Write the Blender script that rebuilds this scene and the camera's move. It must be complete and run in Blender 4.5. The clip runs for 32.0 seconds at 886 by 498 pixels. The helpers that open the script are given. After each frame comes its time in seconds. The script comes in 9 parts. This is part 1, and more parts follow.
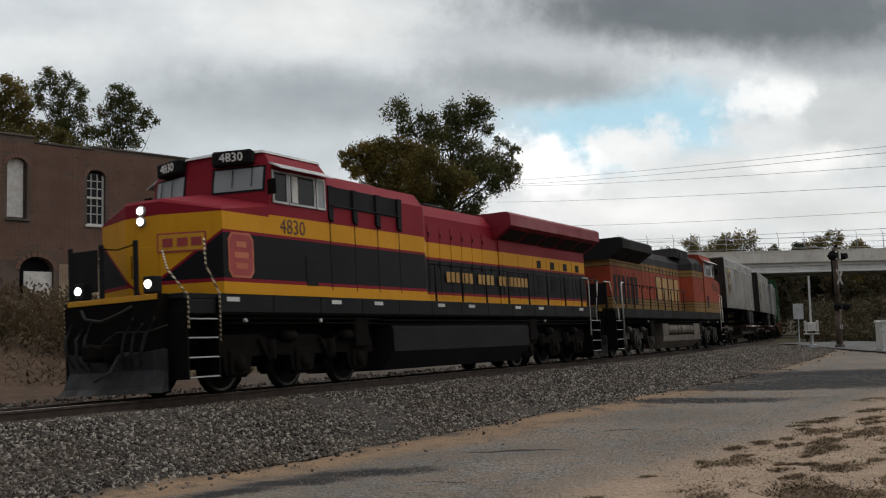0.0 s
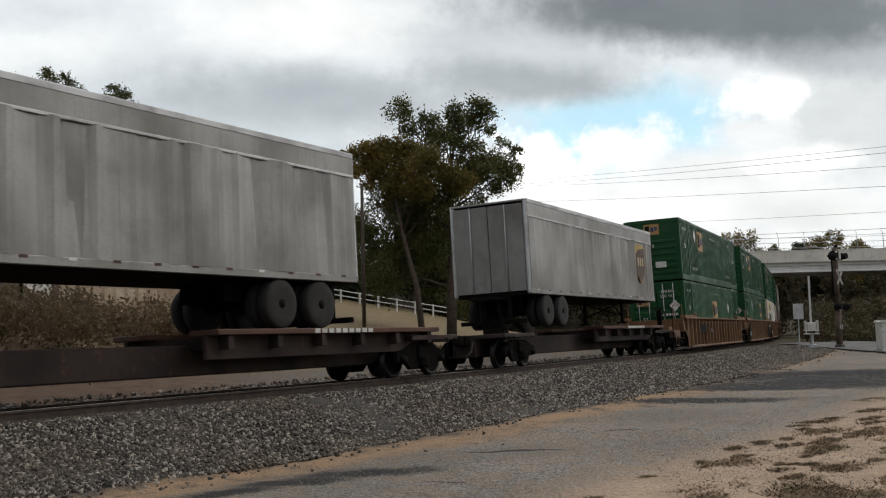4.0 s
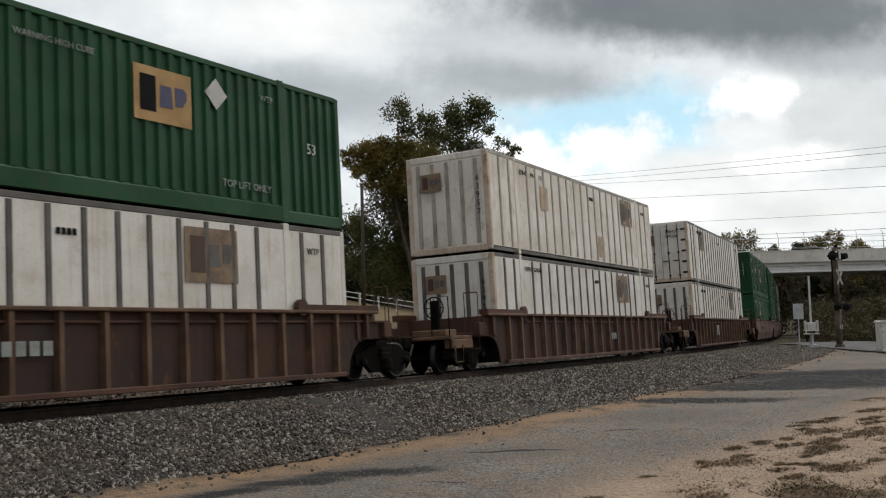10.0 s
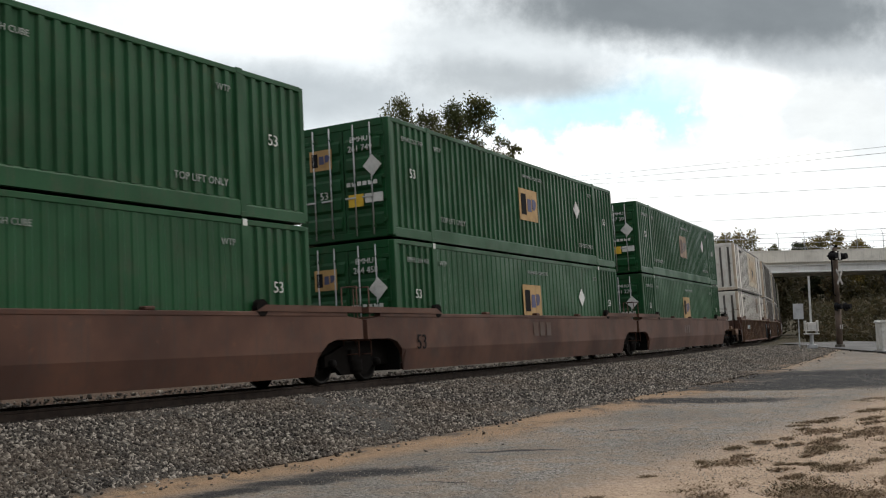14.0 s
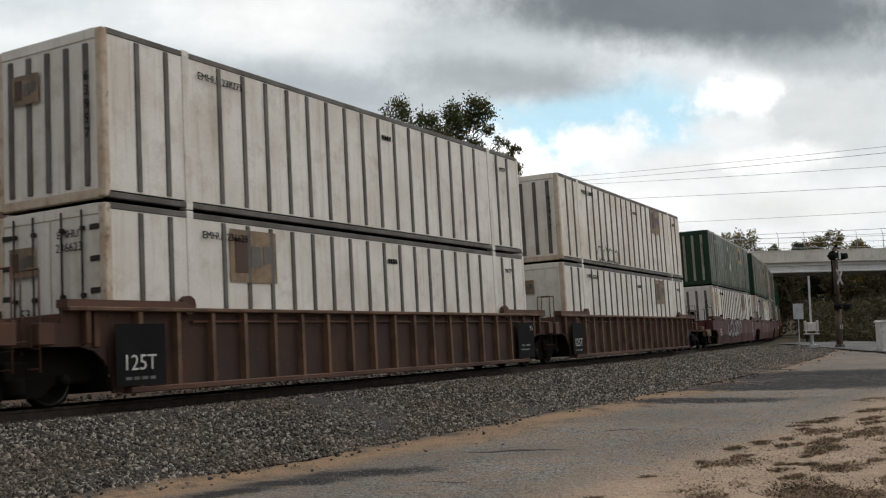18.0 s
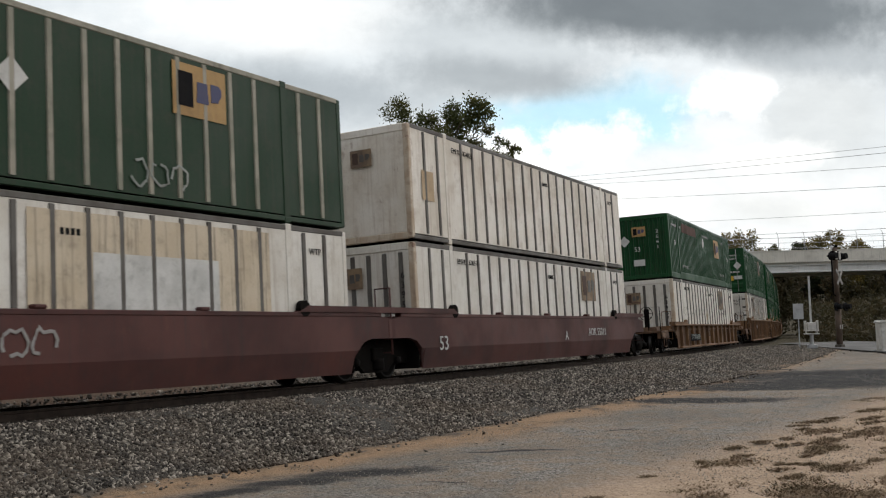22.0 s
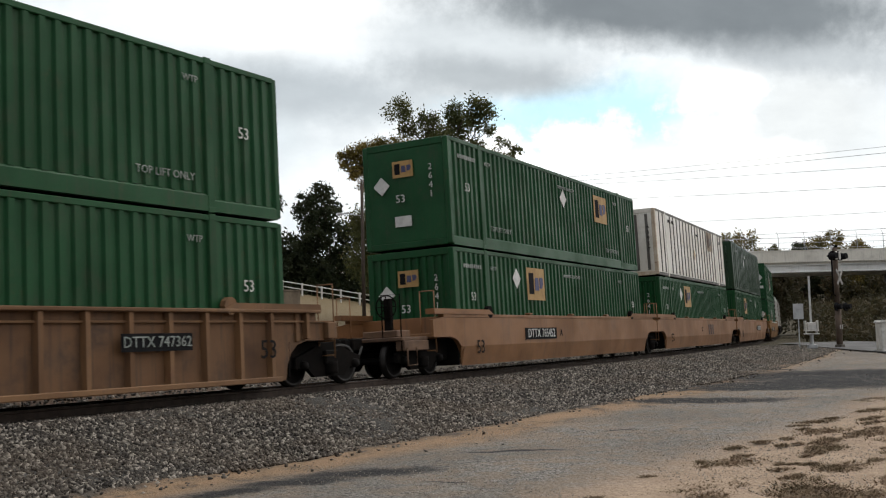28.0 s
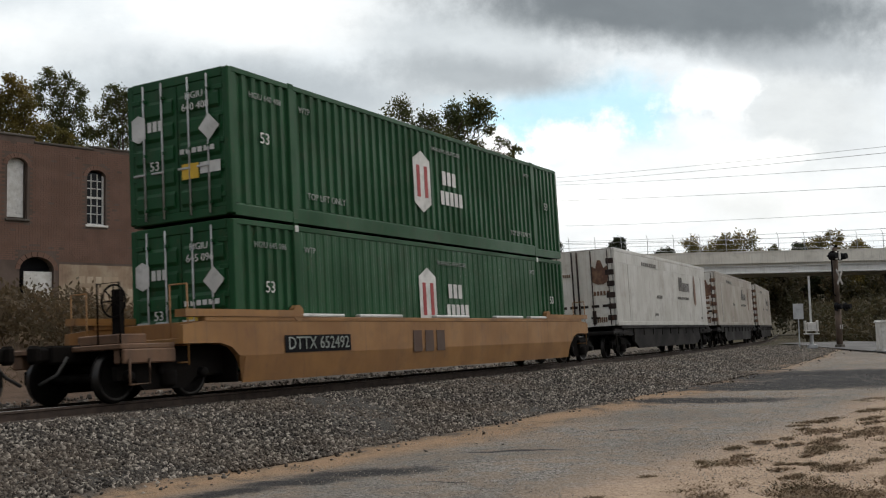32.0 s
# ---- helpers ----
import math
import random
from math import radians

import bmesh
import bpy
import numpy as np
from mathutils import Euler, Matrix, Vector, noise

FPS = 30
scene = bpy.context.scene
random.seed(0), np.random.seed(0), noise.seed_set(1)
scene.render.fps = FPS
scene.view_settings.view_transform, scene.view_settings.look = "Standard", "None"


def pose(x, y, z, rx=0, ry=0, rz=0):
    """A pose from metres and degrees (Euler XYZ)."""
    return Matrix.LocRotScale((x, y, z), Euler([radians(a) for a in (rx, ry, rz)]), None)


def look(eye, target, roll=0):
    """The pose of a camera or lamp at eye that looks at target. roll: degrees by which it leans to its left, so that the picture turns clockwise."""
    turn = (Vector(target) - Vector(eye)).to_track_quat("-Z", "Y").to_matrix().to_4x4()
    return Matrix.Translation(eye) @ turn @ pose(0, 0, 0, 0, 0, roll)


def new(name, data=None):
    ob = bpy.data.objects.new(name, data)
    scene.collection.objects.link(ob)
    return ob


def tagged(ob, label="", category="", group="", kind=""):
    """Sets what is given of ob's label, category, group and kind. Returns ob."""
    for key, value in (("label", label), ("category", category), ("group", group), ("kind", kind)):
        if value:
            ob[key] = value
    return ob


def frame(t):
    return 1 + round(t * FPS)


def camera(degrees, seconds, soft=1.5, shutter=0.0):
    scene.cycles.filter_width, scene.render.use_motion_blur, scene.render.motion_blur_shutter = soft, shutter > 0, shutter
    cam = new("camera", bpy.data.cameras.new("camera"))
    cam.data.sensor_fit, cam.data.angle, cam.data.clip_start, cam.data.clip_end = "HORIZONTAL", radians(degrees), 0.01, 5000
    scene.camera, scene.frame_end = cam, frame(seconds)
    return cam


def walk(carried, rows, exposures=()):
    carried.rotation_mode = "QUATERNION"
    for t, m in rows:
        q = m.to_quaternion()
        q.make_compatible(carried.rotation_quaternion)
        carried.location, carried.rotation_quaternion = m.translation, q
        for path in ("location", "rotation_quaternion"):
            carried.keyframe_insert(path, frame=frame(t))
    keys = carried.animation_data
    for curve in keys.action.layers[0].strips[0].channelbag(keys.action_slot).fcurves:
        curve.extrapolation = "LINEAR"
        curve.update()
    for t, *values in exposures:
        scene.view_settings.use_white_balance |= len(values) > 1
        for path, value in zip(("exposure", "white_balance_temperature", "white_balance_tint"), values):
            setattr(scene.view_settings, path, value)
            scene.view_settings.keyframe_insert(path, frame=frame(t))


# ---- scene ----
# One plan: x runs along the track (far end to +x), y away from the camera, z up from the rail top.
FWD = Vector((math.sin(1.01711) * math.cos(0.083115), math.cos(1.01711) * math.cos(0.083115), math.sin(0.083115)))
EYE = Vector((0, 0, 0.985))
SECONDS = 32.0
cam = camera(45.87, SECONDS, soft=1.15, shutter=0.07)
STAND = look(EYE, EYE + FWD * 10, -1.411)
walk(cam, [(0, STAND), (SECONDS, STAND)], exposures=[(0, -0.16), (1.5, -0.06), (4.5, 0.16), (6, 0.26), (7.5, 0.26), (9, 0.13), (12, 0.07), (13, 0.23), (14, 0.4), (15.5, 0.23), (17, 0.05), (20, 0.08), (21, 0.21), (22, 0.21), (23, 0.08), (25, 0.16), (28, 0.37), (29, 0.26), (30, 0.16), (SECONDS, 0.23)])

# ---- the curve of the track ----
SPEED = 17.8
CANT = 0.0355
TRACK_Y = 14.51


def bend(s):
    """Curvature of the track, s metres along it."""
    if s < -40:
        return 0.0
    if s < 75:
        return 2.435e-3
    return max(0.00025, 2.435e-3 * (115 - s) / 40)


S0, S1 = -760, 900
_s = np.arange(S0, S1 + 1.0)
_k = np.array([bend(s) for s in _s])
_t = np.concatenate([[0], np.cumsum((_k[1:] + _k[:-1]) / 2)])
_t -= _t[-S0]
_x = np.concatenate([[0], np.cumsum(np.cos((_t[1:] + _t[:-1]) / 2))])
_y = np.concatenate([[0], np.cumsum(np.sin((_t[1:] + _t[:-1]) / 2))])
_x -= _x[-S0]
_y -= _y[-S0] - TRACK_Y


def rail_point(s):
    """Place and heading on the centre line of the track."""
    return np.interp(s, _s, _x), np.interp(s, _s, _y), np.interp(s, _s, _t)


def rail_offset(s, side, z):
    """A point beside the centre line, with the cant of the track."""
    x, y, a = rail_point(s)
    lat = side * math.cos(CANT) + z * math.sin(CANT)
    return Vector((x - math.sin(a) * lat, y + math.cos(a) * lat, z * math.cos(CANT) - side * math.sin(CANT)))


def car_pose(s, half=7.5):
    """The pose of a rail vehicle whose middle is s metres along the track."""
    xa, ya, _ = rail_point(s - half)
    xb, yb, _ = rail_point(s + half)
    return Matrix.Translation(((xa + xb) / 2, (ya + yb) / 2, 0)) @ Matrix.Rotation(math.atan2(yb - ya, xb - xa), 4, "Z") @ Matrix.Rotation(-CANT, 4, "X")


def rail_nearest(px, py):
    """Distance along and beside the track (negative: on the camera's side) for arrays of places."""
    s = np.array(px, float)
    for _ in range(6):
        x, y, a = rail_point(s)
        s = s + (px - x) * np.cos(a) + (py - y) * np.sin(a)
    x, y, a = rail_point(s)
    return s, -(px - x) * np.sin(a) + (py - y) * np.cos(a)


# ---- node helpers ----
class Nodes:
    """Short-hand for building node trees."""

    def __init__(self, tree):
        self.t = tree
        tree.nodes.clear()

    def n(self, kind, **inputs):
        node = self.t.nodes.new(kind)
        for key, value in inputs.items():
            key = key.replace("_", " ")
            if isinstance(value, bpy.types.NodeSocket):
                self.t.links.new(value, node.inputs[key])
            else:
                node.inputs[key].default_value = value
        return node

    def math(self, op, a, b=0.0, c=None, clamp=False):
        node = self.t.nodes.new("ShaderNodeMath")
        node.operation, node.use_clamp = op, clamp
        for i, v in enumerate((a, b) if c is None else (a, b, c)):
            if isinstance(v, bpy.types.NodeSocket):
                self.t.links.new(v, node.inputs[i])
            else:
                node.inputs[i].default_value = v
        return node.outputs[0]

    def vmath(self, op, a, b):
        node = self.t.nodes.new("ShaderNodeVectorMath")
        node.operation = op
        for i, v in enumerate((a, b)):
            if isinstance(v, bpy.types.NodeSocket):
                self.t.links.new(v, node.inputs[i])
            else:
                node.inputs[i].default_value = v
        return node.outputs[0]

    def step(self, x, lo, hi):
        node = self.t.nodes.new("ShaderNodeMapRange")
        node.interpolation_type = "SMOOTHSTEP"
        self.t.links.new(x, node.inputs[0])
        node.inputs[1].default_value, node.inputs[2].default_value = lo, hi
        return node.outputs[0]

    def mix(self, f, a, b, blend="MIX"):
        node = self.t.nodes.new("ShaderNodeMix")
        node.data_type, node.blend_type = "RGBA", blend
        for i, v in ((0, f), (6, a), (7, b)):
            if isinstance(v, bpy.types.NodeSocket):
                self.t.links.new(v, node.inputs[i])
            else:
                node.inputs[i].default_value = v if i == 0 else (*v[:3], 1)
        return node.outputs[2]

    def noise(self, vec, scale, detail=4.0, rough=0.55):
        return self.n("ShaderNodeTexNoise", Vector=vec, Scale=scale, Detail=detail, Roughness=rough).outputs[0]

    def link(self, a, b):
        self.t.links.new(a, b)


# ---- world and light ----
SUN_WAY = Vector((0.46, -0.14, 0.87)).normalized()
world = bpy.data.worlds.new("overcast_sky")
scene.world = world
world.use_nodes = True
w = Nodes(world.node_tree)
sky = w.n("ShaderNodeTexSky")
sky.sky_type, sky.sun_disc = "NISHITA", False
sky.sun_elevation, sky.sun_rotation = math.asin(SUN_WAY.z), math.atan2(SUN_WAY.x, SUN_WAY.y)
way = w.n("ShaderNodeTexCoord").outputs["Generated"]
cloud = w.noise(way, 3.0, 6.0, 0.6)
cover = w.step(cloud, 0.36, 0.5)
grey = w.mix(w.step(w.noise(way, 2.0, 5.0), 0.35, 0.7), (0.44, 0.465, 0.50), (0.76, 0.78, 0.81))
# the cloud is thinner, and so brighter, round the hidden sun
glare = w.n("ShaderNodeVectorMath")
glare.operation = "DOT_PRODUCT"
w.link(way, glare.inputs[0])
glare.inputs[1].default_value = SUN_WAY
grey = w.mix(w.step(glare.outputs["Value"], 0.05, 1.0), grey, (1.9, 1.86, 1.8))
blue = w.mix(1.0, sky.outputs[0], (0.12, 0.12, 0.12), "MULTIPLY")
bg = w.n("ShaderNodeBackground", Color=w.mix(cover, blue, grey), Strength=0.82)
w.link(bg.outputs[0], w.n("ShaderNodeOutputWorld").inputs[0])

sun = new("sun", bpy.data.lights.new("sun", "SUN"))
sun.data.energy, sun.data.angle, sun.data.color = 0.5, radians(30), (1.0, 0.95, 0.88)
sun.matrix_world = look(SUN_WAY * 150, Vector((0, 0, 0)))


# ---- materials ----
def surface(name, base, second=None, rough=0.6, metal=0.0, scale=1.5, grime=0.25, grime_colour=(0.05, 0.04, 0.03), streak=0.0, bump=0.15, fine=60.0, spec=0.4, rust=0.0, hue=0.0):
    """A painted, worn or raw surface: two scales of variation, run-down streaks, rust and fine relief."""
    m = bpy.data.materials.new(name)
    m.use_nodes = True
    k = Nodes(m.node_tree)
    co = k.n("ShaderNodeTexCoord").outputs["Object"]
    shift = k.n("ShaderNodeCombineXYZ")
    rnd = k.n("ShaderNodeObjectInfo").outputs["Random"]
    for i in range(3):
        k.link(k.math("MULTIPLY", rnd, (37.0, 53.0, 71.0)[i]), shift.inputs[i])
    co = k.vmath("ADD", co, shift.outputs[0])
    big, small = k.noise(co, scale), k.noise(co, fine, 3.0)
    second = second or tuple(c * 0.72 for c in base)
    col = k.mix(k.step(big, 0.35, 0.68), base, second)
    col = k.mix(k.math("MULTIPLY", k.step(small, 0.4, 0.75), 0.28), col, tuple(c * 0.6 for c in base))
    if hue:
        col = k.mix(k.math("MULTIPLY", rnd, hue), col, tuple(c * 1.45 for c in second))
    if streak:
        run = k.noise(k.vmath("MULTIPLY", co, (9.0, 9.0, 0.35)), 1.0, 5.0, 0.7)
        col = k.mix(k.math("MULTIPLY", k.step(run, 0.5, 0.72), streak), col, grime_colour)
    if grime:
        dirt = k.noise(k.vmath("ADD", co, (5.3, 1.7, 9.1)), scale * 2.3, 6.0, 0.68)
        col = k.mix(k.math("MULTIPLY", k.step(dirt, 0.48, 0.75), grime), col, grime_colour)
    if rust:
        spot = k.noise(k.vmath("MULTIPLY", co, (1.0, 1.0, 0.55)), 3.1, 8.0, 0.75)
        col = k.mix(k.math("MULTIPLY", k.step(spot, 0.585, 0.66), rust), col, (0.13, 0.05, 0.022))
    b = k.n("ShaderNodeBsdfPrincipled", Base_Color=col, Metallic=metal)
    b.inputs["Specular IOR Level"].default_value = spec
    k.link(k.math("MULTIPLY_ADD", k.step(big, 0.3, 0.7), 0.22, rough - 0.1, clamp=True), b.inputs["Roughness"])
    if bump:
        k.link(k.n("ShaderNodeBump", Height=small, Strength=bump, Distance=0.01).outputs[0], b.inputs["Normal"])
    k.link(b.outputs[0], k.n("ShaderNodeOutputMaterial").inputs[0])
    return m


def glow(name, colour, strength):
    m = bpy.data.materials.new(name)
    m.use_nodes = True
    k = Nodes(m.node_tree)
    k.link(k.n("ShaderNodeEmission", Color=(*colour, 1), Strength=strength).outputs[0], k.n("ShaderNodeOutputMaterial").inputs[0])
    return m


def leaves_material(name, a, b, c):
    """Leaves: light passes through them, and their colour varies from clump to clump and leaf to leaf."""
    m = bpy.data.materials.new(name)
    m.use_nodes = True
    k = Nodes(m.node_tree)
    co = k.n("ShaderNodeTexCoord").outputs["Object"]
    rnd = k.n("ShaderNodeNewGeometry").outputs["Random Per Island"]
    col = k.mix(k.step(k.noise(co, 0.45, 4), 0.35, 0.65), a, b)
    col = k.mix(k.math("MULTIPLY", rnd, 0.6), col, c)
    d = k.n("ShaderNodeBsdfPrincipled", Base_Color=col, Roughness=0.65)
    d.inputs["Specular IOR Level"].default_value = 0.25
    t = k.n("ShaderNodeBsdfTranslucent", Color=col)
    x = k.n("ShaderNodeMixShader", Fac=0.42)
    k.link(d.outputs[0], x.inputs[1])
    k.link(t.outputs[0], x.inputs[2])
    k.link(x.outputs[0], k.n("ShaderNodeOutputMaterial").inputs[0])
    return m


def glass(name, tint=(0.008, 0.010, 0.012), rough=0.12):
    m = bpy.data.materials.new(name)
    m.use_nodes = True
    k = Nodes(m.node_tree)
    b = k.n("ShaderNodeBsdfPrincipled", Base_Color=(*tint, 1), Roughness=rough)
    b.inputs["Specular IOR Level"].default_value = 0.12
    k.link(b.outputs[0], k.n("ShaderNodeOutputMaterial").inputs[0])
    return m


GREEN = surface("green_container_paint", (0.0098, 0.060, 0.0205), (0.0074, 0.046, 0.0158), 0.42, spec=0.15, scale=0.7, grime=0.25, streak=0.25, rust=0.10, fine=25, bump=0.05)
DARK_GREEN = surface("dark_green_paint", (0.0105, 0.0325, 0.0140), (0.012, 0.035, 0.0165), 0.42, spec=0.18, scale=0.9, grime=0.3, streak=0.25, fine=20, bump=0.05)
WHITE = surface("white_container_paint", (0.64, 0.62, 0.57), (0.55, 0.52, 0.46), 0.45, scale=0.8, grime=0.4, grime_colour=(0.25, 0.19, 0.13), streak=0.4, rust=0.08, fine=30, bump=0.05)
CREAM = surface("dirty_cream_paint", (0.68, 0.645, 0.58), (0.57, 0.52, 0.44), 0.5, scale=0.7, grime=0.5, grime_colour=(0.28, 0.20, 0.13), streak=0.45, rust=0.35, fine=30, bump=0.06)
SEAM = surface("grey_post_paint", (0.10, 0.094, 0.084), (0.07, 0.062, 0.054), 0.6, grime=0.4, streak=0.4)
SEAM_PALE = surface("pale_grey_posts", (0.36, 0.34, 0.30), (0.27, 0.25, 0.215), 0.6, grime=0.4, streak=0.4)
RUSTY_WHITE = surface("rust_stained_white_paint", (0.50, 0.43, 0.34), (0.40, 0.31, 0.22), 0.6, scale=2.2, grime=0.5, grime_colour=(0.16, 0.09, 0.05), streak=0.5, rust=0.75, fine=30, bump=0.06)
PALE_POST = surface("pale_green_grey_post", (0.28, 0.26, 0.205), (0.19, 0.19, 0.145), 0.5, grime=0.4, streak=0.4)
TAN = surface("tan_car_paint", (0.172, 0.088, 0.036), (0.105, 0.053, 0.024), 0.75, scale=0.5, grime=0.65, grime_colour=(0.06, 0.038, 0.025), streak=0.5, rust=0.5)
ORANGE_TAN = surface("orange_tan_car_paint", (0.205, 0.094, 0.034), (0.15, 0.069, 0.026), 0.6, scale=0.45, grime=0.4, grime_colour=(0.06, 0.035, 0.022), streak=0.4, rust=0.35)
YELLOW = surface("yellow_car_paint", (0.24, 0.118, 0.032), (0.185, 0.09, 0.03), 0.6, scale=0.6, grime=0.4, grime_colour=(0.09, 0.05, 0.03), streak=0.4, rust=0.3)
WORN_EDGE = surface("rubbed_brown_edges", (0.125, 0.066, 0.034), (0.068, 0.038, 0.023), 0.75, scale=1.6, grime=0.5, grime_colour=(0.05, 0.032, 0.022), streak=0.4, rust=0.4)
# Recessed car walls: dirt, with the shade between the stakes darkening the base colour.
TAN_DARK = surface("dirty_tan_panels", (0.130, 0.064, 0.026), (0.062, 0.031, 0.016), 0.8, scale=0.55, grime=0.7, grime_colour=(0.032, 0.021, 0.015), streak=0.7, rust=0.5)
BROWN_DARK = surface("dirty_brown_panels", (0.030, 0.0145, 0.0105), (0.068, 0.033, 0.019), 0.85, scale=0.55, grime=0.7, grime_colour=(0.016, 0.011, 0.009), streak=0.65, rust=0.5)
BROWN = surface("red_brown_car_paint", (0.082, 0.032, 0.016), (0.045, 0.019, 0.0115), 0.75, scale=0.5, grime=0.65, grime_colour=(0.035, 0.024, 0.019), streak=0.5, rust=0.3)
MAROON = surface("maroon_car_paint", (0.072, 0.0185, 0.0135), (0.042, 0.0125, 0.0105), 0.65, scale=0.5, grime=0.5, grime_colour=(0.025, 0.018, 0.017), streak=0.45, rust=0.15)
# Grimy steel and wheels, bases taken near black to carry the shade underneath.
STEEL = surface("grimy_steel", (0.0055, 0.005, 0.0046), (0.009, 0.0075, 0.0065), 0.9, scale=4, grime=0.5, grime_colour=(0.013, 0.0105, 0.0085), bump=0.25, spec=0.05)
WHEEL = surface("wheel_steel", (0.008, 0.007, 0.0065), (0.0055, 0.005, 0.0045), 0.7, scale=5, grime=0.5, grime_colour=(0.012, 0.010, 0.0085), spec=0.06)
PLOW = surface("scuffed_plow_steel", (0.012, 0.0125, 0.014), (0.009, 0.009, 0.0095), 0.7, scale=2.5, grime=0.6, grime_colour=(0.05, 0.042, 0.034), streak=0.4)
TREAD = surface("polished_steel", (0.035, 0.033, 0.032), (0.014, 0.013, 0.012), 0.45, metal=0.9, grime=0.6, grime_colour=(0.015, 0.012, 0.01))
BRIGHT = surface("galvanised_steel", (0.42, 0.43, 0.43), (0.34, 0.34, 0.34), 0.5, metal=0.4, grime=0.3)
MARK_WHITE = surface("white_marking", (0.55, 0.55, 0.53), (0.42, 0.42, 0.40), 0.6, grime=0.35, fine=40)
FAINT = surface("worn_small_writing", (0.25, 0.27, 0.25), (0.16, 0.18, 0.165), 0.6, grime=0.4)
WIRE = surface("wire_grey", (0.22, 0.225, 0.23), (0.17, 0.17, 0.175), 0.6, grime=0.2)
MARK_BLACK = surface("black_marking", (0.008, 0.008, 0.009), (0.014, 0.014, 0.015), 0.75, grime=0.2, grime_colour=(0.03, 0.025, 0.02), spec=0.05)
LOGO_TAN = surface("tan_logo_panel", (0.37, 0.225, 0.075), (0.29, 0.18, 0.07), 0.6, scale=2, grime=0.3, streak=0.2)
LOGO_FADED = surface("faded_brown_logo", (0.22, 0.15, 0.085), (0.14, 0.10, 0.07), 0.65, scale=3, grime=0.5, streak=0.4)
LOGO_BLUE = surface("blue_logo_paint", (0.035, 0.040, 0.11), (0.06, 0.06, 0.105), 0.6, grime=0.2)
LOGO_BROWN = surface("dark_brown_logo_paint", (0.045, 0.022, 0.012), (0.06, 0.03, 0.018), 0.6, grime=0.2)
LOGO_YELLOW = surface("yellow_logo_panel", (0.60, 0.38, 0.02), (0.52, 0.33, 0.03), 0.55, grime=0.2)
LOGO_RED = surface("red_logo_paint", (0.30, 0.03, 0.03), (0.24, 0.03, 0.03), 0.55, grime=0.2)
STAIN_PALE = surface("pale_tan_patch", (0.54, 0.46, 0.345), (0.47, 0.39, 0.28), 0.6, scale=1.2, grime=0.4, streak=0.6)
STAIN = surface("tan_patch_paint", (0.44, 0.32, 0.19), (0.38, 0.28, 0.17), 0.6, scale=1.2, grime=0.4, streak=0.6)
LOCO_RED = surface("loco_red_paint", (0.19, 0.0085, 0.018), (0.155, 0.0075, 0.015), 0.5, scale=0.6, grime=0.3, grime_colour=(0.04, 0.012, 0.012), streak=0.25, spec=0.25, bump=0.03)
LOCO_YELLOW = surface("loco_yellow_paint", (0.52, 0.255, 0.014), (0.44, 0.215, 0.014), 0.5, scale=0.8, grime=0.3, grime_colour=(0.14, 0.075, 0.02), streak=0.3, spec=0.25, bump=0.03)
LOCO_BLACK = surface("loco_black_paint", (0.010, 0.010, 0.011), (0.014, 0.014, 0.015), 0.75, scale=0.9, grime=0.3, spec=0.12, grime_colour=(0.020, 0.018, 0.017), streak=0.3, bump=0.03)
LOCO_GOLD = surface("faded_gold_paint", (0.36, 0.22, 0.05), (0.28, 0.17, 0.05), 0.6, scale=0.8, grime=0.5, grime_colour=(0.09, 0.05, 0.03), streak=0.5)
LOCO_ROOF = surface("sooty_black_paint", (0.010, 0.010, 0.011), (0.015, 0.014, 0.013), 0.8, scale=0.8, grime=0.4, grime_colour=(0.026, 0.022, 0.019), spec=0.12)
TANK_GREY = surface("dusty_tank_steel", (0.115, 0.092, 0.072), (0.075, 0.062, 0.05), 0.75, scale=1.2, grime=0.5, streak=0.4)
TRUCK_GREY = surface("dusty_truck_steel", (0.019, 0.0165, 0.014), (0.012, 0.0105, 0.009), 0.8, scale=3, grime=0.6, bump=0.2)
TRAILER = surface("weathered_aluminium", (0.225, 0.222, 0.208), (0.155, 0.150, 0.138), 0.42, metal=0.6, scale=0.5, grime=0.45, grime_colour=(0.10, 0.095, 0.085), streak=0.4, fine=20, bump=0.08)
TRAILER_NOSE = surface("dark_trailer_nose", (0.017, 0.0135, 0.0115), (0.032, 0.026, 0.022), 0.8, spec=0.1, scale=0.8, grime=0.6, grime_colour=(0.02, 0.018, 0.017), streak=0.4)
TRAILER_WHITE = surface("pale_trailer_paint", (0.42, 0.415, 0.385), (0.36, 0.35, 0.315), 0.5, scale=0.6, grime=0.45, grime_colour=(0.16, 0.13, 0.10), streak=0.5, rust=0.12)
RUBBER = surface("tyre_rubber", (0.011, 0.0105, 0.010), (0.018, 0.017, 0.016), 0.85, grime=0.4)
GLASS = glass("window_glass")
# Pale grey base stands in for bright sky mirrored in the glass.
PANE = glass("pale_window_glass", (0.24, 0.26, 0.265), 0.12)
LAMP_ON = glow("headlight_glow", (1.0, 0.95, 0.86), 9.0)
RAIL = surface("rail_side_rust", (0.045, 0.027, 0.018), (0.03, 0.021, 0.016), 0.8, scale=6, grime=0.4)
RAIL_TOP = surface("rail_head_steel", (0.22, 0.21, 0.20), (0.16, 0.155, 0.15), 0.35, metal=0.8, grime=0.2)
TIMBER = surface("creosoted_timber", (0.045, 0.033, 0.025), (0.07, 0.053, 0.04), 0.9, scale=5, grime=0.5, bump=0.5)
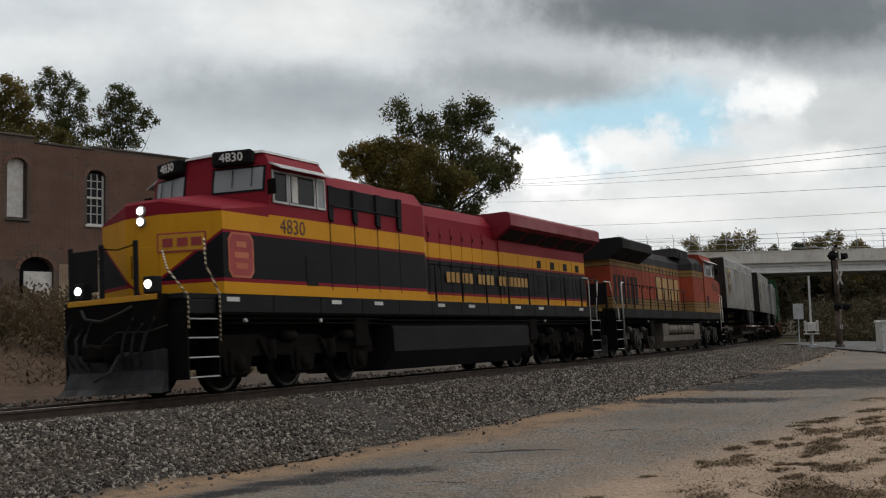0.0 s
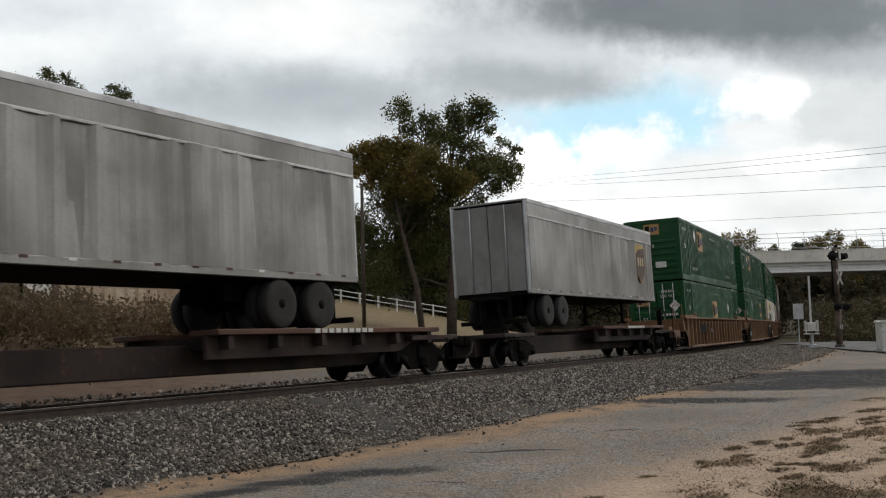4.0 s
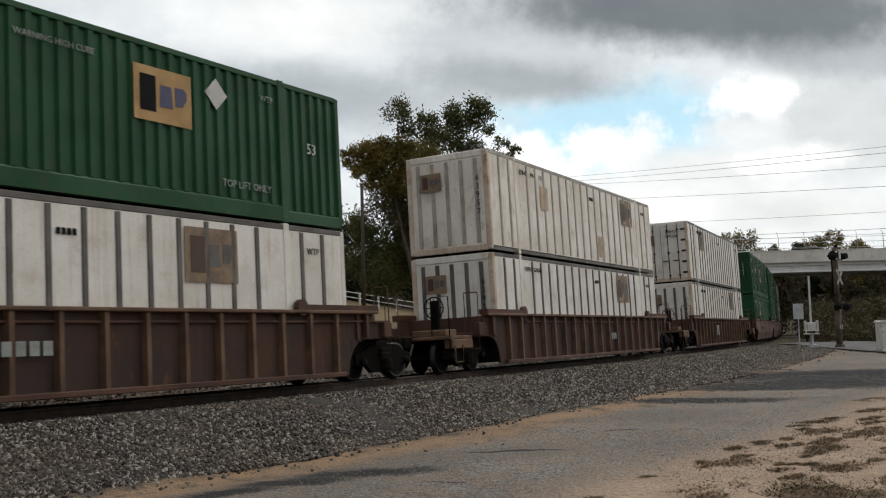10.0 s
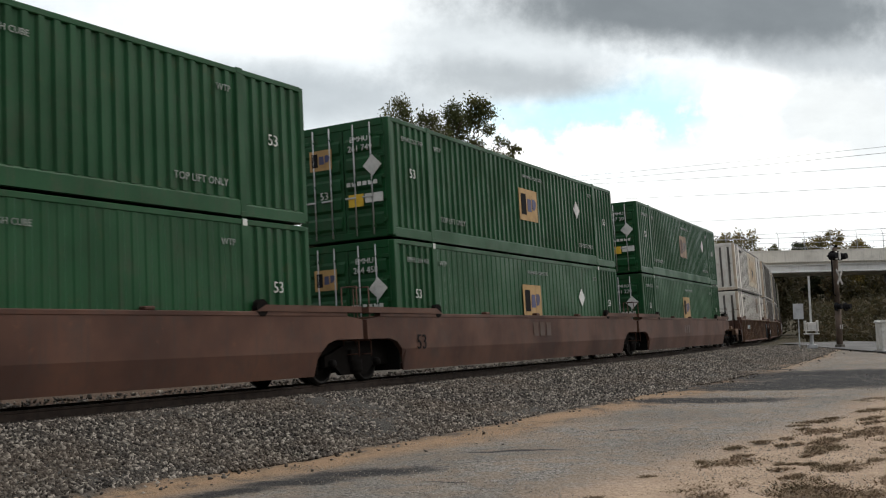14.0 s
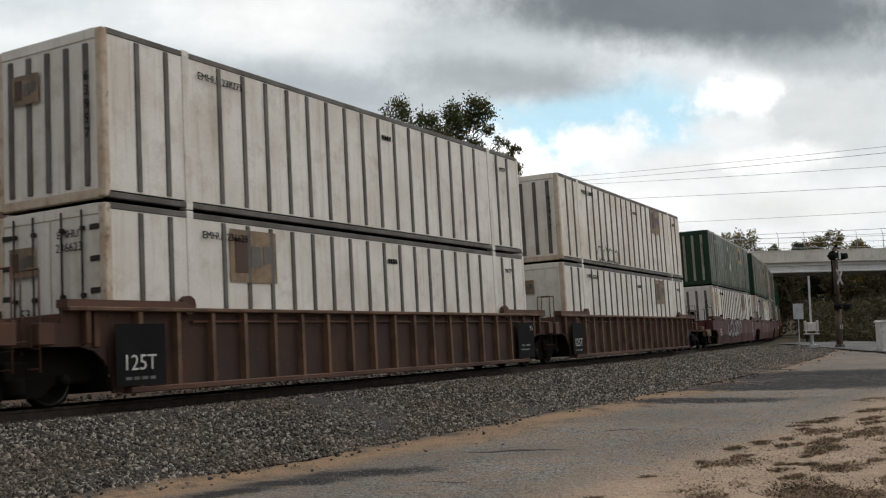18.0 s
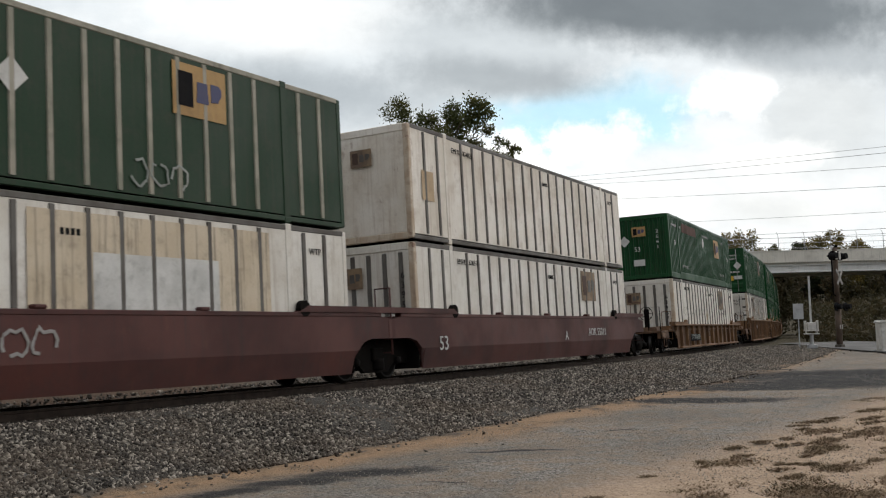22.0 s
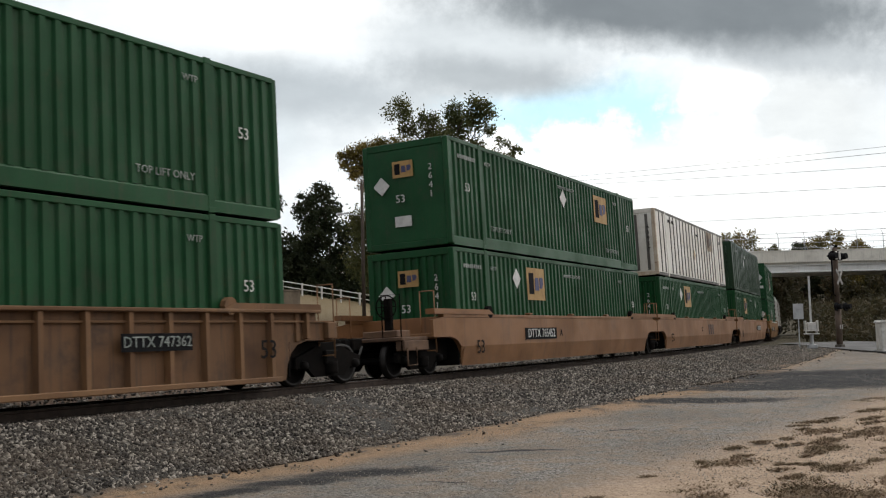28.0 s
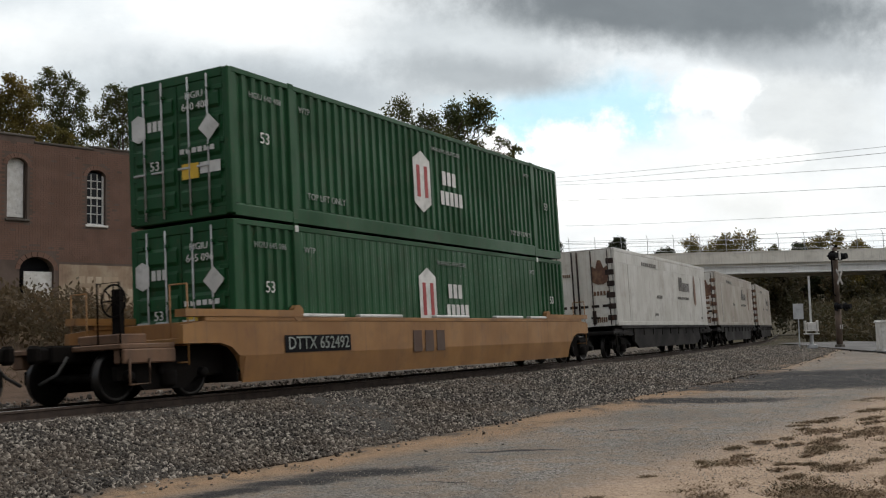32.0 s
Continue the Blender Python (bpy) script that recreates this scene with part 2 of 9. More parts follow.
CONCRETE = surface("bridge_concrete", (0.70, 0.66, 0.58), (0.60, 0.56, 0.49), 0.85, scale=0.3, grime=0.35, grime_colour=(0.20, 0.18, 0.15), streak=0.4, bump=0.3)
GIRDER = surface("pale_girder_paint", (0.70, 0.69, 0.66), (0.62, 0.61, 0.58), 0.7, scale=0.4, grime=0.3, grime_colour=(0.22, 0.19, 0.15), streak=0.3)
DARK_CONCRETE = surface("stained_pier_concrete", (0.085, 0.075, 0.062), (0.06, 0.052, 0.044), 0.9, scale=0.5, grime=0.5, streak=0.4)
BRICK = surface("worn_brick", (0.155, 0.086, 0.060), (0.112, 0.066, 0.048), 0.9, scale=1.4, grime=0.45, grime_colour=(0.09, 0.06, 0.05), bump=0.5, hue=0.4)
MORTAR = surface("old_mortar", (0.118, 0.086, 0.069), (0.09, 0.066, 0.053), 0.95, scale=1.2, grime=0.4, grime_colour=(0.09, 0.065, 0.055), streak=0.3, bump=0.6)
WHITEWASH = surface("faded_whitewash", (0.34, 0.27, 0.19), (0.25, 0.175, 0.12), 0.95, scale=1.1, grime=0.5, grime_colour=(0.15, 0.095, 0.07), streak=0.4, bump=0.5)
FRAME_WHITE = surface("peeling_white_paint", (0.62, 0.61, 0.58), (0.5, 0.48, 0.44), 0.7, scale=3, grime=0.4)
TRUNK = surface("bark", (0.075, 0.055, 0.04), (0.05, 0.037, 0.028), 0.95, scale=4, grime=0.4, bump=0.8, fine=18)
LEAF = leaves_material("green_leaves", (0.072, 0.085, 0.028), (0.118, 0.108, 0.034), (0.045, 0.055, 0.02))
LEAF_OLIVE = leaves_material("yellowing_leaves", (0.20, 0.145, 0.03), (0.115, 0.105, 0.028), (0.09, 0.066, 0.024))
BRUSH = leaves_material("brown_undergrowth", (0.082, 0.062, 0.031), (0.046, 0.046, 0.020), (0.038, 0.032, 0.018))
YARD = surface("weathered_block_wall", (0.15, 0.118, 0.082), (0.105, 0.08, 0.058), 0.95, scale=1.1, grime=0.5, grime_colour=(0.05, 0.038, 0.028), streak=0.5, bump=0.5)
LEAF_DARK = leaves_material("dark_foliage", (0.024, 0.036, 0.014), (0.038, 0.044, 0.018), (0.018, 0.022, 0.010))
DRY_GRASS = surface("dry_grass", (0.115, 0.079, 0.042), (0.078, 0.057, 0.03), 0.9, scale=0.6, grime=0.4, grime_colour=(0.10, 0.075, 0.035), fine=8, bump=0)


# ---- mesh helpers ----
class Geo:
    """Collects vertices and faces of one mesh."""

    def __init__(self):
        self.v, self.f = [], []

    def quad(self, *pts):
        i = len(self.v)
        self.v += [tuple(p) for p in pts]
        self.f.append(tuple(range(i, i + len(pts))))
        return self

    def box(self, x0, y0, z0, x1, y1, z1, c=0.0):
        """A box, with edges chamfered by c."""
        x0, x1, y0, y1, z0, z1 = min(x0, x1), max(x0, x1), min(y0, y1), max(y0, y1), min(z0, z1), max(z0, z1)
        i = len(self.v)
        c = min(c, (x1 - x0) * 0.45, (y1 - y0) * 0.45, (z1 - z0) * 0.45)
        if c <= 0:
            self.v += [(x, y, z) for x in (x0, x1) for y in (y0, y1) for z in (z0, z1)]
            self.f += [tuple(i + a for a in q) for q in ((0, 1, 3, 2), (4, 6, 7, 5), (0, 4, 5, 1), (2, 3, 7, 6), (0, 2, 6, 4), (1, 5, 7, 3))]
            return self
        lo, hi = (x0, y0, z0), (x1, y1, z1)
        at = {}
        for sx in (0, 1):
            for sy in (0, 1):
                for sz in (0, 1):
                    s = (sx, sy, sz)
                    for ax in range(3):
                        p = [(hi[a] if s[a] else lo[a]) if a == ax else (hi[a] - c if s[a] else lo[a] + c) for a in range(3)]
                        at[s, ax] = len(self.v)
                        self.v.append(tuple(p))
        def ring(keys, centre_axis, out):
            self.f.append(tuple(keys))
        for ax in range(3):
            b, d = (ax + 1) % 3, (ax + 2) % 3
            for side in (0, 1):
                loop = []
                for sb, sd in ((0, 0), (1, 0), (1, 1), (0, 1)):
                    s = [0, 0, 0]
                    s[ax], s[b], s[d] = side, sb, sd
                    loop.append(at[tuple(s), ax])
                self.f.append(tuple(loop if side else loop[::-1]))
        for ax in range(3):
            b, d = (ax + 1) % 3, (ax + 2) % 3
            for sb in (0, 1):
                for sd in (0, 1):
                    lo_s, hi_s = [0, 0, 0], [0, 0, 0]
                    lo_s[b] = hi_s[b] = sb
                    lo_s[d] = hi_s[d] = sd
                    hi_s[ax] = 1
                    loop = [at[tuple(lo_s), b], at[tuple(hi_s), b], at[tuple(hi_s), d], at[tuple(lo_s), d]]
                    self.f.append(tuple(loop if sb == sd else loop[::-1]))
        for s in [(x, y, z) for x in (0, 1) for y in (0, 1) for z in (0, 1)]:
            loop = [at[s, 0], at[s, 1], at[s, 2]]
            self.f.append(tuple(loop if sum(s) % 2 else loop[::-1]))
        return self

    def tube(self, pts, r, n=8, caps=True, r1=None):
        """A tube along points, radius r (to r1)."""
        pts = [Vector(p) for p in pts]
        r1 = r if r1 is None else r1
        base = len(self.v)
        for j, p in enumerate(pts):
            d = (pts[min(j + 1, len(pts) - 1)] - pts[max(j - 1, 0)]).normalized()
            up = Vector((0, 0, 1)) if abs(d.z) < 0.9 else Vector((1, 0, 0))
            a = d.cross(up).normalized()
            b = a.cross(d)
            rr = r + (r1 - r) * j / max(1, len(pts) - 1)
            for i in range(n):
                t = 2 * math.pi * i / n
                self.v.append(tuple(p + (a * math.cos(t) + b * math.sin(t)) * rr))
        for j in range(len(pts) - 1):
            for i in range(n):
                k = (i + 1) % n
                self.f.append((base + j * n + i, base + j * n + k, base + (j + 1) * n + k, base + (j + 1) * n + i))
        if caps:
            self.f.append(tuple(base + i for i in range(n))[::-1])
            self.f.append(tuple(base + (len(pts) - 1) * n + i for i in range(n)))
        return self

    def prism(self, outline, axis, lo, hi):
        """An outline (2D, the two other axes in order) carried along an axis from lo to hi."""
        def put(p, w):
            p = list(p)
            p.insert(axis, w)
            return tuple(p)
        i, n = len(self.v), len(outline)
        self.v += [put(p, lo) for p in outline] + [put(p, hi) for p in outline]
        self.f.append(tuple(range(i, i + n))[::-1])
        self.f.append(tuple(range(i + n, i + 2 * n)))
        for a in range(n):
            b = (a + 1) % n
            self.f.append((i + a, i + b, i + n + b, i + n + a))
        return self

    def loft(self, outlines, closed=True):
        """Skin over rings of equal length."""
        i, n = len(self.v), len(outlines[0])
        for o in outlines:
            self.v += [tuple(p) for p in o]
        for j in range(len(outlines) - 1):
            for a in range(n if closed else n - 1):
                b = (a + 1) % n
                self.f.append((i + j * n + a, i + j * n + b, i + (j + 1) * n + b, i + (j + 1) * n + a))
        if closed:
            self.f.append(tuple(range(i, i + n))[::-1])
            self.f.append(tuple(range(i + (len(outlines) - 1) * n, i + len(outlines) * n)))
        return self

    def move(self, m):
        self.v = [tuple(m @ Vector(p)) for p in self.v]
        return self

    def mesh(self, name, material, smooth=False):
        me = bpy.data.meshes.new(name)
        me.from_pydata(self.v, [], self.f)
        bm = bmesh.new()
        bm.from_mesh(me)
        bmesh.ops.recalc_face_normals(bm, faces=bm.faces)
        bm.to_mesh(me)
        bm.free()
        me.materials.append(material)
        if smooth:
            me.polygons.foreach_set("use_smooth", [True] * len(me.polygons))
        me.update()
        return me


def part(name, geo, material, parent, label="", smooth=False):
    """One mesh object under a thing or a part. geo: a Geo or a mesh to share."""
    me = geo.mesh(name, material, smooth) if isinstance(geo, Geo) else geo
    ob = new(name, me)
    ob.parent = parent
    if label:
        ob["label"] = label
    return ob


def at(ob, x, y, z):
    ob.location = (x, y, z)
    return ob


_letters = {}


def lettering(text, size, material, name="lettering"):
    """A flat mesh of letters in the plane y = 0, read from -y, centred on the origin."""
    key = (text, size, material.name)
    if key not in _letters:
        cu = bpy.data.curves.new("text", "FONT")
        cu.body, cu.size, cu.align_x, cu.align_y, cu.extrude, cu.resolution_u = text, size, "CENTER", "CENTER", 0.004, 2
        ob = bpy.data.objects.new("text", cu)
        scene.collection.objects.link(ob)
        me = bpy.data.meshes.new_from_object(ob.evaluated_get(bpy.context.evaluated_depsgraph_get()))
        bpy.data.objects.remove(ob)
        bpy.data.curves.remove(cu)
        me.transform(Matrix.Rotation(radians(90), 4, "X"))
        me.materials.clear()
        me.materials.append(material)
        me.name = name
        _letters[key] = me
    return _letters[key]


# ---- ground ----
def ground_height(px, py):
    """Height of the land: the lot before the track, the ballast bed, the bank behind it."""
    px, py = np.asarray(px, float), np.asarray(py, float)
    s, lat = rail_nearest(np.clip(px, -700, 850), py)
    lot = -0.80 + 0.66 * np.clip((px - 12) / 58, 0, 1) ** 0.8
    lot = lot - 0.9 * np.clip((-py - 4) / 60, 0, 1)
    bed = -0.20 - lat * math.sin(CANT)
    near = np.clip((-lat - 1.85) / (2.4 + 0.03 * np.clip(px, 0, 40)), 0, 1)
    h = np.where(lat < 0, bed * (1 - near) + lot * near, bed)
    bank = 0.15 + 1.5 * np.clip((35 - px) / 22, 0, 1) * np.clip((lat - 4.6) / 3.6, 0, 1)
    far = np.clip((lat - 1.9) / 3.0, 0, 1)
    h = np.where(lat > 0, bed * (1 - far) + bank * far, h)
    # the field that climbs towards the woods, and the wooded slope beyond the bridge
    field = 6.5 * np.clip((lat - 16) / 30, 0, 1) * np.clip((px - 33) / 14, 0, 1) * np.clip((98 - px) / 14, 0, 1)
    slope = 6.0 * np.clip((px * 0.85 + py * 0.53 - 137) / 18, 0, 1) * np.clip((np.abs(lat) - 7) / 10, 0, 1)
    return h + field + slope + 24 * np.clip((np.hypot(px, py) - 190) / 260, 0, 1)


def spaced(lo, hi, step, edge, grow=1.22):
    """Coordinates: even between lo and hi, then ever wider out to the edges."""
    mid = list(np.arange(lo, hi, step))
    a, d = mid[-1], step
    out = []
    while a < edge:
        d *= grow
        a += d
        out.append(a)
    b, d, low = mid[0], step, []
    while b > -edge:
        d *= grow
        b -= d
        low.append(b)
    return np.array(low[::-1] + mid + out)


gx, gy = spaced(-4, 92, 0.4, 2600), spaced(-1, 34, 0.3, 2600)
mx, my = np.meshgrid(gx, gy)
mz = ground_height(mx.ravel(), my.ravel())
rs = np.random.RandomState(4)
mz = mz + rs.normal(0, 0.008, mz.shape)
wave = [noise.noise(Vector((x * 0.35, y * 0.35, 0))) * 0.05 + noise.noise(Vector((x * 1.3, y * 1.3, 3))) * 0.02 for x, y in zip(mx.ravel(), my.ravel())]
mz = mz + np.array(wave)
me = bpy.data.meshes.new("ground")
nx, ny = len(gx), len(gy)
ids = np.arange(nx * ny).reshape(ny, nx)
faces = np.stack([ids[:-1, :-1], ids[:-1, 1:], ids[1:, 1:], ids[1:, :-1]], -1).reshape(-1, 4)
me.from_pydata(np.stack([mx.ravel(), my.ravel(), mz], -1).tolist(), [], faces.tolist())
me.polygons.foreach_set("use_smooth", [True] * len(me.polygons))
ground = tagged(new("ground", me), "gravel and sandy dirt ground beside the railway track", "ground", kind="structure")


def ground_material():
    """Crushed stone near the track, sandy dirt, grey gravel with tar patches, dry grass beyond."""
    m = bpy.data.materials.new("gravel_and_dirt")
    m.use_nodes = True
    k = Nodes(m.node_tree)
    co = k.n("ShaderNodeTexCoord").outputs["Object"]
    sep = k.n("ShaderNodeSeparateXYZ", Vector=co)
    X, Y = sep.outputs[0], sep.outputs[1]
    n1, n2, n3 = k.noise(co, 0.35, 5), k.noise(co, 2.2, 6, 0.65), k.noise(co, 14, 5, 0.7)
    stone = k.n("ShaderNodeTexVoronoi", Vector=co, Scale=16.0)
    grit = k.n("ShaderNodeSeparateXYZ", Vector=k.n("ShaderNodeTexVoronoi", Vector=co, Scale=38.0).outputs["Color"]).outputs[0]
    grit2 = k.n("ShaderNodeSeparateXYZ", Vector=k.n("ShaderNodeTexVoronoi", Vector=co, Scale=22.0).outputs["Color"]).outputs[0]
    pebble = k.n("ShaderNodeTexVoronoi", Vector=co, Scale=45.0)
    wob = k.math("MULTIPLY_ADD", n1, 3.0, -1.5)
    wob2 = k.math("MULTIPLY_ADD", n2, 1.6, -0.8)
    # beside: metres before the track's centre line, the curve being nearly a parabola
    line = k.math("MULTIPLY_ADD", k.math("MULTIPLY", X, X), 0.001218, TRACK_Y)
    lat = k.math("SUBTRACT", line, Y)
    latw = k.math("ADD", lat, k.math("MULTIPLY", k.math("ADD", wob, wob2), 0.45))
    lats = k.math("SUBTRACT", latw, k.math("MULTIPLY", k.math("MAXIMUM", k.math("MINIMUM", k.math("SUBTRACT", X, 9.0), 18.0), 0.0), 0.085))
    grey = k.mix(k.step(n3, 0.3, 0.75), (0.03, 0.028, 0.025), (0.085, 0.078, 0.07))
    grey = k.mix(k.math("MULTIPLY", stone.outputs["Color"], 0.5), grey, (0.045, 0.043, 0.04))
    sand = k.mix(k.step(n2, 0.3, 0.7), (0.37, 0.275, 0.195), (0.28, 0.205, 0.143))
    sand = k.mix(k.step(n3, 0.45, 0.8), sand, (0.16, 0.116, 0.083))
    strip = k.mix(k.step(n2, 0.35, 0.6), (0.17, 0.118, 0.075), (0.25, 0.165, 0.10))
    lot = k.mix(k.step(grit, 0.1, 0.95), (0.075, 0.070, 0.063), (0.25, 0.233, 0.208))
    lot = k.mix(k.math("MULTIPLY", k.step(grit2, 0.6, 1.0), 0.55), lot, (0.26, 0.242, 0.215))
    lot = k.mix(k.math("MULTIPLY", k.step(n2, 0.40, 0.60), 0.55), lot, k.mix(0.5, strip, (0.19, 0.15, 0.11)))
    lot = k.mix(k.math("MULTIPLY", k.step(n1, 0.4, 0.65), 0.4), lot, (0.085, 0.078, 0.068))
    tar = (0.018, 0.0175, 0.0175)
    # bands: ballast, sandy strip, gravel lot, sandy dirt in the foreground
    col = k.mix(k.math("MULTIPLY", k.step(lats, 4.1, 4.7), k.step(n2, 0.25, 0.45)), grey, strip)
    col = k.mix(k.step(lats, 5.0, 6.1), col, lot)
    dirt = k.step(k.math("ADD", k.math("SUBTRACT", k.math("MULTIPLY_ADD", X, -0.075, 6.0), Y), k.math("MULTIPLY", k.math("ADD", wob, wob2), 0.45)), -0.7, 0.9)
    dirt = k.math("MULTIPLY", dirt, k.step(lats, 5.0, 6.5))
    col = k.mix(dirt, col, sand)
    # tar patches
    def patch(cx, cy, rx, ry, turn, colnow, soft=0.5):
        dx, dy = k.math("SUBTRACT", X, cx), k.math("SUBTRACT", Y, cy)
        a = k.math("DIVIDE", k.math("ADD", k.math("MULTIPLY", dx, math.cos(turn)), k.math("MULTIPLY", dy, math.sin(turn))), rx)
        b = k.math("DIVIDE", k.math("SUBTRACT", k.math("MULTIPLY", dy, math.cos(turn)), k.math("MULTIPLY", dx, math.sin(turn))), ry)
        r = k.math("SQRT", k.math("ADD", k.math("MULTIPLY", a, a), k.math("MULTIPLY", b, b)))
        r = k.math("ADD", r, k.math("MULTIPLY", k.math("SUBTRACT", n2, 0.5), 1.3))
        r = k.math("ADD", r, k.math("MULTIPLY", k.math("SUBTRACT", n3, 0.5), 0.6))
        return k.mix(k.math("SUBTRACT", 1.0, k.step(r, 1.25 - soft, 1.25)), colnow, k.mix(k.step(n3, 0.35, 0.9), tar, (0.05, 0.047, 0.044)))
    for cx, cy, rx, ry, turn, soft in ((13.9, 7.35, 0.8, 0.11, -1.09, 0.6), (11.4, 8.35, 1.1, 0.42, -0.75, 0.8), (10.3, 8.65, 1.0, 0.36, -0.5, 0.8), (9.3, 8.75, 0.8, 0.3, -0.3, 0.8), (11.2, 6.93, 0.3, 0.05, -1.4, 0.6), (17.16, 7.1, 0.32, 0.05, -0.7, 0.6), (23.7, 7.8, 2.4, 0.8, -1.15, 0.7), (27.6, 7.4, 2.6, 0.9, -1.17, 0.8), (29.8, 6.3, 5.6, 2.2, -1.1, 0.8), (34.0, 7.0, 5.6, 3.0, -0.95, 0.8), (36.8, 10.2, 1.6, 0.6, -1.1, 0.8), (34.0, 4.5, 5.0, 1.8, -0.9, 0.8)):
        col = patch(cx, cy, rx, ry, turn, col, soft)
    # far side of the track: cinders, then dry grass
    side = k.mix(k.step(n2, 0.35, 0.65), (0.19, 0.13, 0.075), (0.10, 0.085, 0.04))
    dirt2 = k.mix(k.step(n2, 0.3, 0.65), (0.065, 0.042, 0.028), (0.115, 0.075, 0.05))
    behind = k.mix(k.step(k.math("ADD", X, wob), 17.0, 24.0), dirt2, k.mix(0.6, lot, (0.075, 0.06, 0.048)))
    col = k.mix(k.step(latw, -5.2, -4.2), k.mix(k.step(k.math("ADD", X, k.math("MULTIPLY", latw, -1.2)), 22.0, 31.0), dirt2, side), k.mix(k.step(latw, -2.6, -1.8), behind, col))
    away = k.step(k.math("ADD", k.math("MULTIPLY_ADD", k.step(latw, -7.0, -3.0), -14.0, X), k.math("MULTIPLY", wob, 2.0)), 52.0, 58.0)
    col = k.mix(away, col, k.mix(k.step(n1, 0.3, 0.7), (0.035, 0.03, 0.016), (0.055, 0.045, 0.024)))
    # the dry field that climbs to the white fence
    field = k.math("MULTIPLY", k.step(latw, -17.0, -13.0), -1.0)
    field = k.math("MULTIPLY", k.math("ADD", field, 1.0), k.math("SUBTRACT", 1.0, k.step(X, 92.0, 98.0)))
    field = k.math("MULTIPLY", field, k.step(X, 36.0, 42.0))
    col = k.mix(field, col, k.mix(k.step(n2, 0.3, 0.7), (0.185, 0.140, 0.080), (0.135, 0.105, 0.058)))
    h = k.math("ADD", k.math("MULTIPLY", stone.outputs["Distance"], -1.0), k.math("MULTIPLY", pebble.outputs["Distance"], -0.5))
    h = k.math("ADD", h, k.math("MULTIPLY", n3, 0.6))
    b = k.n("ShaderNodeBsdfPrincipled", Base_Color=col, Roughness=0.95)
    b.inputs["Specular IOR Level"].default_value = 0.25
    k.link(k.n("ShaderNodeBump", Height=h, Strength=0.8, Distance=0.04).outputs[0], b.inputs["Normal"])
    k.link(b.outputs[0], k.n("ShaderNodeOutputMaterial").inputs[0])
    return m


me.materials.append(ground_material())


# ---- track ----
def sweep(profile, side, s_list):
    """A rail: a profile of (sideways, up) carried along the track."""
    return Geo().loft([[rail_offset(s, side + a, b) for a, b in profile] for s in s_list])


track = tagged(new("track"), "railway track with rusty steel rails on timber sleepers", "track", kind="structure")
stations = list(np.arange(-700, -40, 20.0)) + list(np.arange(-40, 180, 1.5)) + list(np.arange(180, 880, 20.0))
web = [(-0.07, -0.185), (0.07, -0.185), (0.07, -0.168), (0.012, -0.15), (0.012, -0.05), (0.036, -0.04), (0.036, -0.004), (-0.036, -0.004), (-0.036, -0.04), (-0.012, -0.05), (-0.012, -0.15), (-0.07, -0.168)]
for side in (-0.755, 0.755):
    r = part("rail", sweep(web, side, stations), RAIL, track)
    part("rail_head", sweep([(-0.033, -0.004), (0.033, -0.004), (0.03, 0.0), (-0.03, 0.0)], side, stations), RAIL_TOP, r, "worn shiny running surface")
tie = Geo().box(-0.115, -1.3, -0.35, 0.115, 1.3, -0.187, 0.015).mesh("sleeper", TIMBER)
plate = Geo().box(-0.1, -0.14, -0.188, 0.1, 0.14, -0.178, 0.004).mesh("tie_plate", RAIL)
for i, s in enumerate(np.arange(2, 112, 0.52)):
    t = part("sleeper", tie, TIMBER, track)
    t.matrix_local = car_pose(s + random.uniform(-0.04, 0.04), 0.3) @ pose(0, random.uniform(-0.05, 0.05), 0, 0, 0, random.uniform(-1.2, 1.2))
    if s < 45:
        at(part("tie_plate", plate, RAIL, t), 0, -0.755, 0)


# ---- running gear ----
def disc(r, w, n=28):
    """A railway wheel about the y axis, with flange and dished web."""
    rings = [(0.08, -w * 0.3), (r * 0.28, -w * 0.42), (r * 0.34, -w * 0.12), (r * 0.78, -w * 0.02), (r * 0.84, -w * 0.5), (r * 0.99, -w * 0.5), (r, w * 0.3), (r + 0.027, w * 0.36), (r + 0.022, w * 0.5), (r * 0.84, w * 0.5), (r * 0.3, w * 0.4), (0.08, w * 0.4)]
    return Geo().loft([[(a * math.cos(t), y, a * math.sin(t)) for a, y in [rings[j]] for t in [2 * math.pi * i / n for i in range(n)]] for j in range(len(rings))])


def wheelset_mesh(r):
    g = Geo()
    for side in (-1, 1):
        d = disc(r, 0.13)
        base = len(g.v)
        g.v += [(x, side * (-y + 0.0) + side * 0.775 if False else side * (0.775 - y), z) for x, y, z in d.v]
        g.f += [tuple(base + i for i in f) for f in d.f]
    g.tube([(0, -1.08, 0), (0, 1.08, 0)], 0.075, 12)
    return g


SPINNERS = []
_wheel_mesh = {}


def wheelset(parent, x, r):
    """An axle with two wheels; it turns as the train rolls."""
    if r not in _wheel_mesh:
        me = _wheel_mesh[r] = wheelset_mesh(r).mesh("wheelset", WHEEL, True)
        me.materials.append(TREAD)
        for p in me.polygons:
            c = p.center
            if 0.87 * r < math.hypot(c.x, c.z) and len(p.vertices) == 4 and abs(p.normal.y) < 0.9 or 0.87 * r < math.hypot(c.x, c.z) < r and abs(c.y) > 0.8:
                p.material_index = 1
    w = at(part("wheelset", _wheel_mesh[r], WHEEL, parent), x, 0, r)
    SPINNERS.append((w, x, r))
    return w


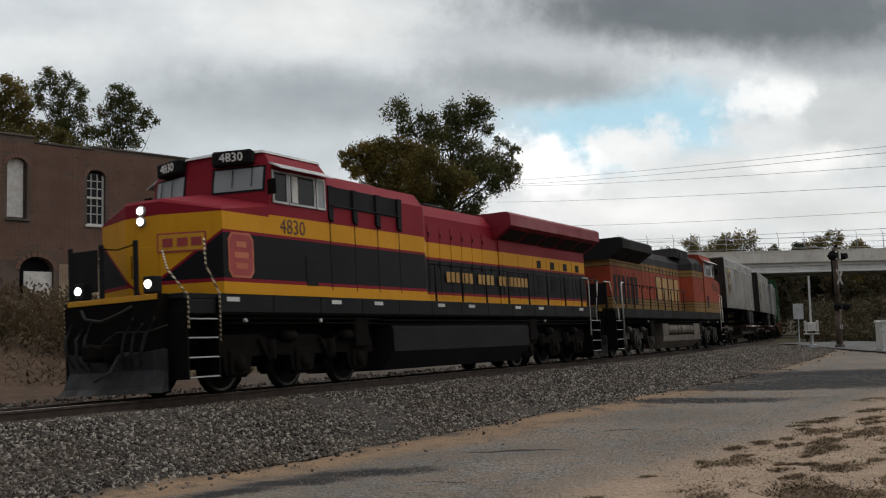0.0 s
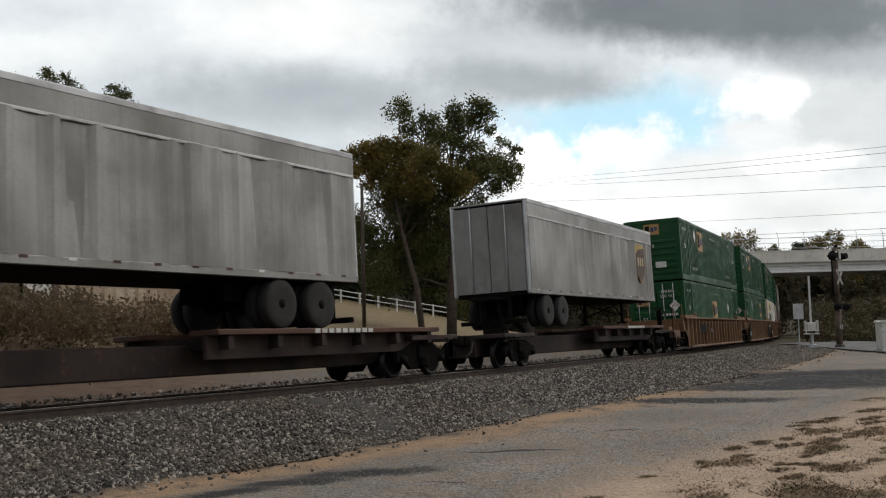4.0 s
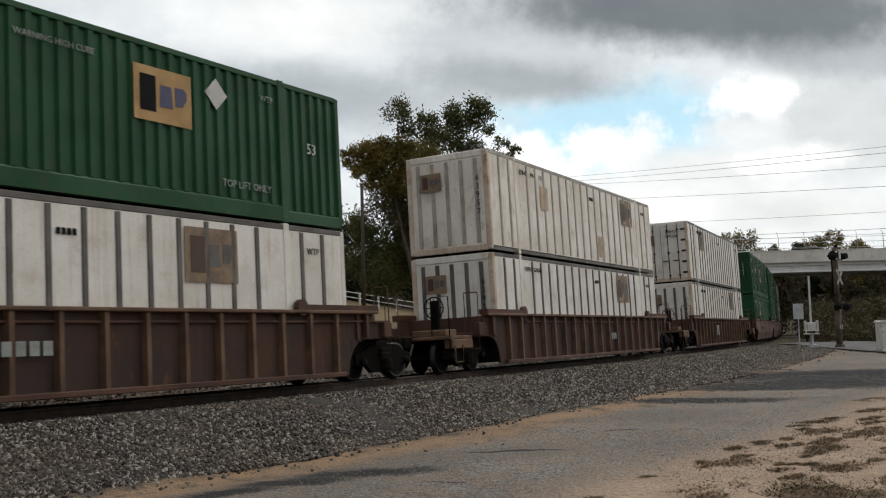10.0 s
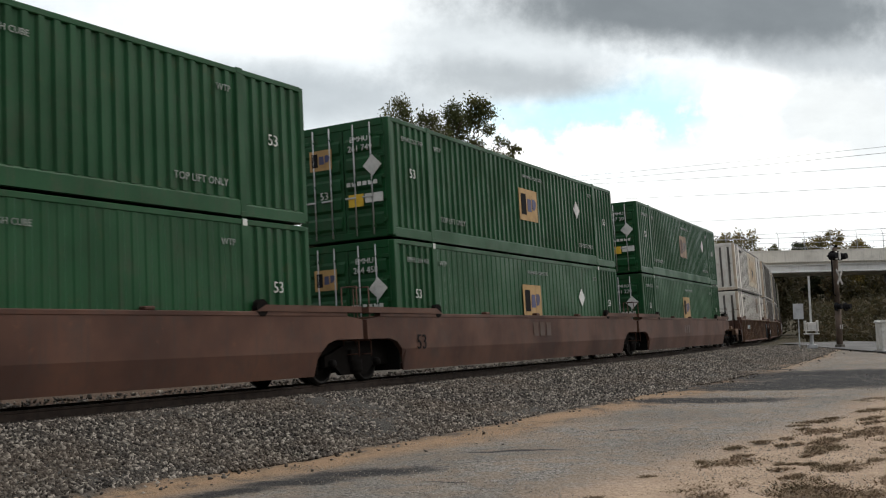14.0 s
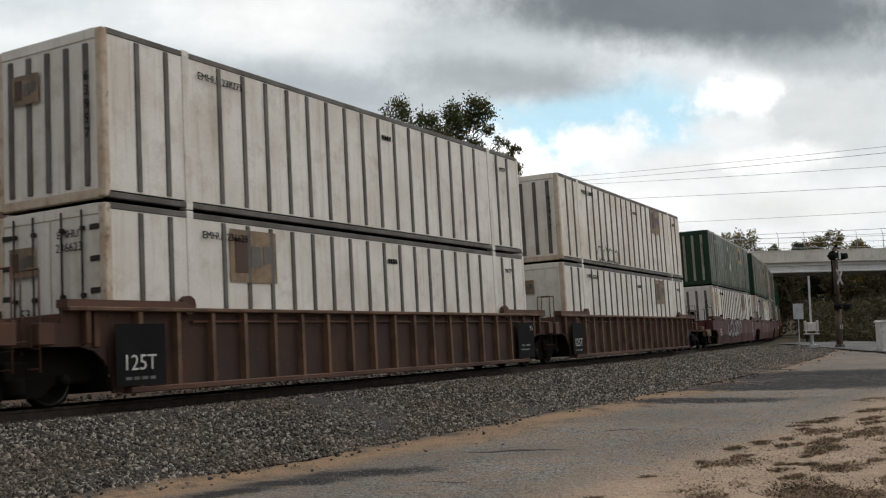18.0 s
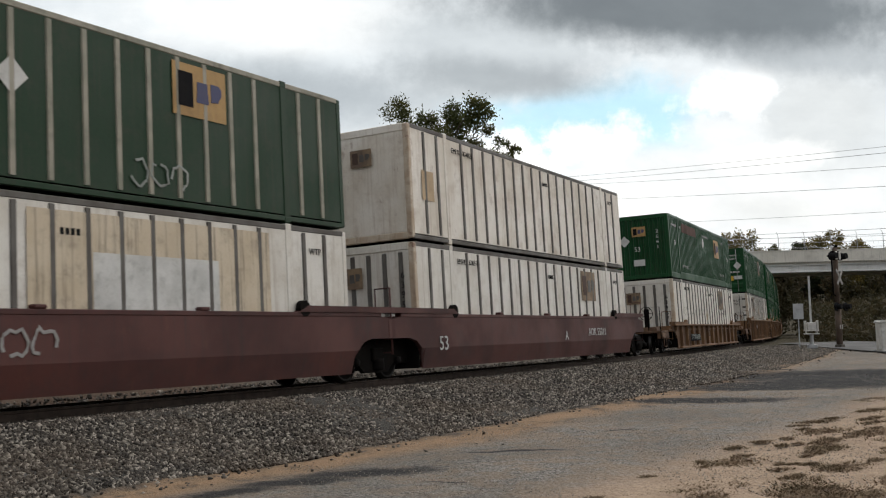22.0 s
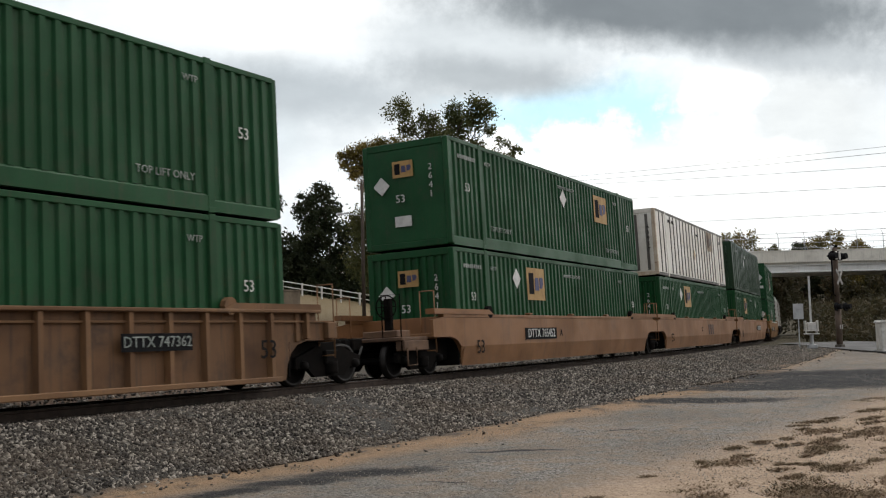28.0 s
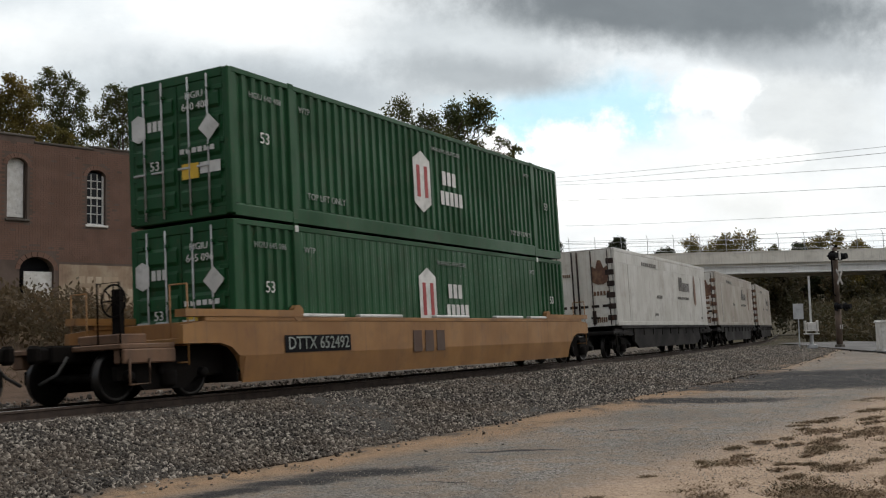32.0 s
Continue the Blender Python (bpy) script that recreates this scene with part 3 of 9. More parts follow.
def freight_truck_meshes():
    f = Geo()
    for y in (-1.04, 1.04):
        t = 0.09 * (1 if y > 0 else -1)
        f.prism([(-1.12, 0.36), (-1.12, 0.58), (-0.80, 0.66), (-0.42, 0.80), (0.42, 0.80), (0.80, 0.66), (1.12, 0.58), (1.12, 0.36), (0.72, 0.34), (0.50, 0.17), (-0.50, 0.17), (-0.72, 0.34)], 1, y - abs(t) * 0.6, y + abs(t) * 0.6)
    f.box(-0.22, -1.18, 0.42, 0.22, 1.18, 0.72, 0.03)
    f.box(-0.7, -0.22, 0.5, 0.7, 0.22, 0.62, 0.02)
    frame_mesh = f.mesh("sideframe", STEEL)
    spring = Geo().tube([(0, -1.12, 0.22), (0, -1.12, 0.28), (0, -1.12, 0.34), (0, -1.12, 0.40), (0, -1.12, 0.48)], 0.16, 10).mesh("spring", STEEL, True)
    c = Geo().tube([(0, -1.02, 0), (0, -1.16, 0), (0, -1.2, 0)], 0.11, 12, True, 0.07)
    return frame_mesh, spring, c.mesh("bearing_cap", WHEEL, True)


FREIGHT_TRUCK = freight_truck_meshes()


def freight_truck(parent, x, r=0.42):
    t = at(part("truck", FREIGHT_TRUCK[0], STEEL, parent), x, 0, 0)
    part("spring", FREIGHT_TRUCK[1], STEEL, t)
    for dx in (-0.89, 0.89):
        wheelset(t, dx, r)
        at(part("bearing_cap", FREIGHT_TRUCK[2], WHEEL, t), dx, 0, r)
    return t


# ---- containers ----
LEN, WID, TALL = 16.15, 2.6, 2.90
POST_X = 6.10


def corrugated(x0, x1, z0, z1, y, out, pitch=0.30, depth=0.055):
    """A corrugated wall in the plane y, its ridges towards out (-1 or 1)."""
    n = max(1, round((x1 - x0) / pitch))
    p = (x1 - x0) / n
    xs = []
    for i in range(n):
        a = x0 + i * p
        xs += [(a, 0), (a + p * 0.36, 0), (a + p * 0.48, 1), (a + p * 0.88, 1)]
    xs.append((x1, 0))
    g = Geo()
    i = len(g.v)
    for x, d in xs:
        yy = y - out * depth * d
        g.v += [(x, yy, z0), (x, yy, z1), (x, y - out * (depth + 0.02), z0), (x, y - out * (depth + 0.02), z1)]
    for j in range(len(xs) - 1):
        a = i + 4 * j
        g.f += [(a, a + 4, a + 5, a + 1), (a + 2, a + 3, a + 7, a + 6), (a + 1, a + 5, a + 7, a + 3), (a, a + 2, a + 6, a + 4)]
    return g


def turned(g):
    """The same wall built along y: swaps x and y."""
    g.v = [(y, x, z) for x, y, z in g.v]
    return g


_cont = {}


def container_shell(key, paint, style, front, post_paint):
    """The things shared by containers of one look: (name, mesh, label) of each part."""
    if key in _cont:
        return _cont[key]
    h, w2, z0, z1 = LEN / 2, WID / 2, 0.16, TALL - 0.12
    out = []
    for side in (-1, 1):
        y = side * w2
        if style == "corrugated":
            for a, b in ((-h + 0.14, -POST_X - 0.08), (-POST_X + 0.08, POST_X - 0.08), (POST_X + 0.08, h - 0.14)):
                zz = 0.34 if a < -POST_X + 1 and b > POST_X - 1 else 0.26
                out.append(("side_panel", corrugated(a, b, zz, z1, y * 0.992, side, 0.30, 0.016 if key[0] == "green_flat" and b - a > 3 else 0.055).mesh("side_panel", paint), ""))
            for a, b, zz in ((-h + 0.1, -POST_X - 0.08, 0.26), (POST_X + 0.08, h - 0.1, 0.26), (-POST_X + 0.08, POST_X - 0.08, 0.34)):
                out.append(("bottom_rail", Geo().prism([(y, 0.02), (y, zz - 0.04), (y - side * 0.03, zz), (y - side * 0.12, zz), (y - side * 0.12, 0.02)], 0, a, b).mesh("bottom_rail", paint), ""))
        else:
            out.append(("side_panel", Geo().box(-h + 0.1, y - side * 0.05, z0, h - 0.1, y - side * 0.012, z1).mesh("side_panel", paint), ""))
            n = 23
            far_posts = Geo()
            for i in range(1, n):
                x = -h + 0.1 + (2 * h - 0.2) * i / n
                if abs(abs(x) - POST_X) > 0.22:
                    g = Geo() if side < 0 else far_posts
                    g.prism([(x - 0.06, y - side * 0.014), (x - 0.045, y + side * 0.014), (x + 0.045, y + side * 0.014), (x + 0.06, y - side * 0.014)], 2, z0 + 0.03, z1 - 0.02)
                    if side < 0:
                        out.append(("side_post", g.mesh("side_post", post_paint), ""))
            if side > 0:
                out.append(("side_posts", far_posts.mesh("side_posts", post_paint), "stuff"))
            out.append(("bottom_rail", Geo().box(-h + 0.1, y - side * 0.09, 0.03, h - 0.1, y + side * 0.004, z0 - 0.03, 0.01).mesh("bottom_rail", paint if paint is DARK_GREEN else SEAM), ""))
        out.append(("top_rail", Geo().box(-h + 0.1, y - side * 0.08, z1, h - 0.1, y, TALL - 0.01, 0.012).mesh("top_rail", paint if style == "corrugated" else post_paint), ""))
        for x in (-h, h):
            sx = 1 if x < 0 else -1
            out.append(("corner_post", Geo().box(x, y, 0.05, x + sx * 0.15, y - side * 0.16, TALL - 0.02, 0.02).mesh("corner_post", RUSTY_WHITE if paint in (WHITE, CREAM) and x < 0 else paint), ""))
        for x in (-POST_X, POST_X):
            out.append(("stacking_post", Geo().box(x - 0.1, y + side * 0.006, 0.03, x + 0.1, y - side * 0.12, TALL - 0.01, 0.02).mesh("stacking_post", paint), ""))
            out.append(("corner_casting", Geo().box(x - 0.09, y + side * 0.01, TALL - 0.11, x + 0.09, y - side * 0.16, TALL + 0.012, 0.012).mesh("corner_casting", paint), ""))
            out.append(("corner_casting", Geo().box(x - 0.09, y + side * 0.01, -0.005, x + 0.09, y - side * 0.16, 0.11, 0.012).mesh("corner_casting", paint), ""))
    out.append(("roof", corrugated(-h + 0.05, h - 0.05, -w2 + 0.06, w2 - 0.06, TALL - 0.012, 1, 0.6, 0.03).move(Matrix(((1, 0, 0, 0), (0, 0, 1, 0), (0, 1, 0, 0), (0, 0, 0, 1)))).mesh("roof", paint), ""))
    out.append(("floor", Geo().box(-h + 0.1, -w2 + 0.1, 0.12, h - 0.1, w2 - 0.1, 0.2).mesh("floor", STEEL), ""))
    for end in (-1, 1):
        x = end * h
        kind = front if end < 0 else "panel"
        a, b = -w2 + 0.15, w2 - 0.15
        out.append(("end_rail", Geo().box(x, a, TALL - 0.2, x - end * 0.12, b, TALL - 0.01, 0.015).mesh("end_rail", paint), ""))
        out.append(("end_rail", Geo().box(x, a, 0.03, x - end * 0.12, b, 0.2, 0.015).mesh("end_rail", RUSTY_WHITE if paint in (WHITE, CREAM) else paint), ""))
        if kind == "corrugated":
            out.append(("end_wall", turned(corrugated(a, b, 0.2, TALL - 0.2, x * 0.998, end, 0.23)).mesh("end_wall", paint), ""))
        elif kind == "ribbed":
            out.append(("end_wall", Geo().box(x - end * 0.02, a, 0.2, x - end * 0.06, b, TALL - 0.2).mesh("end_wall", paint), ""))
            for i in range(6):
                z = 0.30 + i * 0.29
                out.append(("end_rib", Geo().prism([(x - end * 0.022, z), (x + end * 0.02, z + 0.04), (x + end * 0.02, z + 0.13), (x - end * 0.022, z + 0.17)], 1, a + 0.06, b - 0.06).mesh("end_rib", paint), ""))
        elif kind == "post":
            out.append(("end_wall", Geo().box(x - end * 0.02, a, 0.2, x - end * 0.06, b, TALL - 0.2).mesh("end_wall", paint), ""))
            for i in range(5):
                y = a + (b - a) * (i + 0.5) / 5
                out.append(("end_post", Geo().box(x - end * 0.03, y - 0.06, 0.25, x + end * 0.012, y + 0.06, TALL - 0.25, 0.01).mesh("end_post", post_paint), ""))
        elif kind == "door":
            for y0, y1 in ((a, -0.012), (0.012, b)):
                out.append(("door", Geo().box(x - end * 0.012, y0, 0.2, x - end * 0.05, y1, TALL - 0.2, 0.008).mesh("door", paint), ""))
                if style == "corrugated":
                    for i in range(5):
                        z = 0.32 + i * 0.46
                        out.append(("door_rib", Geo().prism([(x - end * 0.013, z - 0.05), (x + end * 0.028, z + 0.02), (x + end * 0.028, z + 0.24), (x - end * 0.013, z + 0.31)], 1, y0 + 0.08, y1 - 0.08).mesh("door_rib", paint), ""))
                for f in (0.3, 0.72):
                    y = y0 + (y1 - y0) * f
                    rod = Geo().tube([(x + end * 0.045, y, 0.1), (x + end * 0.045, y, TALL - 0.1)], 0.019, 8)
                    out.append(("lock_rod", rod.mesh("lock_rod", BRIGHT if paint is GREEN else TRUCK_GREY, True), "galvanised lock rod" if paint is GREEN else "rust-dark lock rod"))
                    out.append(("door_handle", Geo().box(x + end * 0.03, y - 0.02, 1.0, x + end * 0.07, y + 0.28, 1.04, 0.006).mesh("door_handle", BRIGHT if paint is GREEN else TRUCK_GREY), ""))
                    for z in (0.3, 1.4, 2.5):
                        out.append(("rod_keeper", Geo().box(x, y - 0.05, z - 0.035, x + end * 0.06, y + 0.05, z + 0.035, 0.008).mesh("rod_keeper", paint if paint is GREEN else TRUCK_GREY), ""))
                hy = y0 if y0 < -0.5 else y1
                for i in range(5):
                    z = 0.38 + i * 0.52
                    out.append(("hinge", Geo().box(x - end * 0.01, hy - 0.02 if hy < 0 else hy - 0.2, z, x + end * 0.018, hy + 0.2 if hy < 0 else hy + 0.02, z + 0.09, 0.008).mesh("hinge", paint if paint is GREEN else TRUCK_GREY), ""))
        else:
            out.append(("end_wall", Geo().box(x - end * 0.012, a, 0.2, x - end * 0.05, b, TALL - 0.2, 0.01).mesh("end_wall", paint), ""))
    _cont[key] = out
    return out


def decal(thing, name, geo, material, x, z, y=-WID / 2 - 0.008):
    return at(part(name, geo, material, thing), x, y, z)


def flat(w, h, t=0.004):
    return Geo().box(-w / 2, -t, -h / 2, w / 2, 0, h / 2)


def flat_poly(pts, t=0.004):
    return Geo().prism(pts, 1, -t, 0)


_flat = {}


def shared(key, make, material):
    if key not in _flat:
        _flat[key] = make().mesh(key, material)
    return _flat[key]


def block_logo(thing, x, z, w=1.45, h=1.28, faded=False, y=-WID / 2 - 0.008, turn=0.0):
    """A square tan panel with a dark block and two blue ones."""
    m = LOGO_FADED if faded else LOGO_TAN
    ob = decal(thing, "logo_panel", shared("logo%s%.2f" % (faded, w), lambda: flat(w, h), m), m, x, z, y)
    ob.rotation_euler.z = turn
    dk, bl = (MARK_BLACK, LOGO_BLUE) if not faded else (LOGO_BROWN, SEAM)
    def bars():
        return Geo().box(-0.40 * w, -0.012, -0.32 * h, -0.13 * w, -0.006, 0.34 * h, 0.002)
    def blocks():
        return Geo().prism([(-0.07 * w, -0.20 * h), (0.16 * w, -0.20 * h), (0.14 * w, 0.2 * h), (-0.05 * w, 0.2 * h)], 1, -0.012, -0.006)
    def hook():
        return Geo().prism([(0.21 * w, -0.14 * h), (0.34 * w, -0.12 * h), (0.41 * w, 0.03 * h), (0.41 * w, 0.15 * h), (0.36 * w, 0.22 * h), (0.20 * w, 0.22 * h)], 1, -0.012, -0.006)
    part("logo_mark", shared("lm%s%.2f" % (faded, w), bars, dk), dk, ob)
    part("logo_mark", shared("lb%s%.2f" % (faded, w), blocks, bl), bl, ob)
    part("logo_mark", shared("lh%s%.2f" % (faded, w), hook, bl), bl, ob)
    return ob


def diamond(thing, x, z, faded=False, y=-WID / 2 - 0.009, turn=0.0, r=0.30):
    m = STAIN if faded else MARK_WHITE
    ob = decal(thing, "placard", shared("diamond%s%.2f" % (faded, r), lambda: flat_poly([(0, -r), (r, 0), (0, r), (-r, 0)]), m), m, x, z, y)
    ob.rotation_euler.z = turn
    return ob


def words(thing, text, size, x, z, material=None, y=-WID / 2 - 0.014, turn=0.0, name="lettering"):
    material = material or MARK_WHITE
    ob = at(part(name, lettering(text, size, material), material, thing), x, y, z)
    ob.rotation_euler.z = turn
    return ob


def bars(thing, x, z, n, w, h, material, y=-WID / 2 - 0.008, turn=0.0):
    """A line of writing too small to read, as plain bars."""
    def make():
        g = Geo()
        p = w / n
        for i in range(n):
            g.box(-w / 2 + i * p, -0.004, -h / 2, -w / 2 + i * p + p * 0.72, 0, h / 2)
        return g
    ob = decal(thing, "writing", shared("bars%d%.2f%.2f%s" % (n, w, h, material.name), make, material), material, x, z, y)
    ob.rotation_euler.z = turn
    return tagged(ob, kind="stuff")


def upright(text):
    return "\n".join(text)


def container(look_key, label, front, logos, number="", doors_logo=True):
    """A 53-foot container. look_key: green, dark, dark_plain, white, cream. logos: (kind, x from the front, z above its base)."""
    paint, style, post = {"green": (GREEN, "corrugated", GREEN), "dark": (DARK_GREEN, "sheet", PALE_POST), "dark_plain": (DARK_GREEN, "sheet", DARK_GREEN), "white": (WHITE, "sheet", SEAM), "cream": (CREAM, "sheet", SEAM), "cream_pale": (CREAM, "sheet", SEAM_PALE), "green_flat": (GREEN, "corrugated", GREEN), "white_corrugated": (WHITE, "corrugated", WHITE)}[look_key]
    c = tagged(new("shipping_container"), label, "container", group="double-stacked containers")
    for name, me, lab in container_shell((look_key, front), paint, style, front, post):
        ob = part(name, me, paint, c, "" if lab == "stuff" else lab)
        if lab == "stuff":
            ob["kind"] = "stuff"
    light = look_key in ("white", "cream", "cream_pale", "white_corrugated")
    ink = MARK_BLACK if light else MARK_WHITE
    faded = light
    h = LEN / 2
    for kind, x, z in logos:
        x = x - h
        if kind == "E":
            block_logo(c, x, z, 1.38, 1.0 if light else 0.97, faded)
        elif kind == "F":
            block_logo(c, x, z, 1.38, 1.0, True)
        elif kind == "D":
            diamond(c, x, z)
        elif kind == "d":
            diamond(c, x, z, True, r=0.28)
        elif kind == "53":
            words(c, "53", 0.42, x, z, ink)
        elif kind == "B":
            bars(c, x, z, 9, 1.4, 0.13, ink)
        elif kind == "N":
            words(c, number or "EMHU", 0.26, x, z, ink)
        elif kind == "W":
            words(c, "WTP", 0.22, x, z, ink)
        elif kind == "P":
            decal(c, "paint_patch", shared("patch", lambda: flat(3.6, 1.5), STAIN), STAIN, x, z)
        elif kind == "S":
            decal(c, "paint_patch", shared("patch_wide", lambda: flat(5.6, 2.25, 0.002), STAIN_PALE), STAIN_PALE, x, z)
        elif kind == "Q":
            decal(c, "paint_patch", shared("patch_white", lambda: flat(2.9, 1.0), MARK_WHITE), MARK_WHITE, x, z)
        elif kind == "p":
            decal(c, "paint_patch", shared("patch_small", lambda: flat(0.62, 0.75), STAIN), STAIN, x, z)
    # marks common to all: size and height marks near the rear post, small bars
    if look_key.startswith("green"):
        words(c, "53", 0.32, 1.05 - h, 1.6, ink)
        words(c, "53", 0.32, LEN - 1.05 - h, 1.6, ink)
        if number:
            words(c, number, 0.17, 1.1 - h, 2.42, FAINT)
        else:
            bars(c, 1.1 - h, 2.42, 9, 1.1, 0.11, FAINT)
        words(c, "WARNING HIGH CUBE", 0.15, 8.6 - h, 2.42, FAINT)
        if look_key == "green_flat":
            for px in (-POST_X, POST_X):
                decal(c, "casting_mark", shared("casting_mark", lambda: flat(0.12, 0.13), MARK_WHITE), MARK_WHITE, px, TALL - 0.07, -WID / 2 - 0.012)
        words(c, "WTP", 0.18, 2.4 - h, 2.4, FAINT)
        words(c, "WTP", 0.18, LEN - 2.45 - h, 2.42, FAINT)
        words(c, "TOP LIFT ONLY", 0.2, LEN - 3.1 - h, 0.6, FAINT)
        words(c, "TOP LIFT ONLY", 0.2, 3.1 - h, 0.6, FAINT)
    elif light:
        bay = lambda i: 0.1 + (LEN - 0.2) / 23 * (i + 0.5) - h
        bars(c, bay(12), 2.35, 4, 0.42, 0.11, MARK_BLACK)
        words(c, "WTP", 0.19, bay(21), 2.38, MARK_BLACK)
        if number:
            for i, word in enumerate(number.split()):
                words(c, word, 0.2, bay(3 + i), 2.5, MARK_BLACK, -WID / 2 - 0.03)
    else:
        bars(c, 2.6 - h, 2.42, 6, 1.2, 0.12, FAINT)
        bars(c, 6.9 - h, 2.3, 3, 0.45, 0.22, MARK_WHITE)
    # the leading end
    x, q = -h - 0.03, radians(-90)
    if front == "door":
        if doors_logo:
            block_logo(c, x - 0.02, 2.05, 0.64, 0.5, light, 0.62, q)
        words(c, number[:4] or "EMHU", 0.19, x - 0.03, 2.42, ink, -0.5, q)
        words(c, (number[-7:].strip() or "640 408"), 0.21, x - 0.03, 2.2, ink, -0.52, q)
        if not light:
            diamond(c, x - 0.03, 1.75, False, -0.85, q, 0.26)
            bars(c, x - 0.02, 1.35, 6, 0.9, 0.1, ink, -0.55, q)
            decal(c, "notice_plate", shared("tag", lambda: flat(0.42, 0.3), LOGO_YELLOW), LOGO_YELLOW, x - 0.02, 0.95, -0.35).rotation_euler.z = q
            decal(c, "notice_plate", shared("tag2", lambda: flat(0.5, 0.22), MARK_WHITE), MARK_WHITE, x - 0.02, 0.98, -0.85).rotation_euler.z = q
        words(c, "53", 0.26, x - 0.03, 1.15, ink, 0.55, q)
    elif front in ("corrugated", "panel"):
        block_logo(c, x, 2.15, 0.62, 0.44, light, 0.05, q)
        if not light:
            diamond(c, x, 1.75, False, 0.72, q, 0.25)
            words(c, "53", 0.3, x - 0.01, 1.35, ink, 0.15, q)
            words(c, upright("2641"), 0.24, x - 0.01, 1.75, ink, -0.78, q)
            decal(c, "notice_plate", shared("tag3", lambda: flat(0.5, 0.28), MARK_WHITE), MARK_WHITE, x, 0.75, 0.1).rotation_euler.z = q
    elif front == "ribbed":
        block_logo(c, x + 0.02, 2.42, 0.72, 0.5, light, 0.0, q)
        if not light:
            diamond(c, x - 0.026, 1.85, False, 0.78, q, 0.25)
            words(c, "53", 0.22, x - 0.03, 1.62, ink, 0.02, q)
        decal(c, "notice_plate", shared("tag3", lambda: flat(0.5, 0.28), MARK_WHITE), MARK_WHITE, x - 0.022, 0.75, -0.35).rotation_euler.z = q
    elif front == "post":
        block_logo(c, x, 2.1, 0.66, 0.52, True, 0.5, q)
        words(c, upright("63957"), 0.24, x - 0.01, 1.6, MARK_BLACK, -0.98, q)
    return c


# ---- well cars ----
def well_side_outline(z0, z1):
    arch = [(8.0, z0), (8.06, 0.46), (8.18, 0.68), (8.38, 0.84), (8.7, 0.92), (9.6, 0.92)]
    return [(-9.0, z1), (-9.02, z1 - 0.2), (-9.6, z1 - 0.22)] + [(-x, z) for x, z in arch[::-1]] + arch + [(9.6, z1 - 0.22), (9.02, z1 - 0.2), (9.0, z1)]


_well = {}


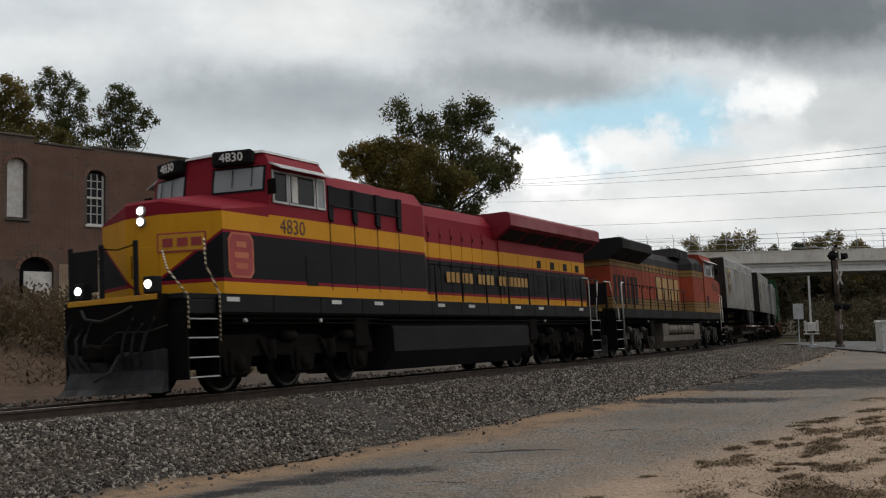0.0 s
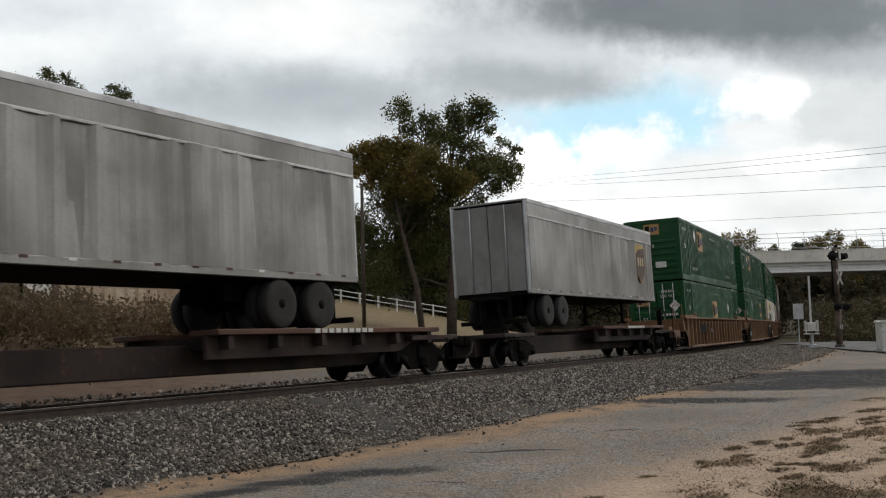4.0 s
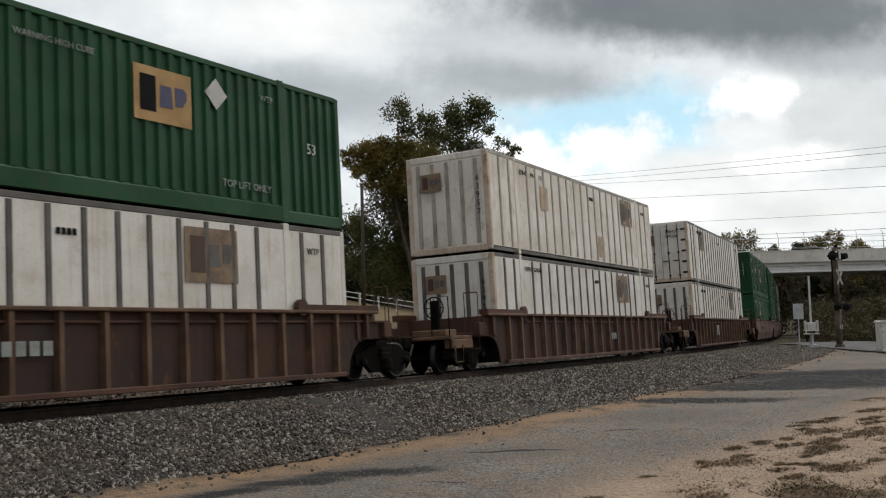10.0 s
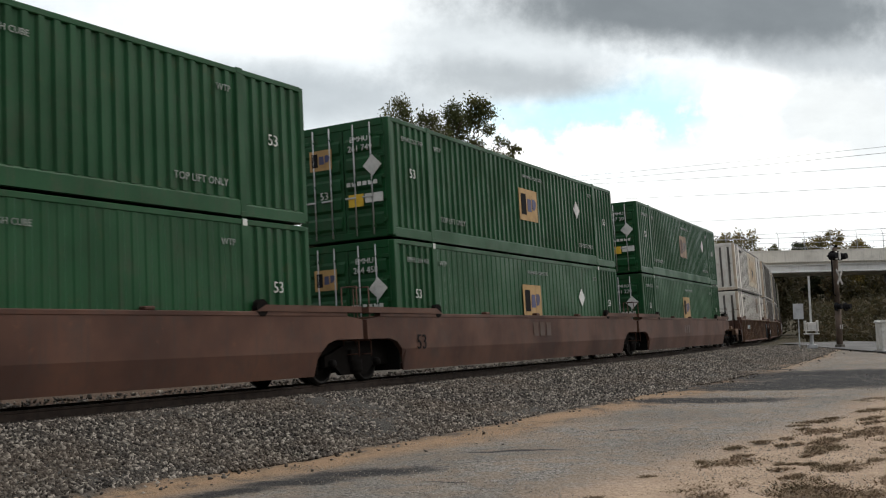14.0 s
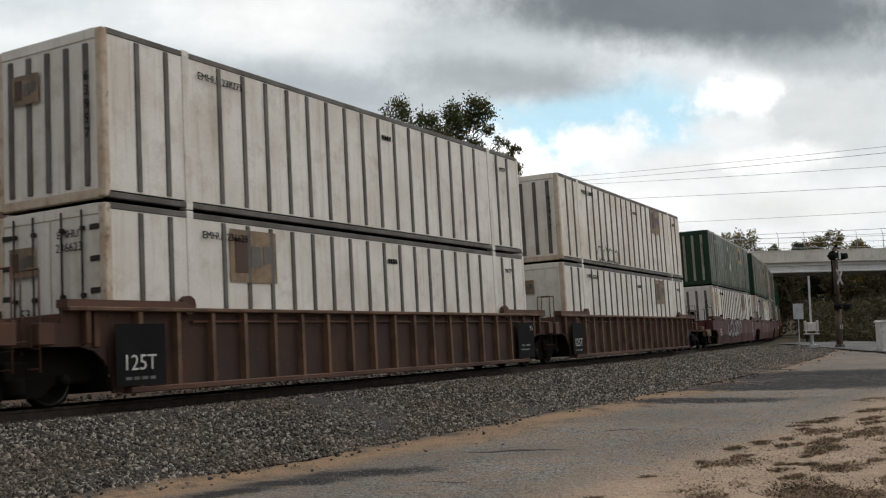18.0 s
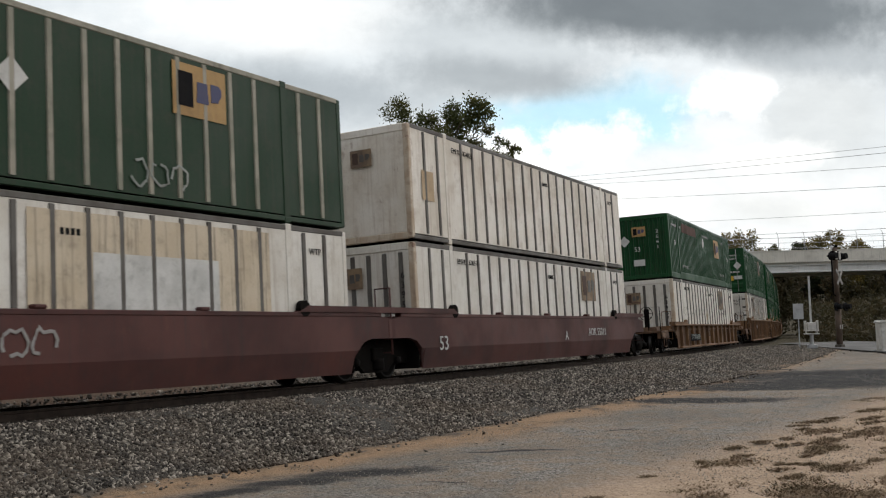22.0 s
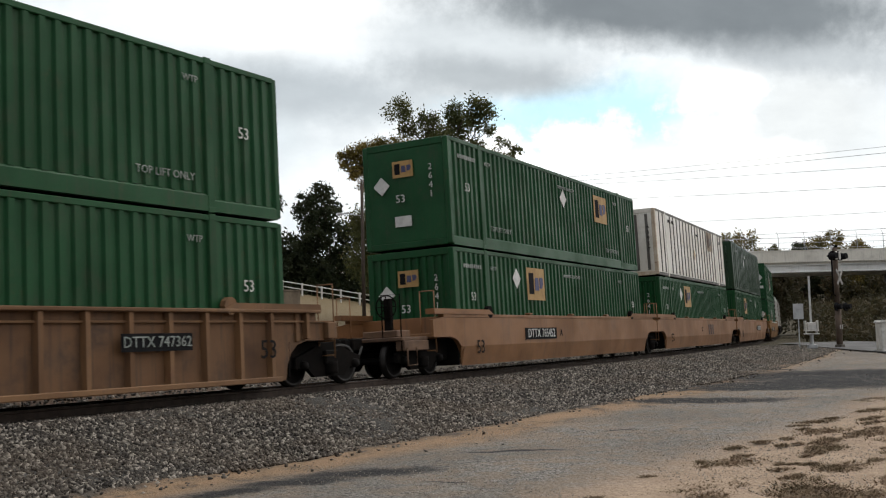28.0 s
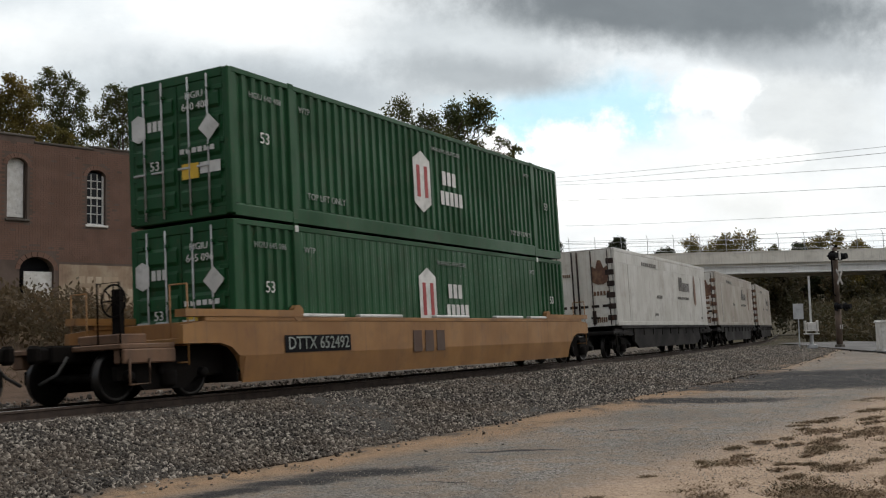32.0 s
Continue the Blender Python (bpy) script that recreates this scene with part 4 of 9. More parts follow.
def well_meshes(kind, paint):
    """Meshes of a well car of one kind and colour: (name, mesh, label)."""
    key = (kind, paint.name)
    if key in _well:
        return _well[key]
    out = []
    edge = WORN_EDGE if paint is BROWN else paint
    # walls set back behind the stakes take the shade-darkened, dirtier copy
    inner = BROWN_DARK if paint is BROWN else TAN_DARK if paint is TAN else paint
    top = {"ribbed": 1.48, "smooth": 1.46, "shallow": 1.16, "tabbed": 1.36}[kind]
    for side in (-1, 1):
        y = side * 1.44
        if kind in ("ribbed", "shallow"):
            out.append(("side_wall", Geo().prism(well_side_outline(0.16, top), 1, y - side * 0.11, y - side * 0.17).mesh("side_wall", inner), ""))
            out.append(("top_chord", Geo().box(-9.0, y + side * 0.05, top - 0.02, 9.0, y - side * 0.2, top + 0.05, 0.015).mesh("top_chord", edge), ""))
            out.append(("bottom_chord", Geo().box(-7.75, y + side * 0.03, 0.14, 7.75, y - side * 0.2, 0.24, 0.015).mesh("bottom_chord", paint), ""))
            out.append(("side_rail", Geo().box(-6.2, y - side * 0.05, top - 0.2, 9.6, y - side * 0.115, top - 0.16, 0.006).mesh("side_rail", paint), ""))
            n = 18 if kind == "ribbed" else 13
            rib = Geo().prism([(-0.065, 0.0), (-0.045, 0.13), (0.045, 0.13), (0.065, 0.0)], 2, 0.2, top - 0.02)
            rib.v = [(a, y - side * 0.115 + side * b, c) for a, b, c in rib.v]
            me = rib.mesh("side_stake", edge)
            for i in range(n):
                x = -7.5 + 15.0 * i / (n - 1)
                out.append(("side_stake", me, x))
            for x in (-8.6, -9.4, 8.6, 9.4):
                out.append(("end_stake", Geo().box(x - 0.05 - 0.1 * (abs(x) > 9), y - side * 0.12, 0.95, x + 0.05 + 0.1 * (abs(x) > 9), y + side * 0.02, top - (0.2 if abs(x) > 9 else 0.0), 0.01).mesh("end_stake", paint), ""))
        else:
            o = well_side_outline(0.18, 0.62)
            g = Geo()
            xs = [-9.65, -8.7, -8.38, -8.18, -8.06, -8.0, 8.0, 8.06, 8.18, 8.38, 8.7, 9.65]
            zl = [0.92, 0.92, 0.84, 0.68, 0.46, 0.18, 0.18, 0.46, 0.68, 0.84, 0.92, 0.92]
            rings = []
            for x, zz in zip(xs, zl):
                zm = max(zz, 0.66)
                inn = y - side * 0.12
                tt = top if abs(x) < 9.2 else top - 0.12
                rings.append([(x, y - side * (0.10 if zz < 0.6 else 0.0), zz), (x, y, zm + 0.01), (x, y, tt), (x, inn, tt), (x, inn, zz)])
            g.loft(rings)
            out.append(("side_wall", g.mesh("side_wall", paint), ""))
            out.append(("top_chord", Geo().box(-9.1, y + side * 0.012, top - 0.06, 9.1, y - side * 0.16, top + 0.03, 0.012).mesh("top_chord", paint), ""))
            if kind == "tabbed":
                for x in (-5.6, -3.2, 0.2, 3.6, 5.9):
                    out.append(("container_guide", Geo().box(x - 0.9, y - side * 0.13, top + 0.03, x + 0.9, y + side * 0.02, top + 0.10, 0.02).mesh("container_guide", MARK_WHITE), "pale container guide"))
            else:
                for x in (-3.5, 0.0, 3.5):
                    out.append(("container_guide", Geo().box(x - 0.12, y - side * 0.14, top + 0.03, x + 0.12, y + side * 0.02, top + 0.10, 0.02).mesh("container_guide", paint), ""))
        for end in (-1, 1):
            x0, x1 = end * (9.02 if kind in ("ribbed", "shallow") else 9.6), end * 6.15
            g = Geo().prism([(x0, top + 0.03), (x0, top + 0.16), (x1 + end * 0.3, top + 0.16), (x1, top + 0.03)], 1, y + side * 0.03, y - side * 0.22)
            out.append(("end_gusset", g.mesh("end_gusset", paint), ""))
            out.append(("pedestal", Geo().tube([(end * 6.35, y - side * 0.1, top + 0.1), (end * 6.35, y + side * 0.02, top + 0.1)], 0.17, 10).mesh("pedestal", STEEL if kind == "smooth" else paint), ""))
            out.append(("ladder", Geo().tube([(end * 9.5, y - side * 0.02, 0.55), (end * 9.5, y - side * 0.02, top + 0.6)], 0.016, 6).tube([(end * 9.5, y - side * 0.42, 0.55), (end * 9.5, y - side * 0.42, top + 0.6)], 0.016, 6).tube([(end * 9.5, y - side * 0.02, top + 0.6), (end * 9.5, y - side * 0.42, top + 0.6)], 0.016, 6).tube([(end * 9.5, y - side * 0.02, 0.9), (end * 9.5, y - side * 0.42, 0.9)], 0.016, 6).tube([(end * 9.5, y - side * 0.02, 0.6), (end * 9.5, y - side * 0.42, 0.6)], 0.016, 6).mesh("ladder", paint, True), ""))
    for end in (-1, 1):
        out.append(("end_bulkhead", Geo().box(end * 8.3, -1.38, 0.9, end * 8.42, 1.38, top, 0.01).mesh("end_bulkhead", paint), ""))
        out.append(("end_platform", Geo().box(end * 8.42, -1.31, 0.92, end * 9.6, 1.31, 1.02, 0.01).mesh("end_platform", paint), ""))
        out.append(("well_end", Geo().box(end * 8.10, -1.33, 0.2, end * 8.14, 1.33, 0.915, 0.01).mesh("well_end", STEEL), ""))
        # solid near-black block added so no bright ground shows through the wheel bay
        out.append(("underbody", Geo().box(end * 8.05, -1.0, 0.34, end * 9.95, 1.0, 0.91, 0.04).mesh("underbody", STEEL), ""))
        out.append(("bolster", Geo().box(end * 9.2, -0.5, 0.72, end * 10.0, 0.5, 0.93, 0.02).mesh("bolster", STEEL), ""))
    out.append(("floor_plate", Geo().box(-7.7, -1.3, 0.2, 7.7, 1.3, 0.34).mesh("floor_plate", paint), ""))
    _well[key] = out
    return out


def coupler(parent, end, x0, x1):
    """Draft gear, knuckle, brake hose and hand brake at a free end."""
    g = Geo().box(x0, -0.2, 0.68, x1 - end * 0.3, 0.2, 0.98, 0.03)
    g.box(x1 - end * 0.34, -0.13, 0.72, x1 - end * 0.05, 0.13, 0.95, 0.04).box(x1 - end * 0.12, -0.2, 0.69, x1 + end * 0.06, 0.02, 0.99, 0.05)
    part("coupler", g, STEEL, parent)
    part("brake_hose", Geo().tube([(x1 - end * 0.5, -0.32, 0.78), (x1 - end * 0.25, -0.36, 0.5), (x1 + end * 0.05, -0.3, 0.36)], 0.028, 7), RUBBER, parent, smooth=True)


def brake_wheel(parent, x, y, z):
    w = Geo()
    ring = [(x, y + 0.28 * math.cos(a), z + 0.28 * math.sin(a)) for a in [2 * math.pi * i / 16 for i in range(17)]]
    w.tube(ring, 0.018, 6, False)
    for i in range(4):
        a = math.pi * i / 4
        w.tube([(x, y - 0.28 * math.cos(a), z - 0.28 * math.sin(a)), (x, y + 0.28 * math.cos(a), z + 0.28 * math.sin(a))], 0.012, 5)
    part("brake_wheel", w, STEEL, parent, smooth=True)
    part("brake_stand", Geo().box(x + 0.03, y - 0.1, 0.95, x + 0.16, y + 0.1, z + 0.2, 0.02), STEEL, parent)


def well_car(kind, paint, label, first, last, marks):
    """One unit of a well car. first, last: free ends with couplers and their own trucks."""
    c = tagged(new("well_car"), label, "well car", group="well cars of the train")
    for name, me, lab in well_meshes(kind, paint):
        ob = part(name, me, paint, c, lab if isinstance(lab, str) else "")
        if not isinstance(lab, str):
            ob.location.x = lab
    freight_truck(c, -9.72)
    if last:
        freight_truck(c, 9.72)
        coupler(c, 1, 9.9, 11.66)
    if first:
        coupler(c, -1, -9.9, -11.66)
        brake_wheel(c, -10.35, -0.55, 1.7)
        for y in (-1.2, 1.2):
            part("end_beam", Geo().box(-10.9, y - 0.12, 0.62, -9.7, y + 0.12, 0.86, 0.02), WORN_EDGE, c)
        part("end_sill", Geo().box(-10.95, -1.3, 0.86, -9.7, 1.3, 0.95, 0.015), WORN_EDGE, c)
        part("end_step", Geo().tube([(-10.8, -1.34, 0.7), (-10.8, -1.34, 0.28), (-10.35, -1.34, 0.28), (-10.35, -1.34, 0.7)], 0.022, 6), WORN_EDGE, c, smooth=True)
        part("brake_platform", Geo().box(-10.75, -1.05, 0.95, -10.1, -0.1, 1.12, 0.02), WORN_EDGE, c)
        part("crossover_rail", Geo().tube([(-10.9, -1.25, 0.6), (-10.9, -1.25, 1.95), (-10.9, -0.75, 1.95), (-10.9, -0.75, 0.95)], 0.018, 6), STEEL, c, smooth=True)
    for what in marks:
        y = -1.468 if kind in ("ribbed", "shallow") else -1.452
        if what[0] == "text":
            words(c, what[1], what[2], what[3] - LEN / 2, what[4], what[5], y - 0.02, name="car_number")
        elif what[0] == "panel":
            decal(c, "number_panel", flat(what[1], what[2]), MARK_BLACK, what[3] - LEN / 2, what[4], y)
        elif what[0] == "bars":
            bars(c, what[3] - LEN / 2, what[4], what[1], what[2], 0.22 if len(what) < 6 else what[5], FAINT if paint in (MAROON,) or kind == "ribbed" and paint is BROWN else LOGO_BROWN, y)
    return c


# ---- locomotives ----
def scheme(name, bands, rough=0.35, grime=0.3, wedge=0.0):
    """Paint in level bands: (height above the rail, colour), lowest first."""
    m = bpy.data.materials.new(name)
    m.use_nodes = True
    k = Nodes(m.node_tree)
    co = k.n("ShaderNodeTexCoord").outputs["Object"]
    z = k.n("ShaderNodeSeparateXYZ", Vector=co).outputs[2]
    col = bands[0][1]
    zw = z
    if wedge:
        y = k.n("ShaderNodeSeparateXYZ", Vector=co).outputs[1]
        zw = k.math("MULTIPLY_ADD", k.math("SUBTRACT", 1.5, k.math("ABSOLUTE", y)), wedge, z)
    for h, c in bands[1:]:
        col = k.mix(k.math("GREATER_THAN", zw if 2.5 < h < 3.2 else z, h), col, c)
    big, small = k.noise(co, 0.8, 5), k.noise(co, 25, 4)
    col = k.mix(k.math("MULTIPLY", k.step(big, 0.4, 0.7), grime * 0.6), col, (0.018, 0.015, 0.013))
    run = k.noise(k.vmath("MULTIPLY", co, (8.0, 8.0, 0.4)), 1.0, 5, 0.7)
    col = k.mix(k.math("MULTIPLY", k.step(run, 0.5, 0.75), grime), col, (0.020, 0.015, 0.012))
    col = k.mix(k.math("MULTIPLY", k.step(small, 0.5, 0.8), 0.12), col, (0.018, 0.016, 0.014))
    b = k.n("ShaderNodeBsdfPrincipled", Base_Color=col)
    b.inputs["Specular IOR Level"].default_value = 0.1
    k.link(k.math("MULTIPLY_ADD", big, 0.25, rough + 0.05), b.inputs["Roughness"])
    k.link(b.outputs[0], k.n("ShaderNodeOutputMaterial").inputs[0])
    return m


YEL, RED, BLK = (0.52, 0.245, 0.010), (0.19, 0.0085, 0.018), (0.0055, 0.006, 0.0075)
BELLE = scheme("red_yellow_black_loco_paint", [(0, YEL), (2.02, RED), (2.09, BLK), (2.92, RED), (2.98, YEL), (3.36, RED)], 0.4, 0.15)
BELLE_NOSE = scheme("red_yellow_black_nose_paint", [(0, YEL), (2.02, RED), (2.09, BLK), (2.92, RED), (2.98, YEL), (3.31, RED)], 0.4, 0.15, wedge=0.75)
ORG, GLD = (0.245, 0.041, 0.017), (0.185, 0.108, 0.030)
LN = (0.03, 0.018, 0.012)
FLAME = scheme("orange_gold_black_loco_paint", [(0, GLD), (2.02, LN), (2.05, GLD), (2.14, LN), (2.17, GLD), (2.26, LN), (2.29, ORG), (3.44, LN), (3.47, GLD), (3.60, LN), (3.63, GLD), (3.76, LN), (3.80, (0.022, 0.022, 0.024))], 0.5, 0.5)
FLAME_CAB = scheme("orange_cab_paint", [(0, GLD), (2.02, LN), (2.05, GLD), (2.14, LN), (2.17, GLD), (2.28, LN), (2.32, ORG)], 0.45, 0.4)


BOARD_WHITE = surface("clean_white_figures", (0.75, 0.75, 0.72), (0.7, 0.7, 0.68), 0.5, grime=0.05)


def loco_truck(parent, x, material):
    """A three-axle truck with cast side frames, springs and brake cylinders."""
    t = at(part("truck", Geo().box(-2.2, -1.0, 0.55, 2.2, 1.0, 0.8, 0.03), STEEL, parent), x, 0, 0)
    o = [(-2.62, 0.62), (-2.62, 0.92), (-2.45, 1.06), (-1.35, 1.08), (-1.1, 0.95), (-0.75, 0.95), (-0.5, 1.06), (0.5, 1.06), (0.75, 0.95), (1.1, 0.95), (1.35, 1.08), (2.45, 1.06), (2.62, 0.92), (2.62, 0.62)]
    for dx in (2.02, 0.0, -2.02):
        o += [(dx + 0.42, 0.66), (dx + 0.36, 0.36), (dx + 0.22, 0.27), (dx - 0.22, 0.27), (dx - 0.36, 0.36), (dx - 0.42, 0.66)]
    for s in (-1, 1):
        part("side_frame", Geo().prism(o, 1, s * 1.18 - 0.07, s * 1.18 + 0.07), material, t)
    for dx in (-2.02, 0.0, 2.02):
        wheelset(t, dx, 0.53)
        for s in (-1, 1):
            part("axle_guide", Geo().box(dx - 0.27, s * 1.25, 0.32, dx + 0.27, s * 1.30, 0.78, 0.03), material, t)
            part("journal_box", Geo().tube([(dx, s * 1.22, 0.52), (dx, s * 1.33, 0.52), (dx, s * 1.36, 0.52)], 0.17, 14, True, 0.12), material, t, smooth=True)
    for dx in (-1.0, 1.0):
        for s in (-1, 1):
            part("spring", Geo().tube([(dx, s * 1.2, 0.56), (dx, s * 1.2, 0.62), (dx, s * 1.2, 0.70), (dx, s * 1.2, 0.78), (dx, s * 1.2, 0.96)], 0.13, 10), STEEL, t, smooth=True)
            part("brake_cylinder", Geo().tube([(dx + 0.28, s * 1.3, 1.02), (dx + 0.66, s * 1.3, 1.02)], 0.11, 12), material, t, smooth=True)
            part("damper", Geo().tube([(dx - 0.1, s * 1.28, 0.5), (dx - 0.42, s * 1.28, 0.98)], 0.045, 8), STEEL, t, smooth=True)
    return t


def pane_box(parent, name, x0, x1, y, z0, z1, frame_material, side, glass_material=None):
    """A side window: a frame and its glass."""
    f = Geo()
    t = 0.05
    for a, b, c, d in ((x0, x1, z0, z0 + t), (x0, x1, z1 - t, z1), (x0, x0 + t, z0 + t, z1 - t), (x1 - t, x1, z0 + t, z1 - t)):
        f.box(a, y, c, b, y + side * 0.035, d, 0.008)
    w = part(name, f, frame_material, parent)
    part("pane", Geo().box(x0 + t, y + side * 0.002, z0 + t, x1 - t, y + side * 0.014, z1 - t), glass_material or GLASS, w)
    return w


def striped(name, a, b, pitch):
    """Rails wound with light and dark tape."""
    m = bpy.data.materials.new(name)
    m.use_nodes = True
    k = Nodes(m.node_tree)
    v = k.n("ShaderNodeSeparateXYZ", Vector=k.n("ShaderNodeTexCoord").outputs["Object"])
    d = k.math("FRACT", k.math("MULTIPLY", k.math("ADD", v.outputs[2], k.math("MULTIPLY", v.outputs[0], 0.8)), 1 / pitch))
    c = k.n("ShaderNodeBsdfPrincipled", Base_Color=k.mix(k.math("GREATER_THAN", d, 0.5), a, b), Roughness=0.6)
    k.link(c.outputs[0], k.n("ShaderNodeOutputMaterial").inputs[0])
    return m


TAPED = striped("taped_rail", (0.62, 0.52, 0.33), (0.03, 0.025, 0.02), 0.085)
DECK = 1.80


def locomotive(label, body, cab_paint, roof_paint, frame_paint, tank_paint, truck_paint, number, lit, modern, nose_paint, plan):
    """A six-axle road locomotive, its cab towards -x. plan: cab rear, cab corner, cab front, nose corner, nose front, hood rear, wing start, wing end."""
    cab0, cab1, cab2, nose1, nose2, rear, wing0, wing1 = plan
    L = tagged(new("locomotive"), label, "locomotive", group="locomotives of the train")
    part("underframe", Geo().box(-10.2, -1.44, 1.42, 10.2, 1.44, 1.70, 0.03), frame_paint, L)
    for side in (-1, 1):
        for i in range(12):
            x0 = -9.35 + i * 1.56
            part("side_sill", Geo().box(x0 + 0.006, side * 1.49, 1.46, x0 + 1.554, side * 1.44, DECK, 0.01), frame_paint, L)
            if modern and i % 3 != 1:
                part("sill_patch", Geo().box(x0 + 0.2 + 0.1 * (i % 4), side * 1.49, 1.66, x0 + 0.55 + 0.1 * (i % 4), side * 1.495, 1.74), MARK_WHITE, L)
    part("walkway", Geo().box(-10.25, -1.43, 1.70, 10.25, 1.43, DECK - 0.004, 0.008), frame_paint, L)
    # long hood
    def hood(x0, x1, w, z1, mat, name, w1=None, z2=None):
        w1, z2 = w1 or w, z2 or z1
        ring = lambda x, w, z: [(x, -w, DECK), (x, w, DECK), (x, w, z - 0.32), (x, w - 0.22, z), (x, -w + 0.22, z), (x, -w, z - 0.32)]
        return part(name, Geo().loft([ring(x0, w, z1), ring(x1, w1, z2)]), mat, L)
    tp = -0.75 if modern else -2.75
    hood(tp, wing0 + 0.3, 0.95, 4.36, body, "hood")
    hood(wing0 + 0.3, rear, 0.98, 4.12, body, "radiator_hood")
    hood(cab0, tp - (1.0 if modern else 0.5), 1.47, 4.42, body, "equipment_cabinet")
    hood(tp - (1.0 if modern else 0.5), tp, 1.47, 4.42, body, "cabinet_taper", 0.95, 4.36)
    # radiator wings
    g = Geo().prism([(-0.99, 3.70), (0.99, 3.70), (1.48, 4.02), (1.55, 4.06), (1.55, 4.38), (1.44, 4.46), (-1.44, 4.46), (-1.55, 4.38), (-1.55, 4.06), (-1.48, 4.02)], 0, wing0, wing1)
    wing = part("radiator_wing", g, roof_paint, L)
    n = 5 if wing1 - wing0 > 5 else 3
    p = (wing1 - wing0 - 0.3) / n
    for side in (-1, 1):
        for i in range(n):
            x = wing0 + 0.15 + i * p
            part("radiator_grille", Geo().quad((x + 0.08, side * 1.03, 3.725), (x + p - 0.08, side * 1.03, 3.725), (x + p - 0.08, side * 1.42, 3.98), (x + 0.08, side * 1.42, 3.98)).move(Matrix.Translation((0, side * 0.012, -0.016))), LOCO_BLACK, wing)
    if modern:
        part("roof_vent", Geo().box(-2.6, -0.6, 4.3, -0.4, 0.6, 4.47, 0.05), roof_paint, L)
        part("dynamic_brake_vent", Geo().box(-5.3, -1.1, 4.36, -3.2, 1.1, 4.5, 0.06), roof_paint, L)
    else:
        part("roof_vent", Geo().prism([(-4.7, 4.3), (-4.5, 4.74), (-1.9, 4.78), (-1.5, 4.36)], 1, -1.05, 1.05), roof_paint, L)
        for x in (-4.3, -3.3, -2.5):
            part("vent_grille", Geo().box(x, -1.07, 4.42, x + 0.6, -1.045, 4.68, 0.01), LOCO_BLACK, L)
            part("vent_grille", Geo().box(x, 1.045, 4.42, x + 0.6, 1.07, 4.68, 0.01), LOCO_BLACK, L)
        for x in (3.3, 3.9):
            part("horn", Geo().tube([(x, 0.3, 4.36), (x, 0.3, 4.5), (x - 0.4, 0.3, 4.53)], 0.05, 8), LOCO_BLACK, L, smooth=True)
    part("exhaust_stack", Geo().box(0.4, -0.35, 4.3, 1.5, 0.35, 4.56, 0.04), LOCO_BLACK, L)
    for side in (-1, 1):
        span = (cab0 + 0.1, -2.0)
        for i in range(4):
            x = span[0] + i * (span[1] - span[0]) / 4
            if modern:
                if i < 3:
                    part("intake_grille", Geo().box(x + 0.14, side * 1.47, 3.72, x + 0.84, side * 1.482, 4.16, 0.004), LOCO_BLACK, L)
                    for q in (0.1, 0.88):
                        part("grille_bar", Geo().box(x + q - 0.018, side * 1.47, 3.64, x + q + 0.018, side * 1.50, 4.16, 0.004), BRIGHT, L)
                    part("rung_rail", Geo().tube([(x - 0.02, side * 1.54, 3.74), (x + 0.98, side * 1.54, 3.74)], 0.016, 6), LOCO_BLACK, L)
                part("door_pillar", Geo().prism([(x - 0.09, 3.46), (x + 0.07, 3.40), (x + 0.09, 4.16), (x - 0.09, 4.16)], 1, side * 1.47, side * 1.53), LOCO_BLACK, L)
            else:
                if x + 0.8 < tp - 0.5:
                    part("intake_grille", Geo().box(x + 0.06, side * 1.47, 3.80, x + 0.74, side * 1.482, 4.16, 0.004), LOCO_BLACK, L)
            if x < tp - 0.5:
                part("cabinet_seam", Geo().box(x - 0.012, side * 1.468, 1.95, x + 0.012, side * 1.476, 3.45), LOCO_BLACK, L)
        for i in range(8 if modern else 12):
            x = tp + 0.1 + i * 0.62
            if x + 0.6 < wing0 + 0.3:
                d = part("hood_door", Geo().box(x, side * 0.95, 1.95, x + 0.585, side * 0.962, 3.8, 0.004), body, L)
                part("door_latch", Geo().box(x + 0.5, side * 0.962, 2.72, x + 0.54, side * 0.985, 2.86, 0.008), STEEL, d)
                part("door_hinge", Geo().box(x + 0.02, side * 0.962, 3.5, x + 0.06, side * 0.98, 3.62, 0.006), STEEL, d)
        m = 6
        p = (rear - 0.15 - (wing0 + 0.5)) / m
        for i in range(m):
            x = wing0 + 0.5 + i * p
            d = part("radiator_door", Geo().box(x + 0.02, side * 0.98, 1.95, x + p - 0.02, side * 0.992, 3.3, 0.004), body, L)
            part("louvre", Geo().box(x + p * (0.28 if modern else 0.16), side * 0.985, 2.02 if not modern else 2.2, x + p * (0.72 if modern else 0.8), side * 1.0, 3.12 if not modern else 2.8, 0.006), LOCO_BLACK, d)
            if modern and i > 1:
                part("vent_slot", Geo().box(x + p * 0.3, side * 0.985, 3.0, x + p * 0.6, side * 1.0, 3.24, 0.006), LOCO_BLACK, d)
    # cab: a wedge in plan, its front leaning back
    ring = lambda z, back, w: [(cab0, -w, z), (cab1 + back, -w, z), (cab2 + back, -0.28, z), (cab2 + back, 0.28, z), (cab1 + back, w, z), (cab0, w, z)]
    part("cab", Geo().loft([ring(DECK, 0, 1.5), ring(3.55, 0, 1.5), ring(4.36, 0.12, 1.5), ring(4.64, 0.16, 1.3)]), cab_paint, L)
